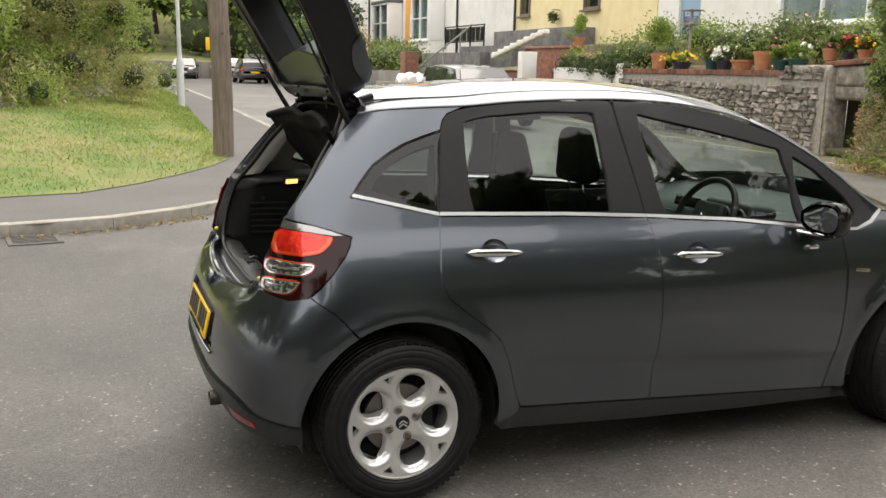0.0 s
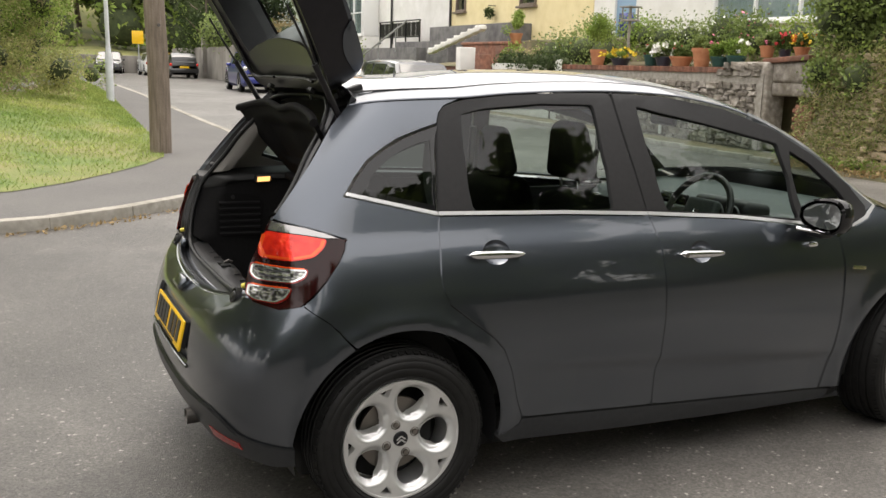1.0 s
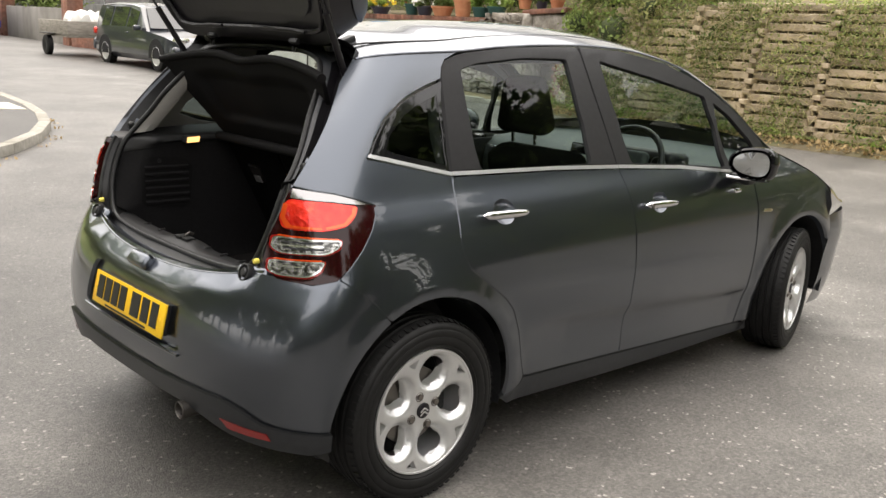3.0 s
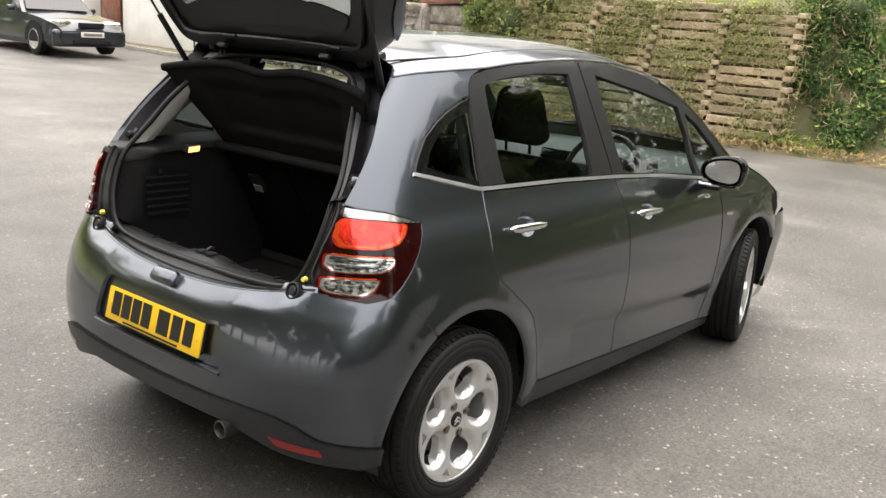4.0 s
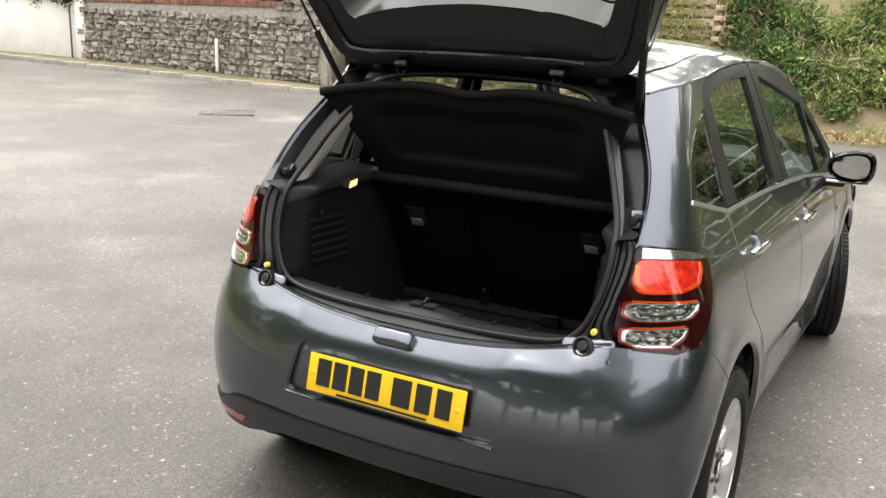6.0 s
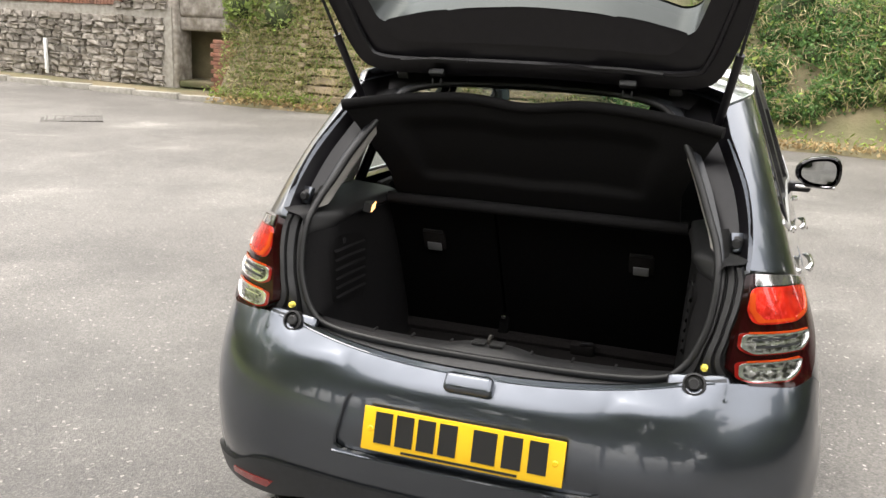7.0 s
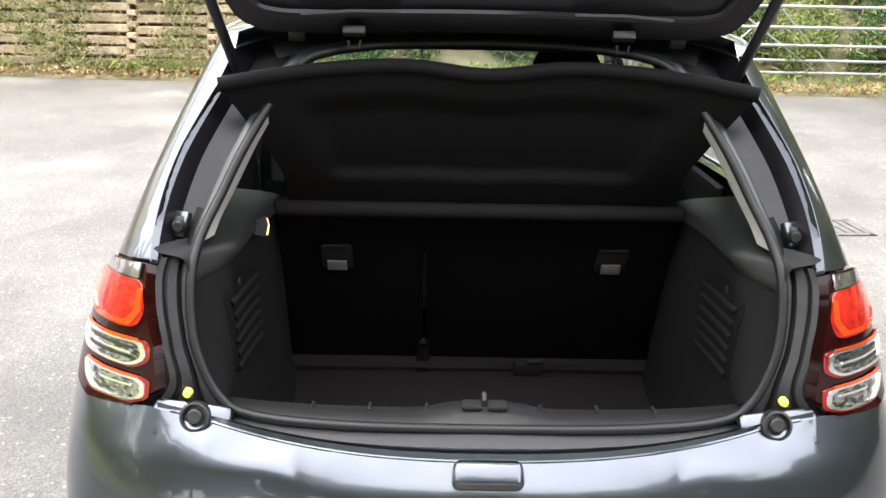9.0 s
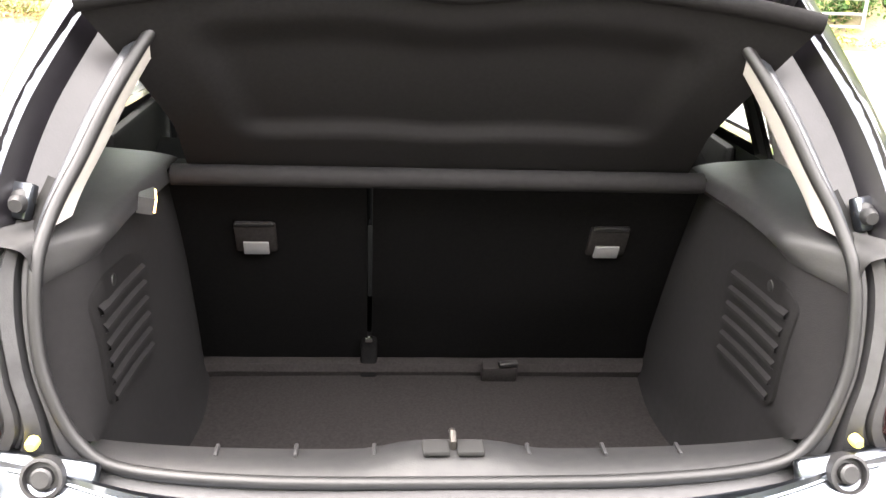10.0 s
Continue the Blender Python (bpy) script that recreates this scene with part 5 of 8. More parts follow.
def cushion(bmesh_size, at, turn, mat, parent, name):
    bm = box_bm(bmesh_size, (0, 0, 0), min(bmesh_size) * 0.35, (0, 0, 0), 3)
    bmesh.ops.transform(bm, matrix=pose(*at, *turn), verts=bm.verts)
    return part(name, bm, mat, parent)


cushion((0.50, 1.10, 0.16), (0.52, 0, 0.62), (0, -6, 0), FABRIC, car, "rear_seat_cushion")
for y in (-0.36, 0.36):
    seat = cushion((0.50, 0.48, 0.16), (1.24, y, 0.60), (0, -8, 0), FABRIC, car, "front_seat_cushion")
    bkr = cushion((0.16, 0.47, 0.50), (1.04, y, 0.80), (0, -18, 0), FABRIC, car, "front_seat_back")
    bm = box_bm((0.11, 0.27, 0.23), (0, 0, 0), 0.042, (0, 0, 0), 4)
    for q in bm.verts:
        k = min(1.0, max(0.0, (q.co.z + 0.115) / 0.23))
        q.co.y *= 1.02 - 0.34 * k ** 1.6
        q.co.x = q.co.x * (1 - 0.35 * k) + 0.02 * k
    bmesh.ops.transform(bm, matrix=pose(0.94, y * 0.86, 1.215 - (0.06 if y > 0 else 0), 0, -12, 0), verts=bm.verts)
    hr = part("front_head_restraint", bm, FABRIC, car)
    for dy in (-0.06, 0.06):
        v, f = tube([(0.955, y * 0.86 + dy, 1.06), (0.945, y * 0.86 + dy, 1.16)], 0.007, 8)
        raw("head_restraint_post", v, f, CHROME, hr)
for y in (0.30, -0.28):
    cushion((0.09, 0.24, 0.13), (0.09, y, 1.075), (0, -20, 0), FABRIC, car, "rear_head_restraint")
rows = []
for y in np.linspace(-0.70, 0.70, 21):
    hood = 0.035 * math.exp(-((y + 0.36) / 0.17) ** 4)
    rows.append([(1.78, y, 0.55), (1.74, y, 0.80), (1.76, y, 0.885 + hood), (1.82, y, 0.925 + hood), (1.95, y, 0.940 + hood * 0.3), (2.25, y, 0.955), (2.42, y, 0.965)])
v, f = strip(rows)
dash = raw("dashboard", v, f, DASH, car, "grey-green moulded dashboard", True, 50)
for y, w in ((-0.60, 0.09), (0.0, 0.20), (0.60, 0.09)):
    part("air_vent", box_bm((0.03, w, 0.06), (1.745, y, 0.855), 0.01, (0, 10, 0)), BLACK, dash)
    part("vent_trim", box_bm((0.02, w + 0.015, 0.006), (1.738, y, 0.892), 0.002), CHROME, dash)
bm = box_bm((0.16, 0.34, 0.075), (1.80, -0.36, 0.955), 0.03, (0, 8, 0), 4)
part("instrument_hood", bm, BLACK, dash)
part("centre_display", box_bm((0.02, 0.19, 0.055), (1.775, 0.0, 0.945), 0.008, (0, 14, 0)), GLOSS, dash)
for y in (-0.46, -0.36, -0.26):
    v, f = lathe([(0.034, 0.0), (0.040, 0.0), (0.041, 0.012), (0.033, 0.012)], 24, "x")
    raw("dial_ring", [(a + 1.712, b + y, c + 0.935) for a, b, c in v], f, SILVER, dash)
v, f = tube([(1.50, 0.0, 0.62), (1.46, 0.0, 0.80)], 0.012, 8)
raw("gear_lever", v, f, SILVER, dash)
part("gear_knob", box_bm((0.05, 0.05, 0.07), (1.455, 0.0, 0.83), 0.02, (0, 0, 0), 3), GLOSS, dash)
part("centre_console", box_bm((0.10, 0.26, 0.30), (1.72, 0.0, 0.70), 0.02), BLACK, dash)
sw = new("steering_wheel")
sw.parent = car
sw.matrix_world = pose(1.60, -0.36, 0.935, 0, -64, 0)
ringp = [(0.178 * math.cos(t), 0.185 * math.sin(t), 0.0) for t in (2 * math.pi * k / 40 for k in range(40))]
v, f = tube(ringp, 0.015, 10, True)
raw("wheel_rim", v, f, BLACK, sw)
part("wheel_boss", box_bm((0.17, 0.19, 0.05), (-0.01, 0, -0.02), 0.022, (0, 0, 0), 3), DASH, sw)
for a in (90, 270, 180):
    part("wheel_spoke", box_bm((0.10, 0.035, 0.014), (0.12 * math.cos(radians(a)), 0.12 * math.sin(radians(a)), -0.008), 0.005, (0, 0, a)), SILVER, sw)
part("boss_emblem", box_bm((0.03, 0.035, 0.004), (0.0, 0, 0.007), 0.002), CHROME, sw)
v, f = tube([(1.70, -0.36, 0.88), (1.62, -0.36, 0.92)], 0.04, 12)
raw("steering_column", v, f, BLACK, car)
part("rear_view_mirror", box_bm((0.03, 0.22, 0.065), (1.66, -0.02, 1.33), 0.02, (0, 0, -8), 3), BLACK, car)
for sgn in (-1, 1):
    v, f = tube([(0.99, sgn * 0.62, 1.25), (1.0, sgn * 0.66, 0.95), (1.02, sgn * 0.66, 0.5)], 0.018, 8)
    raw("seat_belt_pillar_cover", v, f, BLACK, car)


# ---- ground ----
ASPHALT = varied("asphalt", [(0.34, (0.046, 0.042, 0.038)), (0.5, (0.082, 0.077, 0.070)), (0.66, (0.135, 0.127, 0.117))], 95, 0.52, 1.0, 140, ((0.155, 0.147, 0.135), 0.45, 0.55), 10)


def add_chips(mat, scale, amount, stains):
    """Stone chips of uneven tone in the surface, and dark worn stains."""
    n, l = mat.node_tree.nodes, mat.node_tree.links
    b = n["Principled BSDF"]
    base = b.inputs["Base Color"].links[0].from_socket
    geo = n.new("ShaderNodeNewGeometry")
    vo = n.new("ShaderNodeTexVoronoi")
    vo.inputs["Scale"].default_value = scale
    l.new(geo.outputs["Position"], vo.inputs["Vector"])
    sep = n.new("ShaderNodeSeparateColor")
    l.new(vo.outputs["Color"], sep.inputs[0])
    mr = n.new("ShaderNodeMapRange")
    mr.inputs["To Min"].default_value, mr.inputs["To Max"].default_value = 1 - amount, 1 + amount
    l.new(sep.outputs[0], mr.inputs["Value"])
    st = n.new("ShaderNodeTexNoise")
    st.inputs["Scale"].default_value, st.inputs["Detail"].default_value, st.inputs["Roughness"].default_value = 1.1, 7, 0.7
    l.new(geo.outputs["Position"], st.inputs["Vector"])
    sr = n.new("ShaderNodeMapRange")
    sr.inputs["From Min"].default_value, sr.inputs["From Max"].default_value = 0.36, 0.56
    sr.inputs["To Min"].default_value, sr.inputs["To Max"].default_value = 1 - stains, 1.0
    l.new(st.outputs["Fac"], sr.inputs["Value"])
    grit, gain, plus = (n.new("ShaderNodeMath") for _ in range(3))
    grit.operation, gain.operation, plus.operation = "GREATER_THAN", "MULTIPLY", "ADD"
    grit.inputs[1].default_value, gain.inputs[1].default_value = 0.986, 1.9
    l.new(sep.outputs[1], grit.inputs[0])
    l.new(grit.outputs[0], gain.inputs[0])
    l.new(gain.outputs[0], plus.inputs[0])
    l.new(mr.outputs[0], plus.inputs[1])
    # tone rises with distance from a point near the kerb, with an uneven edge
    far, warp, radial_tone = n.new("ShaderNodeVectorMath"), n.new("ShaderNodeMath"), n.new("ShaderNodeMapRange")
    far.operation, warp.operation, radial_tone.interpolation_type = "DISTANCE", "MULTIPLY_ADD", "SMOOTHSTEP"
    far.inputs[1].default_value = (-2.2, 2.6, 0.0)
    l.new(geo.outputs["Position"], far.inputs[0])
    warp.inputs[1].default_value = 3.0
    l.new(st.outputs["Fac"], warp.inputs[0])
    l.new(far.outputs["Value"], warp.inputs[2])
    radial_tone.inputs["From Min"].default_value, radial_tone.inputs["From Max"].default_value = 3.0, 7.5
    radial_tone.inputs["To Min"].default_value, radial_tone.inputs["To Max"].default_value = 0.74, 1.16
    l.new(warp.outputs[0], radial_tone.inputs["Value"])
    pale, pr, dry = n.new("ShaderNodeTexNoise"), n.new("ShaderNodeMapRange"), n.new("ShaderNodeMath")
    pale.inputs["Scale"].default_value, pale.inputs["Detail"].default_value, pale.inputs["Distortion"].default_value = 0.9, 5, 0.6
    l.new(geo.outputs["Position"], pale.inputs["Vector"])
    pr.inputs["From Min"].default_value, pr.inputs["From Max"].default_value = 0.60, 0.72
    pr.inputs["To Min"].default_value, pr.inputs["To Max"].default_value = 1.0, 1.5
    l.new(pale.outputs["Fac"], pr.inputs["Value"])
    dry.operation = "MULTIPLY"
    l.new(radial_tone.outputs[0], dry.inputs[0])
    l.new(pr.outputs[0], dry.inputs[1])
    # chip tone times the distance tone
    old = n.new("ShaderNodeMath")
    old.operation = "MULTIPLY"
    l.new(plus.outputs[0], old.inputs[0])
    l.new(dry.outputs[0], old.inputs[1])
    mu = n.new("ShaderNodeMath")
    mu.operation = "MULTIPLY"
    l.new(old.outputs[0], mu.inputs[0])
    l.new(sr.outputs[0], mu.inputs[1])
    hs = n.new("ShaderNodeHueSaturation")
    l.new(mu.outputs[0], hs.inputs["Value"])
    l.new(base, hs.inputs["Color"])
    l.new(hs.outputs[0], b.inputs["Base Color"])


add_chips(ASPHALT, 85, 0.28, 0.30)
PAVE = varied("pavement_asphalt", [(0.3, (0.085, 0.082, 0.080)), (0.7, (0.125, 0.12, 0.115))], 50, 0.9, 0.4, 150, ((0.15, 0.145, 0.135), 0.6, 0.4))
KERB = varied("kerb_concrete", [(0.3, (0.24, 0.225, 0.195)), (0.7, (0.36, 0.34, 0.30))], 14, 0.9, 0.4, 90, ((0.15, 0.14, 0.11), 2.0, 0.5), per_piece=0.04)
GRASS_SOIL = varied("grass_ground", [(0.34, (0.09, 0.145, 0.032)), (0.52, (0.13, 0.175, 0.048)), (0.72, (0.20, 0.20, 0.075))], 1.4, 0.95, 0.6, 40, ((0.27, 0.205, 0.105), 0.6, 0.6))
GRASS = leaf_material("grass_blades", (0.145, 0.227, 0.049), (0.356, 0.406, 0.121), 0.6)
LEAF_MID = leaf_material("hedge_leaves", (0.095, 0.145, 0.038), (0.27, 0.33, 0.115), 0.9)
LEAF_DARK = leaf_material("dark_ivy_leaves", (0.027, 0.049, 0.016), (0.095, 0.128, 0.046), 1.2)
LEAF_DEEP = leaf_material("deep_green_leaves", (0.040, 0.092, 0.028), (0.125, 0.225, 0.075), 1.1)
LEAF_FRESH = leaf_material("fresh_leaves", (0.138, 0.227, 0.041), (0.356, 0.438, 0.114), 1.0)
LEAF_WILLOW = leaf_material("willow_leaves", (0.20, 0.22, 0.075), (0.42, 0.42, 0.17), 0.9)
LEAF_DRY = leaf_material("dry_leaves", (0.25, 0.165, 0.075), (0.47, 0.36, 0.19), 2.0)
TWIG = leaf_material("dry_stalks", (0.29, 0.24, 0.135), (0.53, 0.45, 0.26), 2.0)
# dark greens for foliage cores, painting in the shade inside the leaves
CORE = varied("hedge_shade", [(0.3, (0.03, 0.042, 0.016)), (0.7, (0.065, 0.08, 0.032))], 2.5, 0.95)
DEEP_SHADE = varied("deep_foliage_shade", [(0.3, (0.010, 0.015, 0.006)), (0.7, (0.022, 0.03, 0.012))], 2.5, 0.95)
EARTH = varied("bank_earth", [(0.3, (0.10, 0.085, 0.05)), (0.7, (0.22, 0.18, 0.105))], 2.5, 0.95, 0.6, 25, ((0.06, 0.08, 0.025), 0.9, 0.7))
STONE = varied("rubble_stone", [(0.3, (0.15, 0.13, 0.11)), (0.5, (0.25, 0.225, 0.195)), (0.72, (0.40, 0.37, 0.325))], 9, 0.9, 0.7, 45, ((0.11, 0.09, 0.06), 3.0, 0.5), per_piece=0.3)
MORTAR = varied("lime_mortar", [(0.3, (0.25, 0.23, 0.20)), (0.7, (0.40, 0.375, 0.33))], 12, 0.95, 0.5, 80)
BRICK = varied("red_brick", [(0.3, (0.16, 0.065, 0.04)), (0.7, (0.30, 0.14, 0.095))], 9, 0.9, 0.4, 90, ((0.12, 0.09, 0.075), 3.0, 0.5), per_piece=0.3)
RENDER = varied("white_render", [(0.3, (0.72, 0.71, 0.67)), (0.7, (0.82, 0.81, 0.78))], 3, 0.9, 0.2, 60, ((0.55, 0.53, 0.48), 0.8, 0.35))
CREAM = varied("yellow_render", [(0.3, (0.72, 0.61, 0.34)), (0.7, (0.80, 0.69, 0.42))], 3, 0.9, 0.2, 60)
ORANGE = varied("orange_paint", [(0.3, (0.72, 0.33, 0.06)), (0.7, (0.80, 0.40, 0.09))], 4, 0.8)
BLOCK = varied("grey_block_wall", [(0.3, (0.085, 0.083, 0.085)), (0.7, (0.17, 0.165, 0.165))], 4, 0.9, 0.4, 50, ((0.24, 0.23, 0.22), 1.4, 0.4), per_piece=0.2)
GREYWALL = varied("weathered_grey_render", [(0.3, (0.19, 0.175, 0.16)), (0.7, (0.32, 0.30, 0.27))], 2.0, 0.9, 0.3, 40, ((0.12, 0.11, 0.09), 0.7, 0.5), stretch=(1, 1, 0.3))
SLATE = varied("roof_slate", [(0.3, (0.07, 0.072, 0.08)), (0.7, (0.12, 0.122, 0.13))], 5, 0.7, per_piece=0.2)
TACTILE = varied("pale_paving", [(0.3, (0.42, 0.39, 0.32)), (0.7, (0.54, 0.51, 0.43))], 9, 0.9, 0.3, 60)
UPVC = material("white_window_frame", (0.80, 0.80, 0.79), 0.4)
CURTAIN = varied("net_curtain", [(0.3, (0.42, 0.44, 0.42)), (0.7, (0.62, 0.64, 0.62))], 6, 0.9, stretch=(1, 6, 0.4))
WPANE = glass_material("window_glass", (0.75, 0.80, 0.80), 1.5)
ROOM = material("dark_room", (0.03, 0.03, 0.032), 0.9)
WOODPOLE = varied("weathered_pole_wood", [(0.3, (0.13, 0.10, 0.075)), (0.7, (0.26, 0.21, 0.17))], 5, 0.85, 0.5, 30, ((0.09, 0.07, 0.05), 1.5, 0.4), stretch=(6, 6, 0.5))
GALV = varied("galvanised_steel", [(0.3, (0.34, 0.35, 0.35)), (0.7, (0.48, 0.49, 0.49))], 15, 0.45, metal=0.6)
PALE = varied("pale_grey_paint", [(0.3, (0.52, 0.54, 0.56)), (0.7, (0.64, 0.66, 0.68))], 6, 0.5)
CRIB = varied("weathered_crib_concrete", [(0.3, (0.34, 0.27, 0.185)), (0.7, (0.56, 0.46, 0.33))], 6, 0.9, 0.5, 50, ((0.13, 0.12, 0.06), 1.6, 0.5), per_piece=0.25)
TERRA = varied("terracotta", [(0.3, (0.42, 0.16, 0.075)), (0.7, (0.52, 0.23, 0.12))], 8, 0.85, 0.2, 60)
GREENPOT = material("dark_green_plastic", (0.015, 0.06, 0.05), 0.5)
DARKPOT = material("dark_glazed_pot", (0.03, 0.03, 0.045), 0.3)
IRON = varied("cast_iron", [(0.3, (0.075, 0.070, 0.064)), (0.7, (0.13, 0.122, 0.112))], 20, 0.75, 0.3, 90, metal=0.2)
BLUE = material("blue_car_paint", (0.02, 0.03, 0.22), 0.3, 0.3, 1.0)
NAVY = material("dark_navy_car_paint", (0.022, 0.026, 0.036), 0.3, 0.3, 1.0)
INKCAR = material("black_car_paint", (0.012, 0.012, 0.014), 0.3, 0.2, 1.0)
WHITECAR = material("white_car_paint", (0.70, 0.70, 0.70), 0.3, 0.0, 1.0)
PLANK = varied("weathered_plank", [(0.3, (0.20, 0.18, 0.15)), (0.7, (0.34, 0.31, 0.27))], 6, 0.9, 0.3, 60, stretch=(1, 1, 5))
FLOWER = {k: material(k + "_petals", c, 0.7) for k, c in dict(white=(0.80, 0.78, 0.74), pink=(0.75, 0.22, 0.32), red=(0.60, 0.05, 0.06), yellow=(0.80, 0.58, 0.05), orange=(0.75, 0.25, 0.05), lilac=(0.28, 0.20, 0.34)).items()}
RNG = np.random.default_rng(7)


def gz(x, y):
    """Height of the road: level at the car, climbing slowly along +y."""
    t = y - 7
    s = t if t > 20 else math.log1p(math.exp(max(t, -40)))
    return 0.64 * (1 - math.exp(-s / 23.5))


xs = sorted(set(list(np.linspace(-900, -40, 10)) + list(np.linspace(-40, 60, 41)) + list(np.linspace(60, 900, 10))))
ys = sorted(set(list(np.linspace(-900, -40, 10)) + list(np.linspace(-40, 140, 73)) + list(np.linspace(140, 900, 10))))
v, f = strip([[(x, y, gz(x, y)) for x in xs] for y in ys])
ground = tagged(raw("ground", v, f, ASPHALT), "worn grey asphalt road surface", "road", "", "structure")


# ---- foliage helpers ----
def leaf_arrays(centres, size, up=0.3, jitter=0.4, ratio=0.55, rng=RNG):
    """Bent four-cornered leaves at the given places."""
    n = len(centres)
    c = np.asarray(centres, float)
    d = rng.normal(size=(n, 3))
    d /= np.linalg.norm(d, axis=1, keepdims=True)
    q = rng.normal(size=(n, 3))
    q[:, 2] += up
    w = np.cross(d, q)
    w /= np.linalg.norm(w, axis=1, keepdims=True) + 1e-9
    s = size * (1 + jitter * rng.uniform(-1, 1, (n, 1)))
    nn = np.cross(d, w)
    a, b = c - d * s * 0.5, c + d * s * 0.5
    e, g = c + w * s * ratio * 0.5 + nn * s * 0.08, c - w * s * ratio * 0.5 + nn * s * 0.08
    verts = np.stack([a, e, b, g], 1).reshape(-1, 3)
    return verts


def leaf_mesh(name, centres, size, mat, parent=None, **kw):
    verts = leaf_arrays(centres, size, **kw)
    n = len(verts) // 4
    me = bpy.data.meshes.new(name)
    me.vertices.add(4 * n)
    me.vertices.foreach_set("co", verts.ravel())
    me.loops.add(4 * n)
    me.loops.foreach_set("vertex_index", np.arange(4 * n))
    me.polygons.add(n)
    me.polygons.foreach_set("loop_start", np.arange(n) * 4)
    me.materials.append(mat)
    me.update()
    me.validate()
    return link(name, me, parent)


def clumps(centres, radii, per, rng=RNG, flat=1.0, shell=0.55):
    """Leaf places, thicker towards the outside of each clump."""
    out = []
    for c, r in zip(centres, radii):
        d = rng.normal(size=(per, 3))
        d /= np.linalg.norm(d, axis=1, keepdims=True)
        k = r * (shell + (1 - shell) * rng.uniform(0, 1, (per, 1)) ** 0.7) * (1 + 0.18 * rng.normal(size=(per, 1)))
        out.append(np.asarray(c) + d * k * (1, 1, flat))
    return np.concatenate(out)


def lumps(name, centres, radii, mat, parent):
    """Lumpy balls in one mesh, coloured dark as the shade inside a bush."""
    bm = bmesh.new()
    for c, r in zip(centres, radii):
        k = bmesh.ops.create_icosphere(bm, subdivisions=2, radius=1)["verts"]
        for q in k:
            q.co = Vector(c) + q.co * r * (0.86 + 0.2 * noise.noise(q.co * 1.7 + Vector(c)))
    return part(name, bm, mat, parent)


def bush(name, label, centres, radii, per, leaf, mat, category="bush", core=0.8, group="", extra=()):
    t = thing(name, label, category, group)
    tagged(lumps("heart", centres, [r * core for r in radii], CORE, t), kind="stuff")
    tagged(leaf_mesh("foliage", clumps(centres, radii, per), leaf, mat, t), kind="stuff")
    for nm, mt, cnt, sz in extra:
        tagged(leaf_mesh(nm, clumps(centres, [r * 1.05 for r in radii], cnt * (3 if mt is TWIG else 1), shell=0.9), sz, mt, t, ratio=0.09 if mt is TWIG else 0.55), kind="stuff")
    return t


def along(pts, n):
    """n places along a broken line, with the way there."""
    p = np.array(pts, float)
    d = np.r_[0, np.cumsum(np.linalg.norm(np.diff(p, axis=0), axis=1))]
    t = np.linspace(0, d[-1], n)
    return np.stack([np.interp(t, d, p[:, k]) for k in range(p.shape[1])], 1)


def tree(name, label, at, height, spread, mat, leaves_n, leaf=0.22, trunk=0.16, seed=1, group=""):
    rng = np.random.default_rng(seed)
    t = thing(name, label, "tree", group)
    x, y, z = at
    pts = [(x + 0.15 * math.sin(k * 0.9 + seed), y + 0.15 * math.cos(k * 1.3 + seed), z - 0.3 + (height * 0.75 + 0.3) * k / 7) for k in range(8)]
    vv, ff = tube(pts, [trunk * (1 - 0.1 * k) for k in range(8)], 8)
    for k in range(9):
        b = pts[2 + k % 6]
        a = rng.uniform(0, 6.28)
        r = spread * rng.uniform(0.5, 0.95)
        e = (b[0] + r * math.cos(a), b[1] + r * math.sin(a), b[2] + r * 0.55)
        mid = tuple((p + q) / 2 + rng.uniform(-0.1, 0.1) for p, q in zip(b, e))
        v2, f2 = tube([b, mid, e], [trunk * 0.45, trunk * 0.25, 0.02], 6)
        o = len(vv)
        vv += v2
        ff += [tuple(i + o for i in q) for q in f2]
    raw("trunk", vv, ff, WOODPOLE, t)
    n = 26
    cs, rs = [], []
    for k in range(n):
        u = rng.uniform(0.18, 1.0)
        w = spread * (1 - 0.75 * abs(u - 0.45) ** 1.4) * rng.uniform(0.25, 1.0)
        a = rng.uniform(0, 6.28)
        cs.append((x + w * math.cos(a), y + w * math.sin(a), z + height * u))
        rs.append(spread * rng.uniform(0.22, 0.42))
    tagged(leaf_mesh("crown", clumps(cs, rs, leaves_n // n, rng, shell=0.3), leaf, mat, t, rng=rng), kind="stuff")
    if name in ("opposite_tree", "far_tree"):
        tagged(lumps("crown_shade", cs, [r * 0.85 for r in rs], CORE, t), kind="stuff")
    return t


# ---- the corner: kerb, pavement, grass ----
KERB_LINE = [(-16, 4.55), (-6, 4.88), (-1.71, 5.17), (-1.07, 5.25), (-0.28, 5.67), (0.33, 6.09), (0.62, 6.37), (1.34, 7.06), (1.88, 7.78), (2.2, 8.4), (2.44, 9.05), (2.64, 9.9), (2.73, 10.7), (2.79, 11.7), (2.83, 13.4), (2.82, 15.5), (2.85, 18), (2.95, 22), (3.15, 30), (3.3, 45), (3.2, 70)]
EDGE_LINE = [(-16, 6.0), (-6, 6.55), (-1.81, 6.92), (-0.81, 7.30), (0.03, 8.31), (0.60, 9.15), (0.98, 9.95), (1.12, 11.0), (1.25, 12.7), (1.60, 19.5), (1.96, 25.4), (2.2, 32), (2.3, 46), (2.2, 70)]
kl = [tuple(p)[:2] for p in curve_through([(a, b, 0) for a, b in KERB_LINE], 5)]
el = [tuple(p)[:2] for p in curve_through([(a, b, 0) for a, b in EDGE_LINE], 5)]
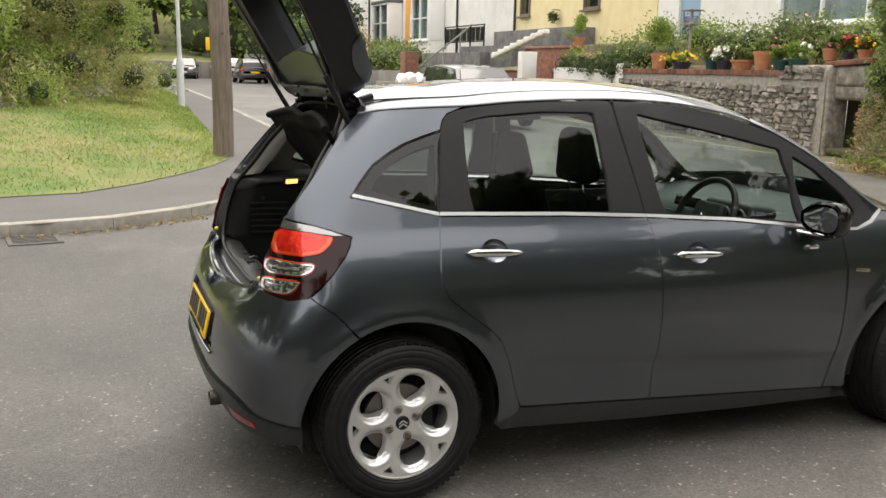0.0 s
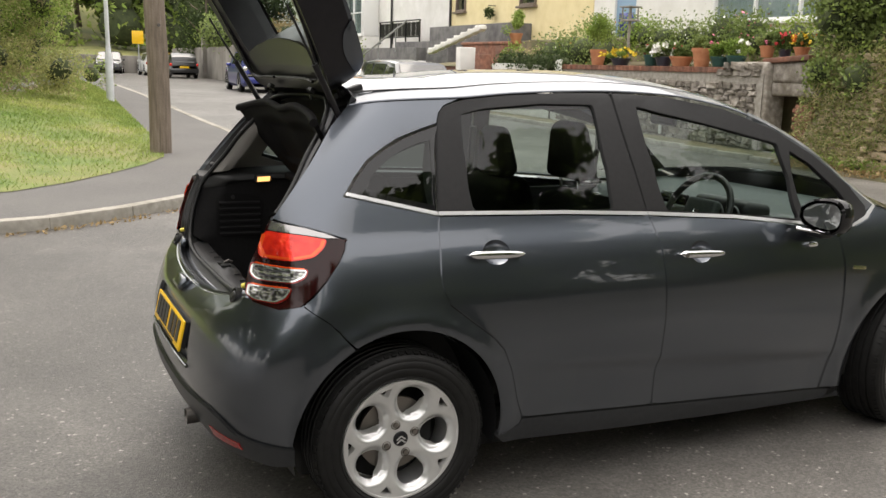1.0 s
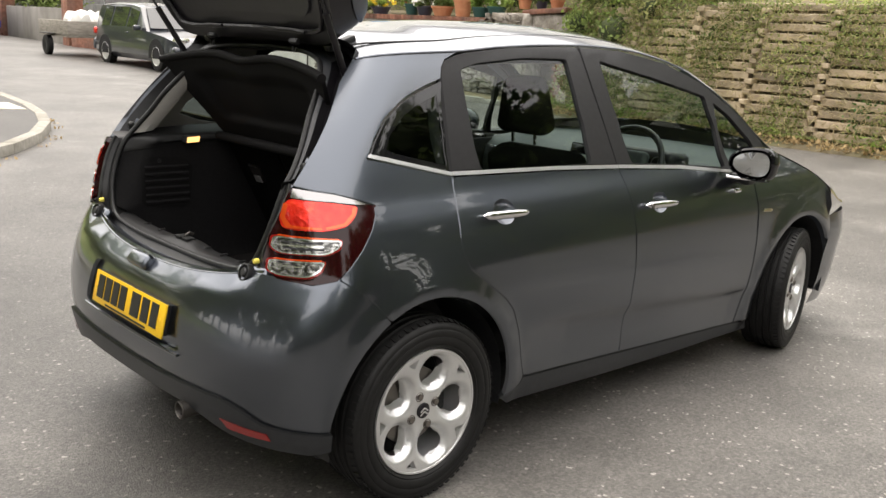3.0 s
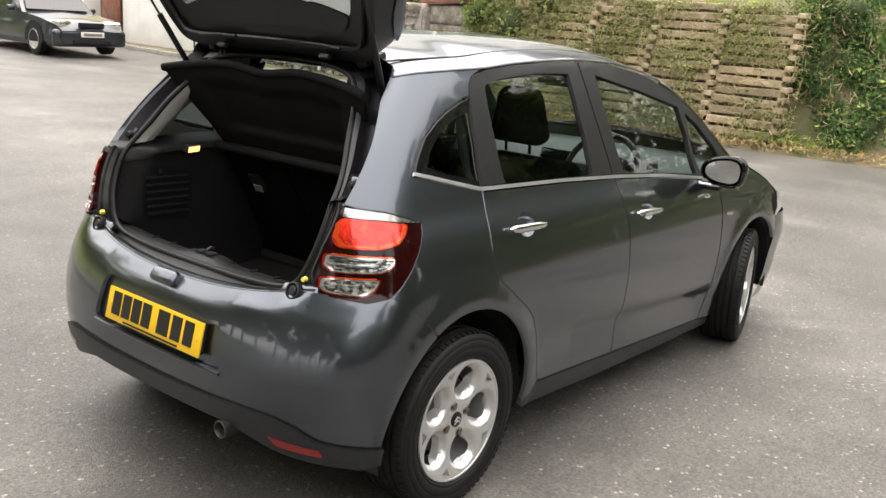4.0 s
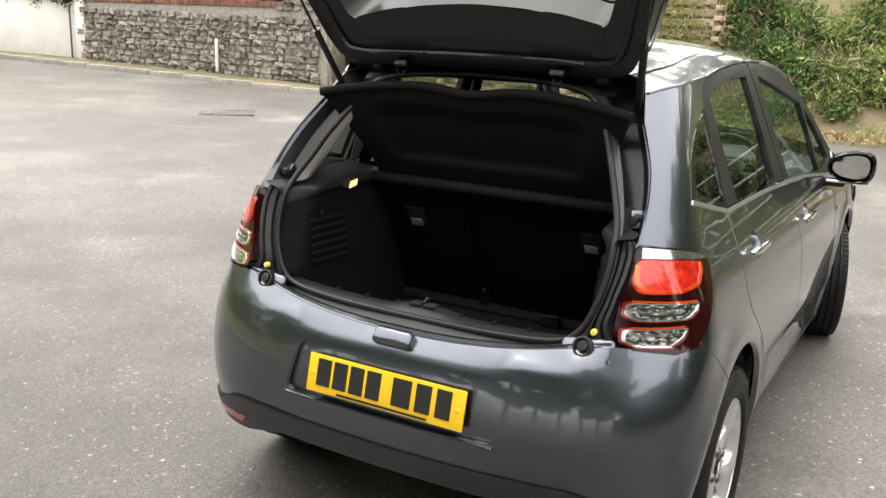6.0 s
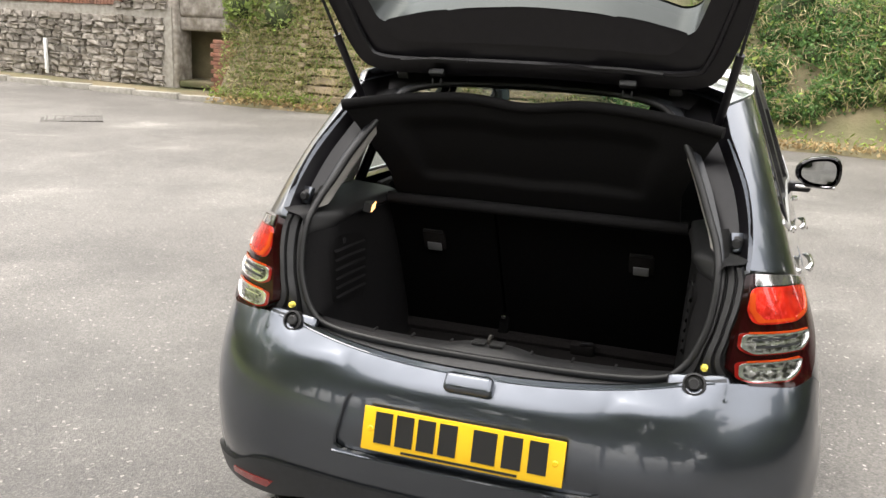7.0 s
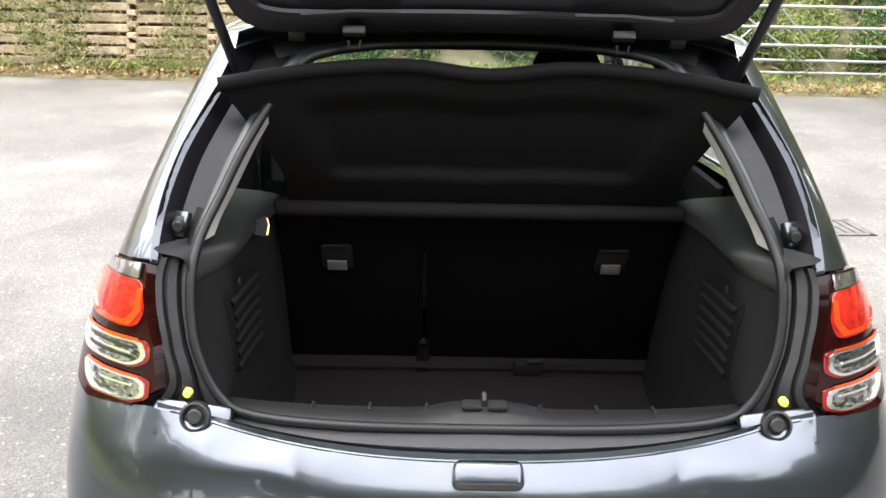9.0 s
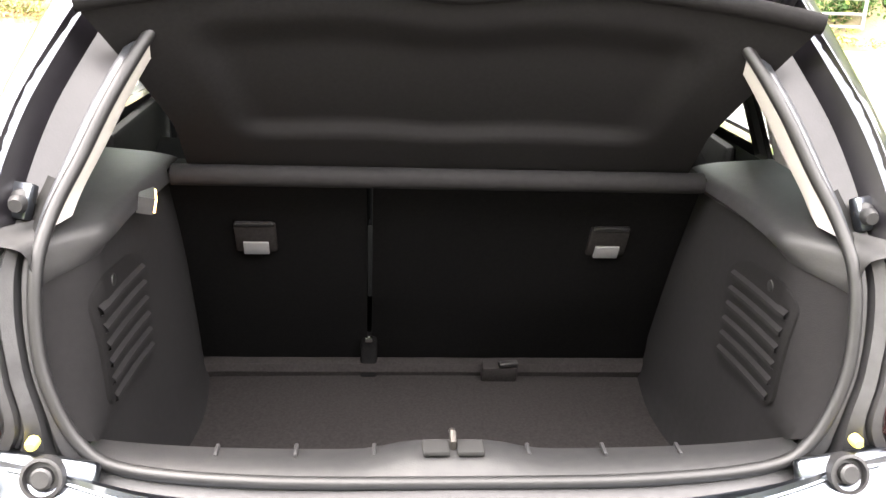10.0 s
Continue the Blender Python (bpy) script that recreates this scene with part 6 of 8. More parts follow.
ka, ea = along(kl, 90), along(el, 90)
rows = [[(k[0] + (e[0] - k[0]) * t, k[1] + (e[1] - k[1]) * t, gz(0, k[1] + (e[1] - k[1]) * t) + 0.105) for t in np.linspace(0.0, 1.06, 7)] for k, e in zip(ka, ea)]
v, f = strip(rows)
pavement = tagged(raw("pavement", v, [tuple(reversed(q)) for q in f], PAVE), "dark asphalt footway behind a concrete kerb", "pavement", "", "structure")
kerbing = tagged(new("kerb"), "row of worn concrete kerb stones", "kerb", "", "structure")
km = part("kerb_stone", box_bm((0.906, 0.14, 0.22), (0, 0, 0), 0.012), KERB, kerbing).data
bpy.data.objects.remove([o for o in bpy.data.objects if o.name == "kerb_stone"][0])
seg = [np.array(p) for p in kl]
dist = np.r_[0, np.cumsum([np.linalg.norm(b - a) for a, b in zip(seg, seg[1:])])]
arr = np.array(seg)
for s0 in np.arange(8.0, min(dist[-1], 66), 0.91):
    a, b = ([np.interp(q, dist, arr[:, k]) for k in (0, 1)] for q in (s0, s0 + 0.9))
    ang = math.degrees(math.atan2(b[1] - a[1], b[0] - a[0]))
    o = new("kerb_stone", km)
    o.parent = kerbing
    cx, cy = (a[0] + b[0]) / 2, (a[1] + b[1]) / 2
    o.matrix_world = pose(cx - 0.05 * math.sin(radians(ang)), cy + 0.05 * math.cos(radians(ang)), gz(cx, cy) + 0.005 + 0.0015 * math.sin(s0 * 9), 0.5 * math.sin(s0 * 5), -math.degrees(math.atan2(gz(b[0], b[1]) - gz(a[0], a[1]), 0.9)), ang + 0.3 * math.sin(s0 * 3))
tagged(raw("tactile_paving", [(1.99, 10.70, gz(0, 10.7) + 0.106 + 0.008), (2.02, 10.0, gz(0, 10.0) + 0.106 + 0.008), (2.45, 9.82, gz(0, 9.82) + 0.106 + 0.008), (2.48, 10.62, gz(0, 10.62) + 0.106 + 0.008)] + [(1.99, 10.70, 0.1), (2.02, 10.0, 0.1), (2.45, 9.82, 0.1), (2.48, 10.62, 0.1)], [(0, 1, 2, 3), (0, 4, 5, 1), (1, 5, 6, 2), (2, 6, 7, 3), (3, 7, 4, 0)], TACTILE, None, "", False), "pale paving slab let into the footway", "paving slab", "", "structure")

BANK_BACK = [(-18, 12), (-8, 13.2), (-2.4, 14.9), (-1.2, 17.2), (0.0, 20.5), (0.9, 24), (1.2, 32), (1.0, 46), (0.8, 70)]
ba = along([tuple(p)[:2] for p in curve_through([(a, b, 0) for a, b in BANK_BACK], 5)], 90)


def bank_z(t, y):
    return gz(0, y) + 0.11 + 0.42 * t ** 1.3


rows = []
for e, b in zip(ea, ba):
    row = []
    for t in np.linspace(0, 1, 14):
        x, y = e[0] + (b[0] - e[0]) * t, e[1] + (b[1] - e[1]) * t
        row.append((x, y, bank_z(t, y) + (0.035 * noise.noise(Vector((x * 0.9, y * 0.9, 0))) if t > 0 else 0.004)))
    rows.append(row)
v, f = strip(rows)
lawn = tagged(raw("grass_bank", v, [tuple(reversed(q)) for q in f], GRASS_SOIL), "patchy green and yellow mown grass bank", "grass", "", "structure")
# blades
n = 110000
i = RNG.uniform(0, 58, n)
k = i.astype(int)
fr_ = (i - k)[:, None]
tt = RNG.uniform(0, 1, n)[:, None] ** 0.9
e_ = ea[k] * (1 - fr_) + ea[k + 1] * fr_
b_ = ba[k] * (1 - fr_) + ba[k + 1] * fr_
pp = e_ * (1 - tt) + b_ * tt
zz = np.array([gz(0, y) for y in pp[:, 1]]) + 0.11 + 0.42 * tt[:, 0] ** 1.3
hgt = RNG.uniform(0.02, 0.06, n)
lean = RNG.normal(0, 0.03, (n, 2))
ang = RNG.uniform(0, 6.28, n)
dx = np.stack([np.cos(ang), np.sin(ang)], 1) * 0.008
base = np.c_[pp, zz]
gv = np.stack([base + np.c_[dx, np.zeros(n)], base - np.c_[dx, np.zeros(n)], base + np.c_[lean, hgt]], 1).reshape(-1, 3)
me = bpy.data.meshes.new("grass_blades")
me.vertices.add(3 * n)
me.vertices.foreach_set("co", gv.ravel())
me.loops.add(3 * n)
me.loops.foreach_set("vertex_index", np.arange(3 * n))
me.polygons.add(n)
me.polygons.foreach_set("loop_start", np.arange(n) * 3)
me.materials.append(GRASS)
me.update()
tagged(link("grass_blades", me), "short grass blades over the bank", "grass", "", "stuff")
# dry litter along the kerb and gutter
ck = along(kl, 2000)
lit = []
for p in ck[300:900]:
    if RNG.uniform() < 0.16 + 0.8 * math.exp(-((p[0] + 0.5) / 0.9) ** 2):
        for _ in range(3):
            lit.append((p[0] + RNG.normal(0, 0.05) + 0.06, p[1] - abs(RNG.normal(0, 0.07)) - 0.03, gz(0, p[1]) + 0.008 + RNG.uniform(0, 0.015)))
tagged(leaf_mesh("gutter_leaves", np.array(lit), 0.045, LEAF_DRY, up=3.0), "dry leaf litter along the gutter", "leaves", "", "stuff")

# utility pole, lamp post
pole = thing("utility_pole", "weathered round timber utility pole beside the footway", "pole")
px, py = 1.02, 10.5
vv, ff = tube([(px + 0.02 * math.sin(k) - 0.012 * k, py, gz(0, py) + 0.06 + 0.75 * k) for k in range(12)], [0.158 - 0.0035 * k for k in range(12)], 20)
raw("pole_shaft", vv, ff, WOODPOLE, pole)
vv, ff = lathe([(0.0, -0.02), (0.022, -0.018), (0.025, 0.0)], 12)
raw("pole_bolt", [(a + px, b + py - 0.16, c + 2.02) for a, b, c in vv], ff, IRON, pole)
cs, rs = [(px + 0.22, py - 0.1, 0.24), (px - 0.2, py, 0.24)], [0.08, 0.1]
post = thing("street_lamp", "slender pale grey steel street lamp post", "street lamp")
lx, ly = 1.55, 21.6
vv, ff = tube([(lx, ly, 0.35), (lx, ly, 1.62), (lx - 0.005, ly, 1.70), (lx - 0.01, ly, 1.9), (lx - 0.05, ly, 6.0)], [0.095, 0.095, 0.07, 0.055, 0.045], 16)
raw("lamp_shaft", vv, ff, PALE, post)
vv, ff = tube(curve_through([(lx - 0.05, ly, 6.0), (lx + 0.1, ly, 6.7), (lx + 0.8, ly, 6.9)], 6), 0.04, 10)
raw("lamp_arm", vv, ff, PALE, post)
part("lamp_head", box_bm((0.55, 0.22, 0.12), (lx + 1.0, ly, 6.9), 0.04), PALE, post)

# hedge bushes above the bank
hed = along([(-13, 13.2), (-7, 14.0), (-3.2, 15.6), (-1.9, 17.5), (-1.1, 20.2), (-0.7, 22.6), (-0.2, 25.0)], 14)
for j, (hx, hy) in enumerate(hed):
    rng = np.random.default_rng(100 + j)
    n = 26
    cs = [(hx + rng.normal(0, 0.9) - 0.5, hy + rng.normal(0, 0.8) + 0.7, gz(0, hy) + 0.45 + rng.uniform(0.1, 3.7 + 0.8 * math.sin(j * 1.7))) for _ in range(n)]
    rs = [rng.uniform(0.35, 0.75) for _ in range(n)]
    near = 850 if j < 11 else 700
    bush("roadside_bush", ("tall loose green bush growing on the grass bank", "pale green willowy bush growing on the grass bank")[j % 2], cs, rs, near, 0.066, (LEAF_WILLOW, LEAF_FRESH, LEAF_WILLOW)[j % 3], "bush", 0.45, "bushes on the bank", [("dry_twig_tangle", TWIG, 25, 0.16)])
# dry grasses at the foot of the hedge
dg = []
for hx, hy in along([(-13, 12.6), (-7, 13.2), (-2.9, 14.6), (-1.6, 16.6), (-0.7, 19.4), (0.4, 22.5)], 160):
    for _ in range(14):
        dg.append((hx + RNG.normal(0, 0.35), hy + RNG.normal(0, 0.35), gz(0, hy) + 0.45 + RNG.uniform(0.0, 0.7) ** 1.4))
tagged(leaf_mesh("green_bank_grass", np.array(dg) + (0.05, -0.1, -0.05), 0.2, LEAF_FRESH, ratio=0.14, up=-0.5), "tall green grass at the hedge foot", "grass", "", "stuff")
tagged(leaf_mesh("dry_bank_grass", np.array(dg), 0.22, TWIG, ratio=0.10, up=-0.5), "dry tangled grass at the hedge foot", "grass", "", "stuff")

# ---- far end of the road ----
bar = thing("retaining_wall", "low pale concrete wall along the bend of the road", "wall", "", "structure")
bl_ = [(-6, 66), (2, 64), (8, 65), (14, 69), (20, 76)]
for (ax, ay), (bx_, by) in zip(bl_, bl_[1:]):
    L = math.dist((ax, ay), (bx_, by))
    part("wall_panel", box_bm((L, 0.3, 1.3), ((ax + bx_) / 2, (ay + by) / 2, gz(0, ay) + 0.55), 0.03, (0, 0, math.degrees(math.atan2(by - ay, bx_ - ax)))), GREYWALL, bar)
rows = [[(x, 66 + 40 * t + 0.02 * x * x, gz(0, 66) + 0.9 + 2.6 * t ** 0.8 + 12 * max(0, t - 0.35) ** 1.2 + 0.5 * noise.noise(Vector((x * 0.1, t * 4, 0)))) for x in np.linspace(-60, 70, 40)] for t in np.linspace(0, 1.6, 20)]
v, f = strip(rows)
tagged(raw("hillside", v, f, varied("hillside_grass", [(0.3, (0.12, 0.14, 0.045)), (0.7, (0.24, 0.23, 0.08))], 0.6, 0.95, 0.5, 6)), "yellowish grass hillside behind the bend", "hillside", "", "structure")
for j in range(26):
    rng = np.random.default_rng(500 + j)
    tx = -34 + 3.3 * j + rng.normal(0, 1.2)
    ty = 75 + rng.uniform(-1, 10)
    # paler leaf colours here paint in the haze over the distance
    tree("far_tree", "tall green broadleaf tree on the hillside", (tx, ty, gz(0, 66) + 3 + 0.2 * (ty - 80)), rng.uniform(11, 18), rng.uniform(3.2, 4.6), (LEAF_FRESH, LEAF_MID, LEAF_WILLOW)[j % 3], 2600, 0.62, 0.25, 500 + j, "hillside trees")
wood = tagged(new("far_woodland"), "dense green woodland covering the far hillside", "woodland", "", "stuff")
rng = np.random.default_rng(77)
wc = [(x + rng.normal(0, 1.2), 74 + 0.02 * x * x + 3.4 * r + rng.normal(0, 1.0), 3.6 + 2.6 * r + rng.normal(0, 0.7)) for r in range(6) for x in np.linspace(-40, 42, 30)]
wr = [rng.uniform(1.5, 2.5) for _ in wc]
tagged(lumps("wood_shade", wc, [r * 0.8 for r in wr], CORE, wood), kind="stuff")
leaf_mesh("wood_leaves", clumps(wc, wr, 170, rng, shell=0.7), 0.5, LEAF_FRESH, wood)["kind"] = "stuff"
for j, (tx, ty, h, sp) in enumerate(((-7, 27, 9, 2.6), (-10, 21, 10, 3.0), (-4.5, 33, 9, 2.6), (-1.5, 40, 10, 2.8), (0.5, 52, 11, 3.0), (-15, 18, 11, 3.2), (-2.5, 24.5, 7.5, 2.0), (-6.2, 18.5, 7.5, 2.2))):
    tree("bank_tree", "slim green tree standing behind the hedge", (tx, ty, gz(0, ty) + 0.6), h, sp, (LEAF_MID, LEAF_FRESH)[j % 2], 6500, 0.22, 0.12, 700 + j, "trees behind the hedge")
for j, (tx, ty, h, sp) in enumerate(((11.3, 56, 6.5, 2.6), (12.5, 47, 5.0, 2.0))):
    tree("garden_tree", "dense dark green tree above a garden wall", (tx, ty, gz(0, ty) + 0.4), h, sp, LEAF_DARK, 5200, 0.2, 0.14, 760 + j, "garden trees")
# trees and hedge on the near side of the road, behind the viewpoint
# out of view; heights chosen to darken what the car's sides and glass reflect
for j in range(24):
    rng = np.random.default_rng(900 + j)
    tx, ty = -21 + 1.95 * j + rng.normal(0, 0.4), -13.5 + rng.normal(0, 0.6)
    tall = tx > 2.5
    tree("opposite_tree", "broadleaf tree on the other side of the road", (tx, ty, 0), rng.uniform(9.2, 10.8) if tx > 6 else rng.uniform(7.5, 9.5) if tall else rng.uniform(5.6, 6.4), rng.uniform(2.3, 2.9) if tall else 2.2, (LEAF_MID, LEAF_DARK)[j % 2], 4600, 0.3, 0.16, 900 + j, "trees on the other side")
# unseen tall row, added to darken the bumper's reflection
for j in range(14):
    rng = np.random.default_rng(950 + j)
    tree("opposite_tree", "broadleaf tree on the other side of the road", (-15 + rng.normal(0, 0.5), -9 + 2.0 * j, 0), rng.uniform(10.5, 12.5), rng.uniform(2.7, 3.1), LEAF_MID, 6500, 0.3, 0.16, 950 + j, "trees on the other side")
# unseen hedge, added and raised to close gaps reflected below the crowns
hx = np.linspace(-22, 24, 26)
lumps("low_hedge_heart", [(x, -11.5 + 0.3 * math.sin(x), 0.95) for x in hx], [1.5] * 26, DEEP_SHADE, bush("boundary_hedge", "unseen green hedge behind the viewpoint, added for reflections", [(x, -11.3 + 0.3 * math.sin(x), 1.25) for x in hx], [1.35] * 26, 320, 0.16, LEAF_DARK, "hedge"))


# ---- stone wall with its brick coping ----
WX = 11.8
wall = thing("stone_wall", "old grey rubble stone wall with lime mortar", "wall", "", "structure")
part("mortar_core", box_bm((0.34, 6.9, 1.62), (WX + 0.19, 13.0, 0.78), 0.0), MORTAR, wall)
cop = thing("brick_coping", "dark red brick-on-edge coping along the stone wall", "coping", "", "structure")
upc = thing("raised_wall_end", "higher stepped stone end of the garden wall", "wall", "", "structure")
part("core", box_bm((0.50, 1.15, 1.82), (WX + 0.30, 10.05, 0.90), 0.05, (0, 0, 0), 3), STONE, upc)

# alcove and brick pier at the wall's end
alc = thing("wall_alcove", "shadowed recess at the end of the stone wall", "alcove", "", "structure")
part("alcove_back", box_bm((0.2, 1.5, 1.9), (12.75, 9.05, 0.95), 0.01), EARTH, alc)
part("alcove_lintel", box_bm((0.75, 1.05, 0.26), (12.35, 9.0, 1.32), 0.06, (0, 0, 0), 3), STONE, alc)
part("alcove_slab", box_bm((1.0, 1.2, 0.12), (12.4, 9.0, 0.24), 0.04), EARTH, alc)
part("alcove_top_stones", box_bm((0.7, 1.0, 0.40), (12.3, 9.0, 1.62), 0.08, (0, 0, 0), 3), STONE, alc)
part("slanted_slab", box_bm((0.5, 1.1, 0.10), (12.15, 9.15, 1.86), 0.02, (-4, 0, 0)), BRICK, alc)
pier = thing("brick_pier", "short worn red brick pier beside the recess", "pier", "", "structure")
part("pier_core", box_bm((0.40, 0.40, 0.95), (12.0, 8.45, 0.55), 0.0), MORTAR, pier)

# pavement and kerb on this side
rows = [[(x, y, gz(x, y) + 0.09 + 0.0 * t) for t, x in ((0, 11.05), (1, 11.95))] for y in np.linspace(7.9, 24, 40)]
v, f = strip(rows)
tagged(raw("footway", v, [tuple(reversed(q)) for q in f], EARTH), "narrow earthy footway below the stone wall", "pavement", "", "structure")
kerb2 = tagged(new("far_kerb"), "low worn kerb along the stone wall", "kerb", "", "structure")
for k in range(17):
    y = 8.4 + 0.93 * k
    o = new("kerb_stone", km)
    o.parent = kerb2
    o.matrix_world = pose(11.03 - 0.02 * math.sin(k), y, gz(0, y) - 0.015, 0, 0, 90 + 0.8 * math.sin(k * 3))

# white wall and posts beyond
ww = thing("white_rendered_wall", "white painted garden wall with green stained foot", "wall", "", "structure")
part("wall_slab", box_bm((0.25, 3.4, 1.45), (11.95, 18.15, 0.98), 0.02, (0, 0, 4)), RENDER, ww)
part("wall_end_pier", box_bm((0.32, 0.30, 1.55), (11.93, 16.50, 1.05), 0.02), RENDER, ww)
part("gate_pier", box_bm((0.35, 0.35, 1.7), (11.6, 20.2, 1.1), 0.02), BRICK, ww)
part("gate_pier", box_bm((0.5, 0.30, 1.9), (11.5, 21.1, 1.2), 0.02), RENDER, ww)
part("downpipe", box_bm((0.03, 0.04, 1.2), (11.80, 16.85, 0.9), 0.005), IRON, ww)
wp = thing("white_post", "thin white marker post against the stone wall", "post")
part("post_shaft", box_bm((0.05, 0.06, 0.66), (11.72, 12.3, 0.60), 0.01), UPVC, wp)
iv = [(11.9, 16.4 + 0.32 * k, 1.75 + 0.10 * math.sin(k * 2.2)) for k in range(11)]
bush("trailing_ivy", "dark ivy trailing over the white garden wall", iv, [0.26] * 11, 260, 0.07, LEAF_DARK, "ivy", 0.6)

# ---- garden behind the wall ----
rows = [[(x, y, 1.60 + 0.10 * (x - 12.0) + 0.05 * noise.noise(Vector((x, y, 3))) + (0.6 if x > 14.4 else 0)) for x in (12.0, 12.6, 13.4, 14.3, 14.41, 15.5)] for y in np.linspace(9.3, 26, 30)]
v, f = strip(rows)
tagged(raw("garden_bed", v, [tuple(reversed(q)) for q in f], EARTH), "raised planted garden bed behind the wall", "garden", "", "structure")


def pot(at, r, h, mat, label, plant=None, flowers=(), grow=0.3):
    t = thing("flower_pot", label, "flower pot", "pots on the wall")
    x, y, z = at
    vv, ff = lathe([(0.0, 0.0), (r * 0.68, 0.0), (r * 0.92, h * 0.80), (r, h * 0.80), (r * 1.02, h), (r * 0.90, h), (r * 0.86, h * 0.85), (0.0, h * 0.84)], 24, "z")
    raw("pot_body", [(a + x, b + y, c + z) for a, b, c in vv], ff, mat, t)
    if plant:
        cs = [(x + RNG.normal(0, r * 0.55), y + RNG.normal(0, r * 0.6), z + h + 1.35 * grow * RNG.uniform(0.1, 1.0)) for _ in range(14)]
        leaf_mesh("plant_leaves", clumps(cs, [grow * 0.40] * 14, 110, shell=0.2), 0.06, plant, t)
    for col, cnt in flowers:
        ps = np.array([(x + RNG.normal(0, r * 0.75), y + RNG.normal(0, r * 0.8), z + h + 1.45 * grow * RNG.uniform(0.2, 1.0)) for _ in range(cnt)])
        tagged(leaf_mesh("flower_spray", np.repeat(ps, 5, 0) + RNG.normal(0, 0.018, (cnt * 5, 3)), 0.075, FLOWER[col], t, ratio=0.8), kind="stuff")
    return t


C = 1.705
pot((11.95, 15.05, C), 0.20, 0.36, TERRA, "tall terracotta pot with a feathery green shrub", LEAF_FRESH, (), 0.55)
pot((11.95, 14.15, C), 0.24, 0.16, DARKPOT, "low trough of small yellow flowers", LEAF_FRESH, [("yellow", 26)], 0.14)
pot((11.95, 13.05, C), 0.17, 0.24, GREENPOT, "green pot with red flowers", LEAF_MID, [("red", 12)], 0.16)
pot((11.95, 12.62, C), 0.20, 0.20, DARKPOT, "dark pot overflowing with white flowers", LEAF_MID, [("white", 60)], 0.2)
pot((11.95, 12.05, C), 0.25, 0.20, TERRA, "wide terracotta bowl with green leaves", LEAF_MID, [("red", 6)], 0.18)
pot((11.95, 11.42, C), 0.21, 0.37, TERRA, "large terracotta pot with trailing leaves", LEAF_MID, (), 0.15)
pot((11.95, 10.88, C), 0.20, 0.20, GREENPOT, "dark green planter with bright leaves", LEAF_FRESH, [("pink", 8)], 0.2)
pot((11.95, 10.44, C), 0.20, 0.22, GREENPOT, "dark green planter with bright leaves", LEAF_FRESH, [("white", 5)], 0.2)
pot((12.25, 9.95, 1.90), 0.15, 0.22, TERRA, "terracotta pot on the raised wall end", LEAF_MID, [("pink", 8)], 0.16)
pot((12.30, 9.55, 1.90), 0.13, 0.16, DARKPOT, "small dark pot of red flowers", LEAF_MID, [("red", 14)], 0.2)
pot((12.30, 9.15, 1.92), 0.15, 0.17, TERRA, "terracotta pot of yellow and orange flowers", LEAF_MID, [("yellow", 12), ("orange", 12)], 0.16)
pot((12.9, 20.6, 2.30), 0.2, 0.3, TERRA, "terracotta pot with a small bush", LEAF_FRESH, (), 0.4)
for label, cs, r, mat, ex in (
    ("rose bush covered in white blooms", [(13.1, 12.6, 2.2), (13.1, 13.2, 2.35), (13.0, 13.9, 2.3), (13.2, 12.2, 2.5)], 0.42, LEAF_MID, [("white_blossom", FLOWER["white"], 40, 0.07)]),
    ("hydrangea bush with pink flower heads", [(12.9, 11.0, 2.45), (13.0, 11.5, 2.35), (12.8, 10.7, 2.2)], 0.36, LEAF_MID, [("pink_blossom", FLOWER["pink"], 22, 0.07)]),
    ("mixed green garden shrub with pale flowers", [(12.7, 15.9, 2.0), (12.6, 16.6, 2.05), (12.8, 17.3, 2.1), (12.6, 18.0, 2.0), (13.2, 16.8, 2.45)], 0.55, LEAF_MID, [("pale_blossom", FLOWER["white"], 14, 0.05), ("pink_blossom", FLOWER["orange"], 8, 0.05)]),
    ("grey-green lavender clump along the garden wall", [(12.4, 18.6, 1.65), (12.4, 19.1, 1.65)], 0.42, TWIG, [("lilac_blossom", FLOWER["lilac"], 60, 0.05)]),
    ("leafy garden shrub behind the pots", [(13.2, 14.8, 2.4), (13.3, 15.4, 2.5), (13.2, 10.2, 2.3)], 0.45, LEAF_FRESH, []),
    ("small green shrub beside the steps", [(12.5, 20.0, 1.9), (12.3, 19.6, 1.6)], 0.35, LEAF_FRESH, [("white_blossom", FLOWER["white"], 20, 0.05)]),
):
    bush("garden_shrub", label, cs, [r * 1.2] * len(cs), 700, 0.075, mat, "shrub", 0.6, "garden shrubs", ex)
bt_ = thing("bird_table", "small wooden bird table on a pole", "bird table")
part("table_post", box_bm((0.05, 0.05, 1.05), (12.1, 14.1, 2.2), 0.006), PLANK, bt_)
part("table_tray", box_bm((0.30, 0.34, 0.04), (12.1, 14.1, 2.72), 0.006), PLANK, bt_)
part("table_roof", box_bm((0.34, 0.38, 0.03), (12.1, 14.1, 3.02), 0.006), PLANK, bt_)
for dx_, dy_ in ((-0.12, -0.13), (0.12, -0.13), (-0.12, 0.13), (0.12, 0.13)):
    part("roof_post", box_bm((0.025, 0.025, 0.30), (12.1 + dx_, 14.1 + dy_, 2.87)), PLANK, bt_)
for sg_ in (-1, 1):
    v, f = tube([(12.1, 14.1, 1.98), (12.1, 14.1 + sg_ * 0.13, 1.74)], 0.015, 6)
    raw("foot_brace", v, f, PLANK, bt_)

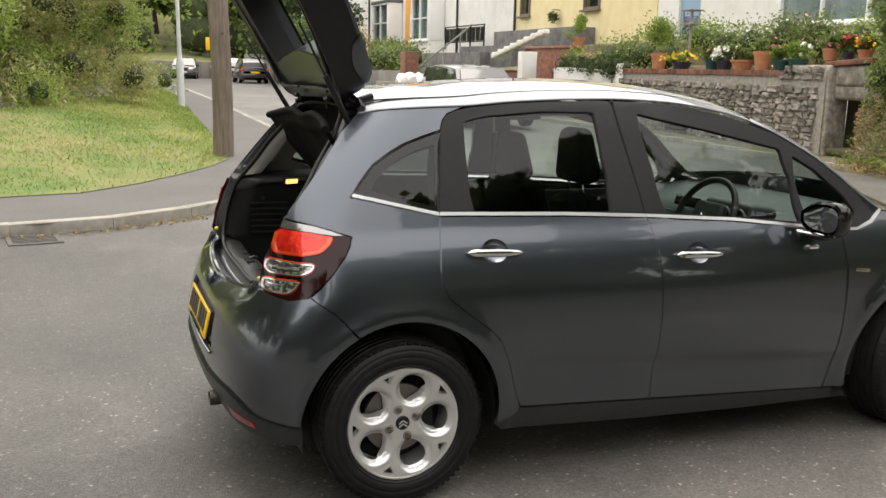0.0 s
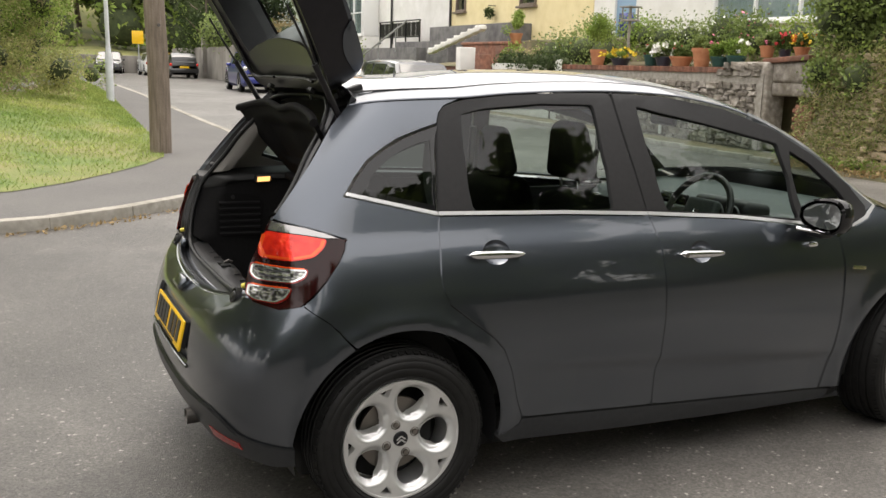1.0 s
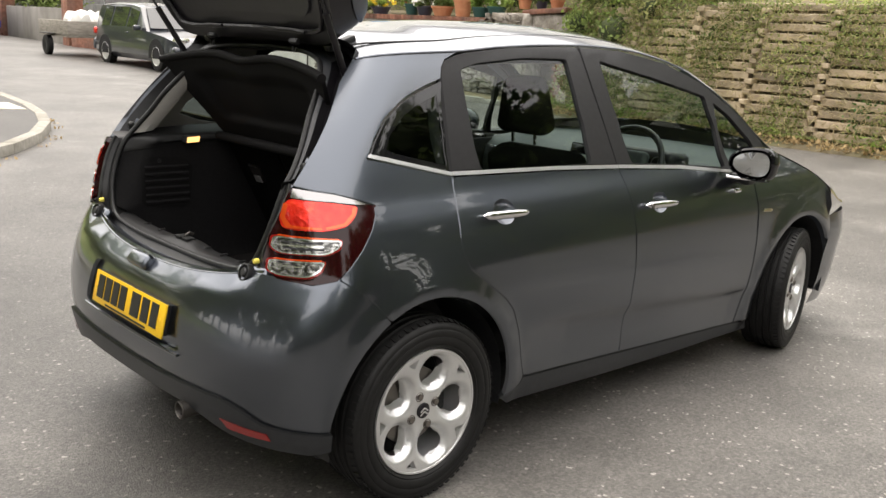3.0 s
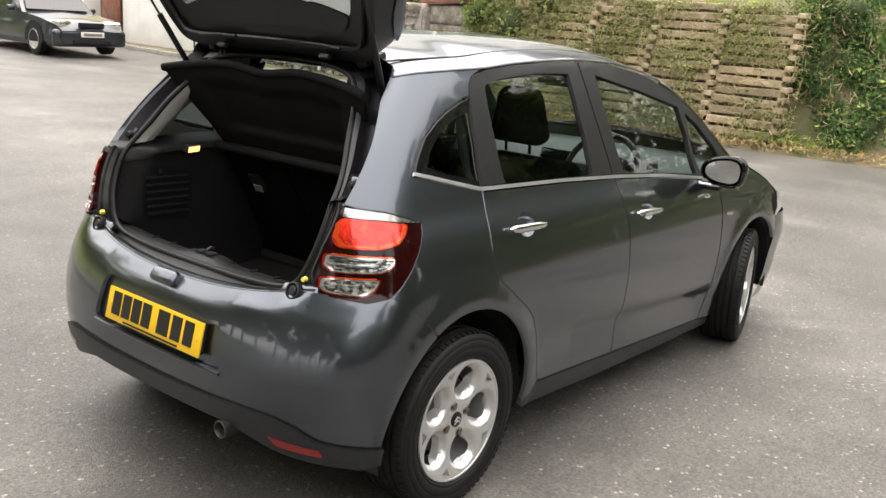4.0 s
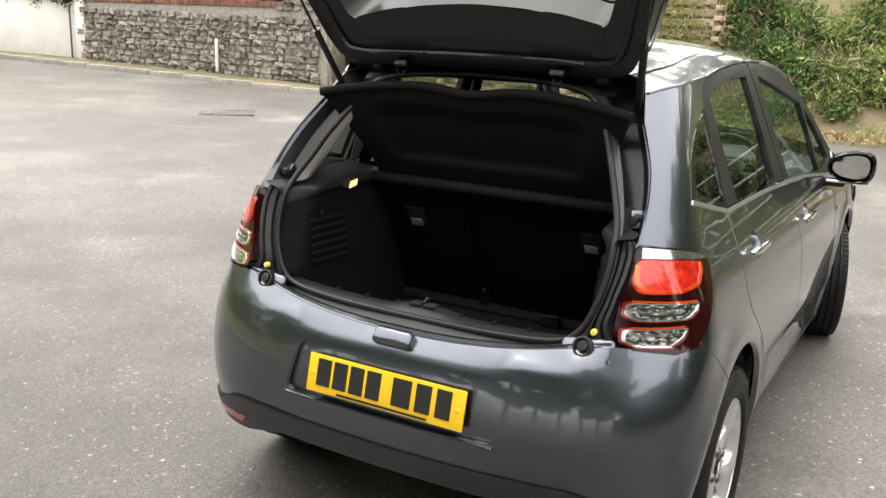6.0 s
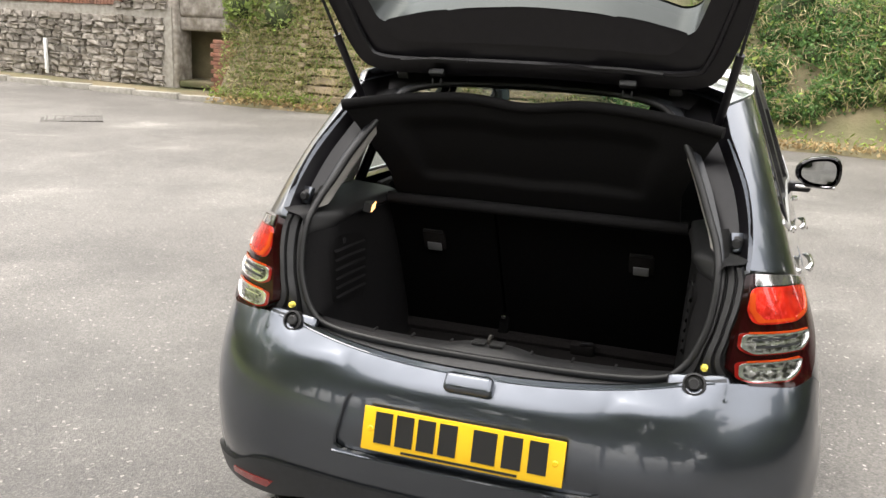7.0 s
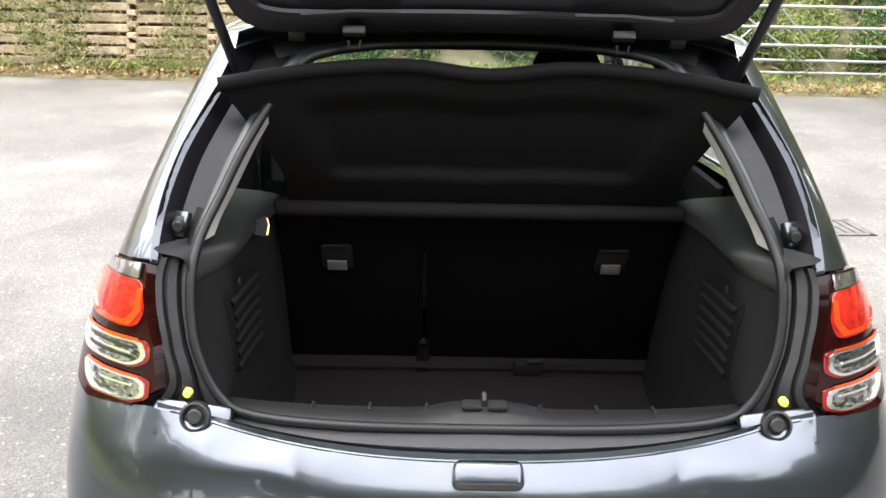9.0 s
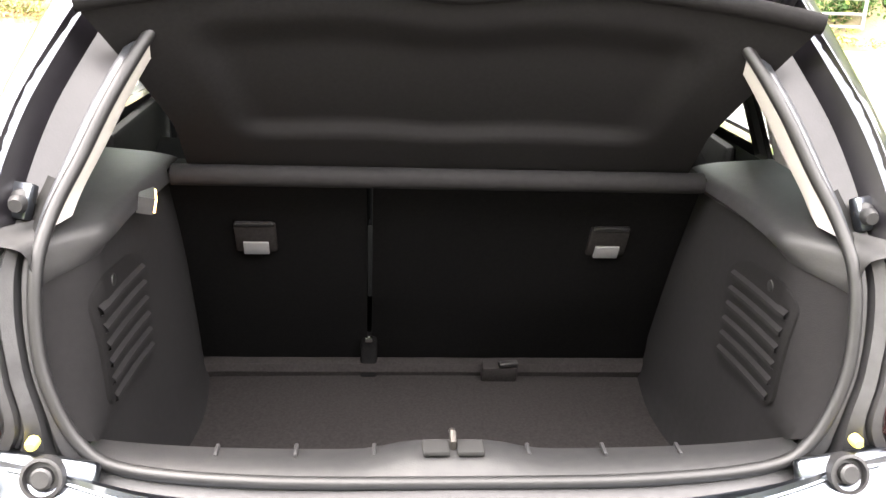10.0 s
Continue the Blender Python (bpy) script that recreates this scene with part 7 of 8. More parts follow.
# red brick garden wall, grey block terraces, railings
bw = thing("brick_garden_wall", "low red brick garden wall beside the steps", "wall", "", "structure")
part("wall_slab", box_bm((0.3, 3.2, 1.5), (12.9, 22.2, 1.55), 0.02), BRICK, bw)
part("wall_cap", box_bm((0.38, 3.3, 0.08), (12.9, 22.2, 2.33), 0.015), BRICK, bw)
part("lower_wall", box_bm((0.3, 3.0, 1.2), (12.2, 22.3, 1.0), 0.02), BRICK, bw)
wb = thing("meter_box", "small white box on the garden wall", "box")
part("box_body", box_bm((0.25, 0.35, 0.22), (12.05, 16.1, 1.27), 0.02), UPVC, wb)
tw = thing("block_terrace_wall", "grey concrete block retaining walls stepping up the slope", "wall", "", "structure")
for (x0, y0, y1, z0, z1) in ((14.6, 24.0, 30.3, 0.3, 3.10), (14.3, 28.0, 33.0, 0.3, 2.55), (13.9, 30.0, 37.5, 0.3, 2.30), (13.4, 31.5, 38.0, 0.3, 1.70), (14.9, 33.0, 52.0, 0.3, 2.20)):
    part("wall_tier", box_bm((0.9, y1 - y0, z1 - z0), (x0 + 0.45, (y0 + y1) / 2, (z0 + z1) / 2), 0.015), BLOCK, tw)
rl = thing("black_railing", "black metal railing on the terrace wall", "railing")
for y in np.linspace(30.7, 34.9, 4):
    part("railing_post", box_bm((0.05, 0.05, 0.95), (14.35, y, 2.95)), INK, rl)
for z in (2.75, 3.40):
    part("railing_bar", box_bm((0.05, 4.3, 0.05), (14.35, 32.8, z)), INK, rl)
for k in range(9):
    part("railing_board", box_bm((0.02, 0.40, 0.55), (14.37, 30.9 + 0.47 * k, 3.06)), INK, rl)
hrl = thing("handrail", "sloping grey steel handrail beside the garden steps", "handrail")
v, f = tube([(13.6, 35.9, 1.75), (13.9, 31.3, 3.25), (14.0, 31.2, 3.4)], 0.035, 8)
raw("rail", v, f, GALV, hrl)
for t in (0.15, 0.5, 0.85):
    x, y, z = 13.6 + 0.3 * t, 35.9 - 4.6 * t, 1.75 + 1.5 * t
    part("rail_post", box_bm((0.04, 0.04, 0.9), (x, y, z - 0.45)), GALV, hrl)
ps_ = thing("stair_parapet", "white painted sloping parapet of the garden steps", "parapet", "", "structure")
part("parapet_slab", box_bm((0.25, 4.2, 0.16), (13.6, 26.0, 2.50), 0.03, (-11, 0, 0)), RENDER, ps_)
for k in range(8):
    part("parapet_block", box_bm((0.27, 0.30, 0.20), (13.6, 24.2 + 0.52 * k, 2.86 - 0.10 * k), 0.03), RENDER, ps_)

# ---- terrace houses ----
FX = 15.5


def window_unit(owner, y, z, w, h, x=FX, bars=(1, 1), frame_mat=None, curtains=True, depth=0.12):
    wnd = new("window")
    wnd.parent = owner
    fm = frame_mat or UPVC
    part("room_shade", box_bm((0.02, w, h), (x + 0.22, y, z)), CURTAIN if curtains else ROOM, wnd)
    part("pane", box_bm((0.008, w, h), (x + 0.05, y, z)), WPANE, wnd, "", False)
    for dy, dz, sy_, sz_ in ((-w / 2, 0, 0.08, h + 0.08), (w / 2, 0, 0.08, h + 0.08), (0, h / 2, w, 0.08), (0, -h / 2, w, 0.08)):
        part("window_frame", box_bm((depth, sy_, sz_), (x, y + dy, z + dz), 0.01), fm, wnd)
    for k in range(1, bars[0] + 1):
        part("mullion", box_bm((depth * 0.8, 0.07, h), (x, y - w / 2 + w * k / (bars[0] + 1), z), 0.008), fm, wnd)
    for k in range(1, bars[1] + 1):
        part("transom", box_bm((depth * 0.7, w, 0.05), (x, y, z - h / 2 + h * k / (bars[1] + 1)), 0.008), fm, wnd)
    part("window_sill", box_bm((0.22, w + 0.2, 0.07), (x - 0.06, y, z - h / 2 - 0.08), 0.01), fm, wnd)
    return wnd


def house(label, y0, y1, base, mat, eaves=7.6, openings=()):
    h = thing("terraced_house", label, "house", "terrace")
    ys_ = sorted({y0, y1, *[o[0] - o[2] / 2 for o in openings], *[o[0] + o[2] / 2 for o in openings]})
    zs_ = sorted({base, eaves, *[o[1] - o[3] / 2 for o in openings], *[o[1] + o[3] / 2 for o in openings]})
    bm = bmesh.new()
    for a, b in zip(ys_, ys_[1:]):
        for c, d in zip(zs_, zs_[1:]):
            my, mz = (a + b) / 2, (c + d) / 2
            if any(abs(my - o[0]) < o[2] / 2 and abs(mz - o[1]) < o[3] / 2 for o in openings):
                continue
            box_bm((0.3, b - a, d - c), (FX + 0.15, my, mz), 0.0, bm=bm)
    bmesh.ops.remove_doubles(bm, verts=bm.verts, dist=1e-4)
    part("front_wall", bm, mat, h, "", False)
    part("back_block", box_bm((5.5, y1 - y0 - 0.02, eaves - base), (FX + 3.3, (y0 + y1) / 2, (base + eaves) / 2)), mat, h, "", False)
    w = y1 - y0
    v = [(FX - 0.35, y0, eaves), (FX - 0.35, y1, eaves), (FX + 3.2, y0, eaves + 2.4), (FX + 3.2, y1, eaves + 2.4), (FX + 6.4, y0, eaves), (FX + 6.4, y1, eaves)]
    v += [(a, b, c - 0.15) for a, b, c in v]
    raw("roof", v, [(0, 1, 3, 2), (2, 3, 5, 4), (6, 8, 9, 7), (8, 10, 11, 9), (0, 6, 7, 1), (4, 5, 11, 10), (0, 2, 8, 6), (2, 4, 10, 8), (1, 7, 9, 3), (3, 9, 11, 5)], SLATE, h, "", False)
    part("gutter", box_bm((0.12, w, 0.10), (FX - 0.38, (y0 + y1) / 2, eaves - 0.05), 0.02), INK, h)
    return h


def downpipe(h, y, z0, z1):
    v, f = tube([(FX - 0.06, y, z0), (FX - 0.06, y, z1)], 0.05, 8)
    raw("downpipe", v, f, INK, h)


h1 = house("white house with a wide window and blue door", 8.5, 20.4, 2.0, RENDER, openings=[(13.0, 3.75, 4.2, 1.75), (18.85, 3.35, 1.0, 2.1)])
window_unit(h1, 13.0, 3.75, 4.2, 1.75, bars=(2, 0))
dd = part("door", box_bm((0.06, 1.0, 2.1), (FX + 0.1, 18.85, 3.35), 0.01), material("blue_door_paint", (0.25, 0.38, 0.52), 0.5), h1, "pale blue front door")
part("door_panel", box_bm((0.02, 0.7, 0.7), (FX + 0.06, 18.85, 2.9), 0.01), BLUE, dd)
h2 = house("yellow house with brown framed windows", 20.45, 30.2, 2.0, CREAM, openings=[(24.3, 4.55, 1.0, 1.6), (29.35, 4.55, 0.75, 1.6)])
for y, w in ((24.3, 1.0), (29.35, 0.75)):
    window_unit(h2, y, 4.55, w, 1.6, bars=(0, 0), frame_mat=WOODPOLE, curtains=False)
downpipe(h2, 30.2, 2.6, 7.5)
bk_ = thing("hanging_basket", "dark hanging basket bracket on the yellow house", "basket")
leaf_mesh("basket_leaves", clumps([(FX - 0.25, 26.6, 3.55)], [0.2], 200), 0.1, LEAF_DARK, bk_)
part("basket_bracket", box_bm((0.3, 0.03, 0.03), (FX - 0.15, 26.6, 3.8)), INK, bk_)
h3 = house("plain white rendered house", 30.25, 36.3, 2.0, RENDER, openings=[])
downpipe(h3, 36.25, 2.2, 7.5)
h4 = house("white house with bay window and orange porch", 36.35, 43.4, 2.0, RENDER, openings=[(42.0, 3.3, 1.1, 2.2)])
part("porch_surround", box_bm((0.12, 2.3, 5.2), (FX - 0.06, 42.15, 4.6), 0.01), ORANGE, h4)
part("door", box_bm((0.10, 0.9, 2.2), (FX - 0.10, 42.0, 3.3), 0.01), UPVC, h4, "white front door")


def bay(h, y, z, w, hh):
    b = part("bay_wall", box_bm((0.8, w + 0.3, 0.9), (FX - 0.4, y, z - hh / 2 - 0.5), 0.02), RENDER, h)
    part("bay_roof", box_bm((0.9, w + 0.4, 0.15), (FX - 0.42, y, z + hh / 2 + 0.12), 0.02), SLATE, h)
    window_unit(h, y, z, w, hh, FX - 0.78, (1, 1))
    for sg_ in (-1, 1):
        part("bay_side", box_bm((0.75, 0.10, hh + 0.2), (FX - 0.40, y + sg_ * (w / 2 + 0.1), z), 0.01), UPVC, h)


bay(h4, 39.2, 4.0, 2.3, 2.0)
h5 = house("cream house with a white bay window", 43.45, 50.0, 2.0, RENDER, openings=[])
bay(h5, 45.5, 4.0, 2.6, 2.0)
downpipe(h5, 50.0, 2.2, 7.5)
h6 = house("pale house further along the terrace", 50.05, 58.0, 2.0, RENDER, openings=[(52.5, 4.6, 1.1, 1.8), (56.0, 4.6, 1.1, 1.8)])
for y in (52.5, 56.0):
    window_unit(h6, y, 4.6, 1.1, 1.8, bars=(1, 1))
h7 = house("pale house at the end of the terrace", 58.05, 68.0, 2.0, RENDER, openings=[(60.5, 4.6, 1.1, 1.8), (64.5, 4.6, 1.1, 1.8)])
for y in (60.5, 64.5):
    window_unit(h7, y, 4.6, 1.1, 1.8, bars=(1, 1))
for y in (40.8, 43.2, 47.6):
    bush("front_garden_bush", "round clipped green bush before the terrace", [(14.0, y, 2.1), (14.0, y + 0.4, 2.6)], [0.75, 0.6], 500, 0.12, LEAF_MID, "bush", 0.75, "front garden bushes")

# boundary walls along the far road
fb = thing("roadside_wall", "weathered grey rendered garden wall along the road", "wall", "", "structure")
for (ax, ay), (bx_, by), hh, mt in (((10.2, 22.2), (9.6, 26.2), 1.0, BRICK), ((9.9, 27.0), (10.0, 33.5), 1.05, GREYWALL), ((10.0, 33.5), (10.3, 42), 1.75, GREYWALL), ((10.3, 42), (10.5, 64), 1.75, GREYWALL)):
    L = math.dist((ax, ay), (bx_, by))
    part("wall_length", box_bm((L, 0.25, hh + 0.3), ((ax + bx_) / 2, (ay + by) / 2, gz(0, (ay + by) / 2) + hh / 2 - 0.1), 0.02, (0, 0, math.degrees(math.atan2(by - ay, bx_ - ax)))), mt, fb)
for x, y, hh, mt in ((9.8, 26.8, 1.75, BRICK), (9.95, 33.3, 1.35, BRICK), (10.25, 44.0, 2.3, GREYWALL), (10.3, 52, 2.3, GREYWALL)):
    part("wall_pier", box_bm((0.5, 0.5, hh + 0.3), (x, y, gz(0, y) + hh / 2 - 0.1), 0.02), mt, fb)
wpn = thing("white_sign_panel", "tall narrow white panel fixed to the wall", "panel")
part("panel_board", box_bm((0.05, 0.45, 1.2), (10.02, 41.3, 1.85), 0.01), UPVC, wpn)
bush("wall_top_shrub", "reddish green shrub growing over the grey wall", [(10.3, 35 + 0.7 * k, 2.7) for k in range(5)], [0.7] * 5, 320, 0.13, LEAF_DRY, "shrub", 0.7, "shrubs over the wall")
bush("wall_top_shrub", "leafy green shrub growing over the grey wall", [(10.4, 28.2 + 0.8 * k, 2.0) for k in range(6)], [0.65] * 6, 320, 0.12, LEAF_MID, "shrub", 0.7, "shrubs over the wall")
bush("wall_top_shrub", "leafy green shrub growing over the grey wall", [(10.6, 43 + 1.2 * k, 3.2) for k in range(8)], [1.1] * 8, 320, 0.2, LEAF_MID, "shrub", 0.7, "shrubs over the wall")
tagged(raw("front_lawn", [(12.0, 26, 0.9), (13.9, 26, 1.1), (13.4, 38, 1.3), (10.0, 38, 1.0), (9.9, 30, 0.8), (12.0, 26, 0.5), (13.9, 26, 0.5), (13.4, 38, 0.5), (10.0, 38, 0.5), (9.9, 30, 0.4)], [(0, 1, 2, 3, 4), (4, 3, 8, 9), (0, 4, 9, 5)], GRASS_SOIL, None, "", False), "small green lawn behind the wall", "lawn", "", "structure")

# ---- crib wall, bank and verge ----
def verge_x(y):
    return 10.78 - 0.35 * max(0.0, min(1.0, (-1.5 - y) / 3.5)) + 0.25 * math.exp(-((y + 0.5) / 2.2) ** 2)


def bank_pt(y, t):
    """The earth bank: t 0 at the road, 1 at the top of the slope, 2 far up."""
    z0 = gz(0, y)
    x0 = verge_x(y)
    steep = 1 / (1 + math.exp(-(y - 1.6) * 3)) * 1 / (1 + math.exp((y - 8.0) * 4))
    if t < 0.2:
        k = t / 0.2
        return Vector((x0 + 0.55 * k, y, z0 - 0.03 + 0.19 * k))
    if t < 1:
        k = (t - 0.2) / 0.8
        return Vector((x0 + 0.55 + (0.50 * steep + 1.7 * (1 - steep)) * k, y, z0 + 0.16 + 1.85 * k + 0.10 * noise.noise(Vector((y * 1.3, k * 3, 1)))))
    k = t - 1
    q = bank_pt(y, 0.999)
    return Vector((q.x + 9 * k, y, q.z + 2.6 * k ** 1.1 + 0.2 * noise.noise(Vector((y * 0.7, k * 4, 5)))))


rows = [[bank_pt(y, t) for t in (0, 0.05, 0.1, 0.2, 0.3, 0.4, 0.5, 0.6, 0.7, 0.8, 0.9, 0.999, 1.05, 1.15, 1.3, 1.6, 2.0)] for y in np.linspace(-26, 8.3, 120)]
v, f = strip(rows)
tagged(raw("earth_bank", v, f, EARTH), "steep overgrown earth bank beside the road", "bank", "", "structure")
crib = thing("crib_wall", "weathered crib retaining wall of stacked concrete slats", "retaining wall", "", "structure")
slat_mesh = [part("slat", box_bm((0.16, 1.04, 0.108), (0, 0, 0), 0.012, (0, 0, 0), 1), CRIB, crib).data for _ in range(1)][0]
head_mesh = part("header_block", box_bm((0.20, 0.13, 0.075), (0, 0, 0), 0.012, (0, 0, 0), 1), CRIB, crib).data
for o in [o for o in bpy.data.objects if o.parent == crib]:
    bpy.data.objects.remove(o)
for r in range(12):
    z = 0.20 + 0.152 * r
    for c in range(5):
        y = 2.15 + 0.55 + 1.13 * c
        q = Vector((verge_x(y) + 0.42 + 0.27 * z, y, z + gz(0, y)))
        o = new("slat", slat_mesh)
        o.parent = crib
        o.matrix_world = pose(q.x + 0.02 * math.sin(r * 5 + c), y + 0.01 * math.sin(r * 3), q.z + 0.008 * math.sin(r * 7 + c * 3), 1.2 * math.sin(r * 2.7 + c * 1.3), 0, 0.8 * math.sin(r + c * 4))
        o = new("header_block", head_mesh)
        o.parent = crib
        o.matrix_world = pose(q.x - 0.03, y - 0.565, q.z + 0.076, 0, 2 * math.sin(r + c), 0)
part("top_slab", box_bm((0.5, 2.6, 0.10), (11.95, 4.0, 2.02), 0.02), CRIB, crib)
cr = []
for _ in range(30000):
    y, t = RNG.uniform(1.9, 8.2), RNG.uniform(0.12, 1.05)
    keep = 1.5 * noise.noise(Vector((y * 1.2, t * 3.2, 2))) + 0.14 * min(y - 4.2, 2.5) + 0.12 + 0.3 * (t - 0.55)
    if RNG.uniform() < 1 / (1 + math.exp(-8 * (keep - 0.05))):
        z = 0.16 + 1.85 * max(0, (t - 0.2) / 0.8)
        cr.append((verge_x(y) + 0.34 + 0.27 * z - abs(RNG.normal(0, 0.07)), y, gz(0, y) + z))
cr = np.array(cr)
tagged(leaf_mesh("crib_creeper", cr[::2], 0.048, LEAF_MID), "creeper leaves growing over the crib wall", "creeper", "", "stuff")
tagged(leaf_mesh("pale_crib_creeper", cr[1::2], 0.045, LEAF_WILLOW), "pale dusty creeper leaves over the crib wall", "creeper", "", "stuff")
tw_ = [(verge_x(y) + 0.30 + 0.27 * z - abs(RNG.normal(0, 0.08)), y, z) for y, z in zip(RNG.uniform(1.9, 8.0, 6500), 0.1 + 1.9 * RNG.uniform(0, 1, 6500) ** 1.2)]
tagged(leaf_mesh("dry_stalks", np.array(tw_), 0.15, TWIG, ratio=0.07), "dry stalks hanging on the crib wall", "stalks", "", "stuff")
# tall ivy bush between the alcove and the crib wall
rng = np.random.default_rng(3)
cs = [(12.0 + rng.normal(0, 0.18), rng.uniform(6.9, 8.3), rng.uniform(1.1, 3.6)) for _ in range(34)]
bush("tall_ivy_bush", "tall dark ivy bush at the end of the wall", cs, [rng.uniform(0.28, 0.5) for _ in cs], 420, 0.085, LEAF_MID, "bush", 0.7, "", [("bright_foliage", LEAF_FRESH, 90, 0.08)])
cs = [(12.2 + rng.normal(0, 0.25), rng.uniform(5.3, 7.2), rng.uniform(1.5, 2.6)) for _ in range(26)]
bush("tangled_bramble", "tangle of brambles and dry stems over the bank", cs, [rng.uniform(0.25, 0.42) for _ in cs], 360, 0.075, LEAF_WILLOW, "bramble", 0.6, "", [("dry_stem_tangle", TWIG, 60, 0.15)])
# green bushes right of the crib wall and along the bank
k_ = 0
for y0 in np.arange(1.55, -14, -0.85):
    rng = np.random.default_rng(2000 + k_)
    cs, rs = [], []
    for _ in range(22):
        yy = y0 + rng.normal(0, 0.35)
        t = rng.uniform(0.28 if k_ > 0 else 0.12, 1.25)
        q = bank_pt(yy, t)
        cs.append((q.x + 0.05, yy, q.z + 0.08))
        rs.append(rng.uniform(0.2, 0.42) * (1.15 if t > 0.8 else 1))
    bush("bank_bush", ("bright green leafy undergrowth on the bank", "dark green laurel-like undergrowth on the bank", "mixed green undergrowth with dry stems on the bank")[k_ % 3], cs, rs, 680, 0.060, (LEAF_DEEP, LEAF_DEEP, LEAF_MID)[k_ % 3], "undergrowth", 0.55, "undergrowth on the bank", [("dry_stem_tangle", TWIG, 26, 0.18), ("fresh_growth", LEAF_FRESH, 40, 0.07)])
    k_ += 1
# grass on top of the bank and trees behind
rows = []
gt = []
for _ in range(9000):
    y, t = RNG.uniform(-14, 8), RNG.uniform(0.98, 1.9)
    q = bank_pt(y, t)
    gt.append((q.x, y, q.z + RNG.uniform(0, 0.22)))
tagged(leaf_mesh("bank_top_grass", np.array(gt), 0.24, LEAF_FRESH, ratio=0.10), "bright rough grass on top of the bank", "grass", "", "stuff")
for j in range(11):
    rng = np.random.default_rng(1200 + j)
    ty = -16 + 2.5 * j + rng.normal(0, 0.6)
    q = bank_pt(min(ty, 8), 1.5 + rng.uniform(0, 0.4))
    tree("bank_top_tree", "leafy green tree above the bank", (q.x + 1.5, ty, q.z - 0.2), rng.uniform(5, 8), rng.uniform(1.8, 2.6), (LEAF_MID, LEAF_DARK, LEAF_FRESH)[j % 3], 5000, 0.2, 0.14, 1200 + j, "trees above the bank")
# leaf litter and verge weeds
lit = [(verge_x(y) + 0.02 + abs(RNG.normal(0, 0.32)), y, gz(0, y) + 0.02 + RNG.uniform(0, 0.06) + 0.10 * RNG.uniform(0, 1)) for y in RNG.uniform(-12, 8.2, 5600)]
tagged(leaf_mesh("verge_leaf_litter", np.array(lit), 0.058, LEAF_DRY, up=1.5, ratio=0.7), "fallen yellow and brown leaves on the verge", "leaves", "", "stuff")
wd = []
for y in RNG.uniform(-12, 8.4, 3600):
    if noise.noise(Vector((y * 0.8, 0, 9))) + RNG.uniform(-0.25, 0.25) + (0.5 if y > 6 else 0) > 0.0:
        wd.append((verge_x(y) + 0.18 + abs(RNG.normal(0, 0.22)), y, gz(0, y) + 0.06 + RNG.uniform(0, 0.22)))
tagged(leaf_mesh("verge_weeds", np.array(wd), 0.10, LEAF_FRESH, ratio=0.25), "green weeds and grass on the verge", "weeds", "", "stuff")

# ---- field gate leaning on the bank ----
gate2 = thing("field_gate", "galvanised tubular steel field gate with six bars", "gate")
GX, GY, GL = 10.95, -2.62, 3.9
for y in (GY, GY - GL):
    v, f = tube([(GX, y, 0.24), (GX, y, 1.50)], 0.026, 10)
    raw("gate_stile", v, f, GALV, gate2)
for z in (0.27, 0.44, 0.645, 0.89, 1.17, 1.49):
    v, f = tube([(GX, GY, z), (GX, GY - GL, z)], 0.021, 10)
    raw("gate_bar", v, f, GALV, gate2)
for a, b in (((GY - 1.0, 0.27), (GY - 2.0, 1.17)), ((GY - 2.9, 0.27), (GY - 2.0, 1.17)), ((GY - 0.9, 0.9), (GY - 1.7, 0.30)), ((GY - 1.3, 1.2), (GY - 2.6, 0.30))):
    v, f = tube([(GX + 0.03, a[0], a[1]), (GX + 0.03, b[0], b[1])], 0.012, 8)
    raw("gate_brace", v, f, GALV, gate2)
part("latch_plate", box_bm((0.03, 0.14, 0.16), (GX, GY - 0.12, 0.98), 0.006), GALV, gate2)
for y in (GY - 0.1, GY - 0.38):
    ob = thing("loose_block", "pale broken concrete block under the gate", "block", "blocks under the gate")
    part("block_body", box_bm((0.22, 0.26, 0.15), (GX - 0.02, y, 0.165), 0.03, (3, 4, 11), 2), CRIB, ob)

# ---- covers in the road ----
def road_cover(at, sx_, sy_, turn, label, bars):
    t = thing("drain_cover", label, "drain cover", "covers in the road", "", (at[0], at[1], gz(at[0], at[1])), turn)
    rim_ = bmesh.new()
    for dx_, dy_, lx_, ly_ in ((0, sy_ / 2, sx_ + 0.04, 0.04), (0, -sy_ / 2, sx_ + 0.04, 0.04), (sx_ / 2, 0, 0.04, sy_), (-sx_ / 2, 0, 0.04, sy_)):
        box_bm((lx_, ly_, 0.02), (dx_, dy_, 0.0), 0.0, bm=rim_)
    part("cover_frame", rim_, IRON, t, "", False)
    part("cover_plate", box_bm((sx_, sy_, 0.01), (0, 0, 0.0)), IRON, t)
    for k in range(bars):
        part("cover_bar", box_bm((sx_ * 0.9, 0.02, 0.012), (0, -sy_ / 2 + sy_ * (k + 0.5) / bars, 0.007), 0.002), IRON, t)


road_cover((3.73, -2.50, 0), 0.34, 0.36, 4, "square cast iron drain cover set in the road", 6)
road_cover((7.7, 8.3, 0), 0.60, 0.75, 40, "rusty cast iron cover set in the road", 7)
road_cover((-1.45, 4.95, 0), 0.40, 0.42, 8, "rusty gully grate beside the kerb", 6)

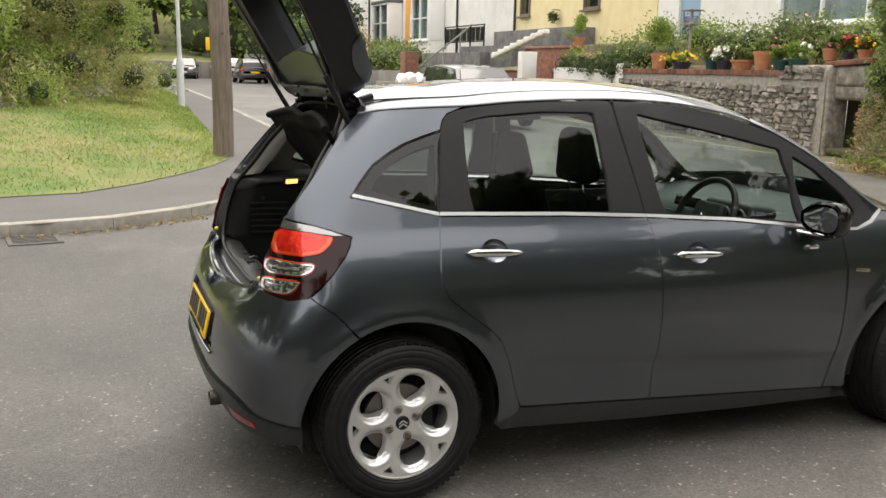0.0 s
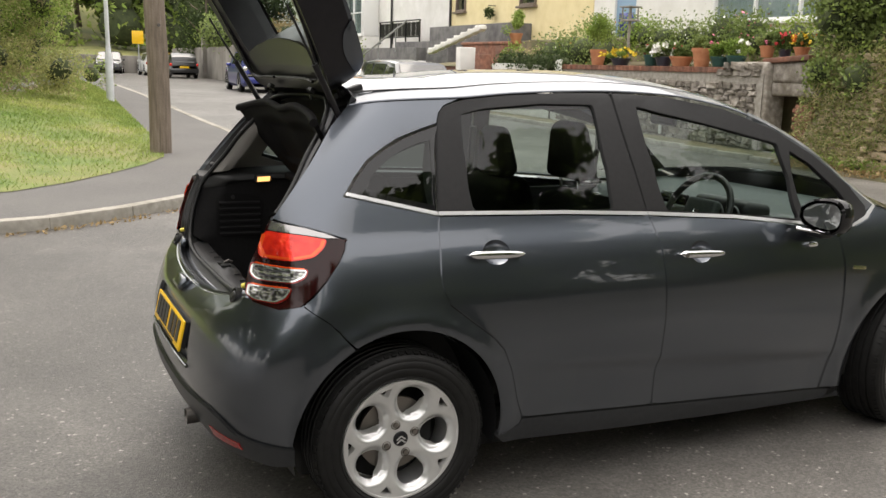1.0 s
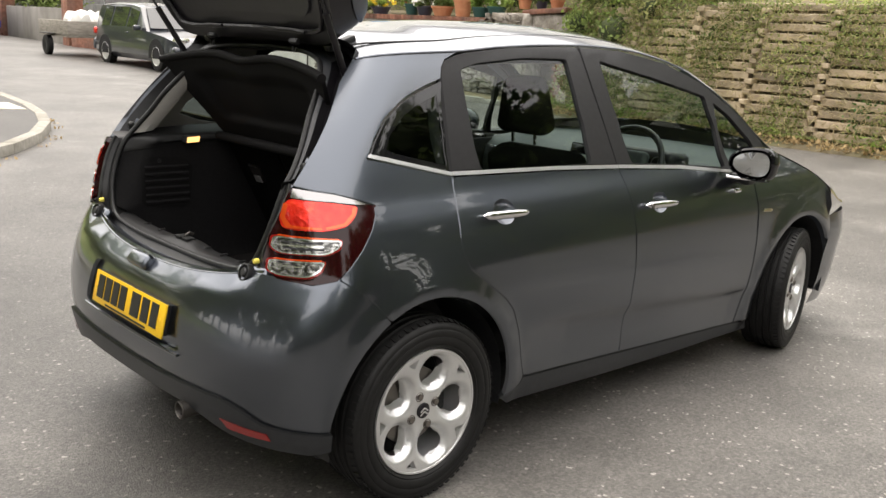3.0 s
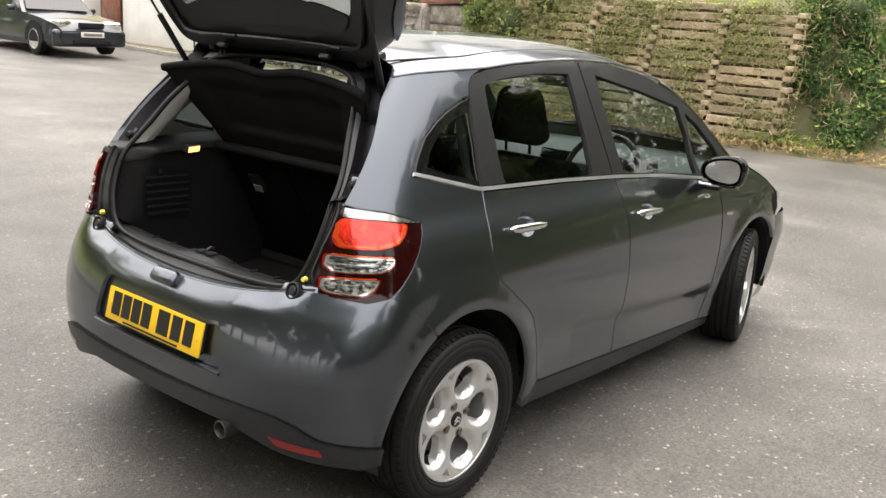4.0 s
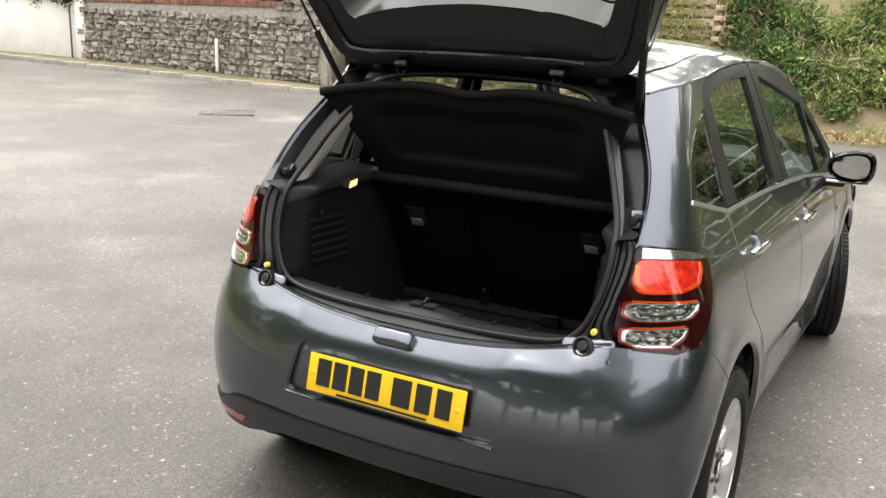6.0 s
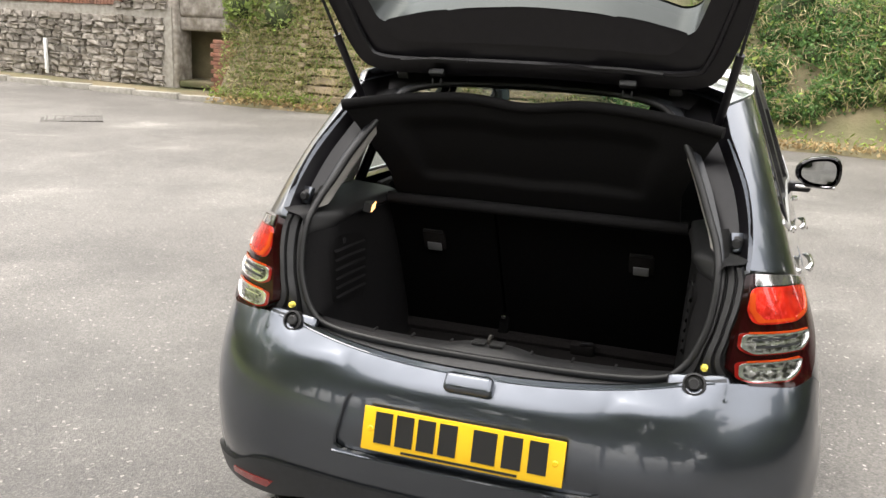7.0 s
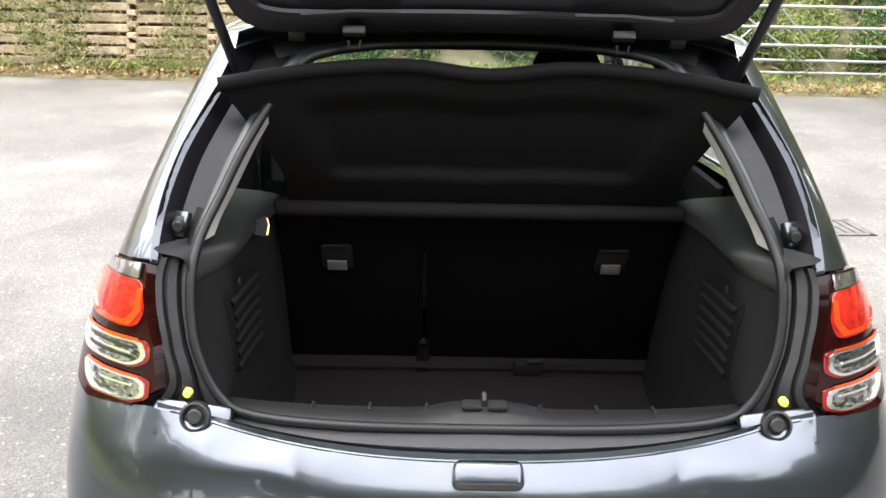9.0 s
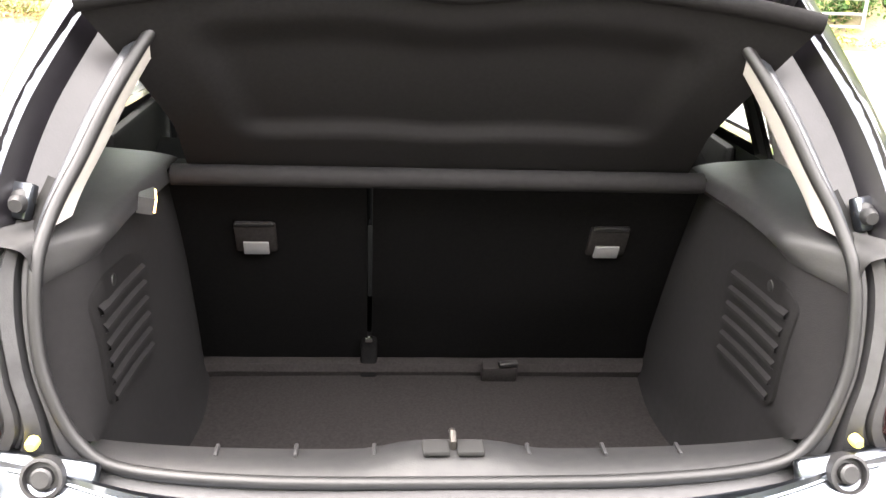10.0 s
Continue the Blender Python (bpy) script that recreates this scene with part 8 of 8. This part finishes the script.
# ---- parked cars and trailer ----
def parked(label, paint, L, W, H, at, heading, style, plate_mat):
    """A car seen at a distance: x ahead from the middle."""
    t = thing("parked_car", label, "car", "parked cars")
    hw = W / 2
    st = {
        "crossover": ([-0.5, -0.495, -0.47, -0.40, -0.28, -0.05, 0.10, 0.24, 0.40, 0.48, 0.50], [0.70, 0.80, 0.95, 1.0, 1.0, 1.0, 0.99, 0.97, 0.90, 0.76, 0.60], [0.0, 0.35, 0.72, 0.92, 0.99, 1.0, 0.93, 0.0, 0.0, 0.0, 0.0]),
        "estate": ([-0.5, -0.495, -0.485, -0.44, -0.30, -0.05, 0.06, 0.19, 0.38, 0.47, 0.50], [0.80, 0.88, 0.95, 1.0, 1.0, 1.0, 0.99, 0.97, 0.86, 0.74, 0.60], [0.0, 0.3, 0.6, 0.93, 1.0, 0.99, 0.90, 0.0, 0.0, 0.0, 0.0]),
        "hatch": ([-0.5, -0.495, -0.48, -0.40, -0.28, -0.05, 0.08, 0.23, 0.40, 0.48, 0.50], [0.78, 0.86, 0.95, 1.0, 1.0, 1.0, 0.99, 0.96, 0.88, 0.76, 0.60], [0.0, 0.3, 0.55, 0.90, 0.99, 1.0, 0.90, 0.0, 0.0, 0.0, 0.0]),
    }[style]
    belt = H * (0.63 if style == "crossover" else 0.60)
    rows = []
    for u, k, c in zip(*st):
        x = u * L
        w = hw * (1 - 0.20 * max(0, (abs(u) - 0.40) / 0.10) ** 2)
        zb = 0.19 + (0.05 if abs(u) > 0.46 else 0)
        zt = belt * (k if c == 0 else 1.0)
        zr = zt + (H - belt) * c
        wr = w * (1 - 0.27 * c)
        rows.append([(x, sy_ * 1.0, z) for sy_, z in ((0, zb), (-w * 0.88, zb), (-w, zb + 0.12), (-w * 1.0, (zb + zt) / 2), (-w * 0.96, zt), (-(w * 0.94 * (1 - c) + wr * c), zt + (zr - zt) * 0.93), (-wr * 0.82 if c else -w * 0.7, zr), (0, zr + (0.02 if c else 0.03)), (wr * 0.82 if c else w * 0.7, zr), ((w * 0.94 * (1 - c) + wr * c), zt + (zr - zt) * 0.93), (w * 0.96, zt), (w, (zb + zt) / 2), (w, zb + 0.12), (w * 0.88, zb), (0, zb))])
    v, f = strip(rows)
    raw("car_body", v, f, paint, t, "", True, 32)
    def at_u(u):
        c = np.interp(u, st[0], st[2])
        w = hw * (1 - 0.20 * max(0, (abs(u) - 0.40) / 0.10) ** 2)
        return w, w * (1 - 0.27 * c), belt + (H - belt) * c
    for sg_ in (-1, 1):
        for u0, u1 in ((-0.36, -0.26), (-0.24, -0.06), (-0.045, 0.075)):
            q = []
            for u, low in ((u0, 1), (u1, 1), (u1, 0), (u0, 0)):
                w, wr, zr = at_u(u)
                k = 0.06 if low else 0.84
                q.append((u * L, sg_ * (w * 0.95 + (wr * 1.0 - w * 0.95) * k + 0.012), belt + (zr - belt) * k))
            raw("side_window", q + [(a, b - sg_ * 0.02, c) for a, b, c in q], [(0, 1, 2, 3), (4, 7, 6, 5), (0, 4, 5, 1), (1, 5, 6, 2), (2, 6, 7, 3), (3, 7, 4, 0)], SIDEGLASS, t, "", False)
        part("tail_lamp", box_bm((0.16, 0.22, 0.17), (-L * 0.478, sg_ * hw * 0.82, belt * 0.88), 0.04, (0, 0, sg_ * 12)), LENS_RED if style != "crossover" else LENS_CLEAR, t)
        part("headlamp", box_bm((0.22, 0.36, 0.15), (L * 0.452, sg_ * hw * 0.66, belt * 0.76), 0.05, (0, 0, sg_ * -16)), LENS_CLEAR, t)
        part("door_mirror", box_bm((0.12, 0.18, 0.12), (L * 0.13, sg_ * (hw + 0.06), belt + 0.03), 0.04), paint, t)
        part("door_handle", box_bm((0.16, 0.03, 0.03), (-L * 0.03, sg_ * (hw * 0.985), belt * 0.90), 0.01), paint, t)
        for wx in (-0.305, 0.315):
            wr_ = 0.335 if style == "crossover" else 0.31
            vv, ff = lathe([(0.0, -0.06), (0.06, -0.075), (0.20, -0.085), (0.215, -0.10), (wr_ - 0.06, -0.105), (wr_, -0.085), (wr_, 0.085), (0.0, 0.09)], 32)
            hb = new("wheel")
            hb.parent = t
            hb.matrix_basis = pose(wx * L, sg_ * (hw - 0.10), wr_, 0, 0, 0 if sg_ < 0 else 180)
            raw("tyre", [p for p in vv], ff, RUBBER, hb)
            vv, ff = lathe([(0.0, -0.09), (0.03, -0.088), (0.19, -0.098), (0.205, -0.106), (0.21, -0.10)], 20)
            raw("rim", vv, ff, ALLOY, hb, "", True, 15)
            # flat dark disc painted on the side for the shade in the arch
            vv, ff = lathe([(0.0, -0.008), (wr_ + 0.075, -0.008), (wr_ + 0.075, 0.0), (0.0, 0.0)], 32)
            raw("wheel_arch", [(a + wx * L, b + sg_ * (hw * 1.003) + (0 if sg_ > 0 else 0.008), max(c + wr_, 0.26)) for a, b, c in vv], ff, DARK, t)
    for e, z0, z1, nm in ((-1, 0.12, 0.80, "rear_window"), (1, 0.10, 0.90, "windscreen")):
        idx = (1, 3) if e < 0 else (7, 6)
        ua, ub = st[0][idx[0]], st[0][idx[1]]
        if e < 0:
            ua, ub = {"crossover": (-0.502, -0.44), "hatch": (-0.502, -0.42), "estate": (-0.502, -0.455)}[style]
        wa, ra, za = at_u(ua)
        wb_, rb, zb_ = at_u(ub)
        q = []
        for k, sg_ in ((0.06, -1), (0.06, 1), (0.90, 1), (0.90, -1)):
            u = ua + (ub - ua) * k
            w, wr, zr = at_u(u)
            zz_ = (belt * (0.985 if e > 0 else 1.0)) * (1 - k) + k * max(za, zb_) * 0.99
            q.append((u * L + e * 0.03, sg_ * (w * 0.82 * (1 - k) + wr * 0.82 * k), zz_ + (0.015 if e > 0 else 0)))
        raw(nm, q + [(a - e * 0.02, b, c) for a, b, c in q], [(0, 1, 2, 3), (4, 7, 6, 5), (0, 4, 5, 1), (1, 5, 6, 2), (2, 6, 7, 3), (3, 7, 4, 0)], SIDEGLASS, t, "", False)
    part("rear_plate", box_bm((0.02, 0.52, 0.11), (-L * 0.5 - 0.012, 0, belt * 0.80 if style == "crossover" else belt * 0.72), 0.004), YELLOW, t)
    part("front_plate", box_bm((0.02, 0.52, 0.11), (L * 0.5 + 0.012, 0, 0.46), 0.004), RENDER, t)
    part("plate_bar", box_bm((0.01, 0.42, 0.06), (L * 0.5 + 0.02, 0, 0.46)), GREYWALL, t)
    part("grille", box_bm((0.05, W * 0.34, 0.11), (L * 0.492, 0, belt * 0.74), 0.02), DARK, t)
    part("rear_bumper", box_bm((0.14, W * 0.95, 0.26), (-L * 0.485, 0, 0.44), 0.05), paint, t)
    part("front_bumper", box_bm((0.20, W * 0.95, 0.36), (L * 0.472, 0, 0.38), 0.08, (0, 0, 0), 3), paint, t)
    part("lower_grille", box_bm((0.05, W * 0.50, 0.10), (L * 0.497, 0, 0.30), 0.02), DARK, t)
    t.matrix_world = pose(at[0], at[1], gz(at[0], at[1]), 0, 0, heading)
    return t


SIDEGLASS = material("dark_car_window", (0.015, 0.017, 0.018), 0.04, 0.0, 1.0)
parked("bright blue compact crossover parked by the grey wall", BLUE, 4.13, 1.77, 1.57, (8.3, 33.2), 87, "crossover", YELLOW)
parked("dark navy estate car with a trailer hitched behind", NAVY, 4.51, 1.73, 1.46, (8.5, 18.05), -91, "estate", RENDER)
parked("black hatchback parked further up the road", INKCAR, 4.0, 1.70, 1.45, (8.7, 52.2), 89, "hatch", YELLOW)
parked("white hatchback parked further up the road", WHITECAR, 4.0, 1.70, 1.45, (8.25, 58.0), 90, "hatch", YELLOW)
parked("dark hatchback parked at the bend", INKCAR, 4.1, 1.72, 1.46, (6.1, 63.2), -100, "hatch", YELLOW)
tr_ = thing("car_trailer", "small open trailer with plank sides and a white load", "trailer")
part("trailer_bed", box_bm((2.2, 1.35, 0.08), (0, 0, 0.52), 0.01), PLANK, tr_)
for y in (-0.68, 0.68):
    part("side_board", box_bm((2.2, 0.04, 0.34), (0, y, 0.72), 0.01), PLANK, tr_)
    vv, ff = lathe([(0.0, -0.05), (0.14, -0.07), (0.20, -0.085), (0.255, -0.06), (0.255, 0.06), (0.0, 0.07)], 24)
    raw("trailer_wheel", [(a - 0.1, (b if y < 0 else -b) + y * 1.18, c + 0.255) for a, b, c in vv], ff, RUBBER, tr_)
    part("mudguard", box_bm((0.62, 0.2, 0.03), (-0.1, y * 1.18, 0.56), 0.01), IRON, tr_)
for x in (-1.1, 1.1):
    part("end_board", box_bm((0.04, 1.36, 0.34), (x, 0, 0.72), 0.01), PLANK, tr_)
v, f = tube([(1.1, 0, 0.50), (1.70, 0, 0.48)], 0.04, 8)
raw("draw_bar", v, f, GALV, tr_)
bm = bmesh.new()
for k in range(9):
    q = bmesh.ops.create_icosphere(bm, subdivisions=2, radius=0.26)["verts"]
    for p in q:
        p.co = p.co * (0.9 + 0.25 * noise.noise(p.co * 5 + Vector((k, 0, 0)))) + Vector((0.0 + 0.11 * k, 0.3 * math.sin(k * 2.1), 0.86 + 0.08 * math.sin(k)))
tr_.matrix_world = pose(8.1, 22.05, gz(0, 22.05), 0, 0, -92)
sk = thing("white_sacks", "white sacks heaped on the trailer", "sacks", "", "stuff")
part("sack_heap", bm, RENDER, sk)
sk.matrix_world = pose(8.1, 22.05, gz(0, 22.05), 0, 0, -92)
# road sign far off
rs_ = thing("road_sign", "small yellow road sign on a post", "sign")
part("sign_post", box_bm((0.07, 0.07, 2.3), (7.3, 58, 2.0)), GALV, rs_)
part("sign_board", box_bm((0.04, 0.7, 0.8), (7.25, 57.9, 2.9), 0.01, (0, 0, 90)), YELLOW, rs_)

# ---- pieces of walls, last ----
stone_meshes = []
for k in range(10):
    rng = np.random.default_rng(40 + k)
    bm = box_bm((0.10, 1.0, 1.0), (0, 0, 0), 0.0)
    bmesh.ops.subdivide_edges(bm, edges=[e for e in bm.edges if abs(e.verts[0].co.x - e.verts[1].co.x) < 1e-6], cuts=1, use_grid_fill=True)
    for q in bm.verts:
        q.co.y += rng.normal(0, 0.07)
        q.co.z += rng.normal(0, 0.07)
        if q.co.x < 0:
            q.co.x += rng.normal(0, 0.016)
            q.co.y *= 0.88
            q.co.z *= 0.86
    me = bpy.data.meshes.new("stone")
    bm.to_mesh(me)
    bm.free()
    me.materials.append(STONE)
    stone_meshes.append(me)
rng = np.random.default_rng(11)
count = 0
z = 0.16
while z < 1.50 and count < 300:
    h_ = rng.uniform(0.09, 0.15)
    y = 9.65 + rng.uniform(0, 0.1)
    while y < 16.35:
        w_ = rng.uniform(0.12, 0.33)
        if count < 300 or True:
            o = new("stone", stone_meshes[int(rng.integers(len(stone_meshes)))])
            o.parent = wall if y > 10.55 else upc
            o.matrix_world = pose(WX + 0.015 + rng.normal(0, 0.012), y + w_ / 2, z + h_ / 2 + rng.normal(0, 0.008) + gz(0, y) * 0.4, rng.normal(0, 4), 0, rng.normal(0, 2)) @ Matrix.Diagonal((1, w_ * 0.90, h_ * 0.88, 1))
            count += 1
        y += w_
    z += h_
for r in range(2):
    y = 9.62
    while y < 10.6:
        w_ = rng.uniform(0.16, 0.34)
        o = new("stone", stone_meshes[int(rng.integers(len(stone_meshes)))])
        o.parent = upc
        o.matrix_world = pose(WX + 0.02 + rng.normal(0, 0.01), y + w_ / 2, 1.60 + 0.13 * r, rng.normal(0, 4), 0, rng.normal(0, 2)) @ Matrix.Diagonal((1, w_ * 0.95, 0.13, 1))
        y += w_
bm = box_bm((0.23, 0.068, 0.11), (0, 0, 0), 0.006, (0, 0, 0), 1)
brick_end = bpy.data.meshes.new("brick")
bm.to_mesh(brick_end)
bm.free()
brick_end.materials.append(BRICK)
for k in range(75):
    y = 10.62 + 0.078 * k
    o = new("brick", brick_end)
    o.parent = cop
    o.matrix_world = pose(WX + 0.10 + 0.004 * math.sin(k * 7), y, 1.645 + 0.003 * math.sin(k * 5), 0.8 * math.sin(k * 3), 0, 0)
for c in range(13):
    for j, (dx_, dy_) in enumerate(((-0.205, -0.11), (-0.205, 0.11), (0.0, -0.205))):
        o = new("brick", brick_end)
        o.parent = pier
        if j < 2:
            o.matrix_world = pose(12.0 + dx_, 8.45 + dy_ + (0.03 if c % 2 else -0.03), 0.14 + 0.074 * c, 90, 0, 90)
        else:
            o.matrix_world = pose(12.0 + dx_, 8.45 + dy_, 0.14 + 0.074 * c, 90, 0, 0)
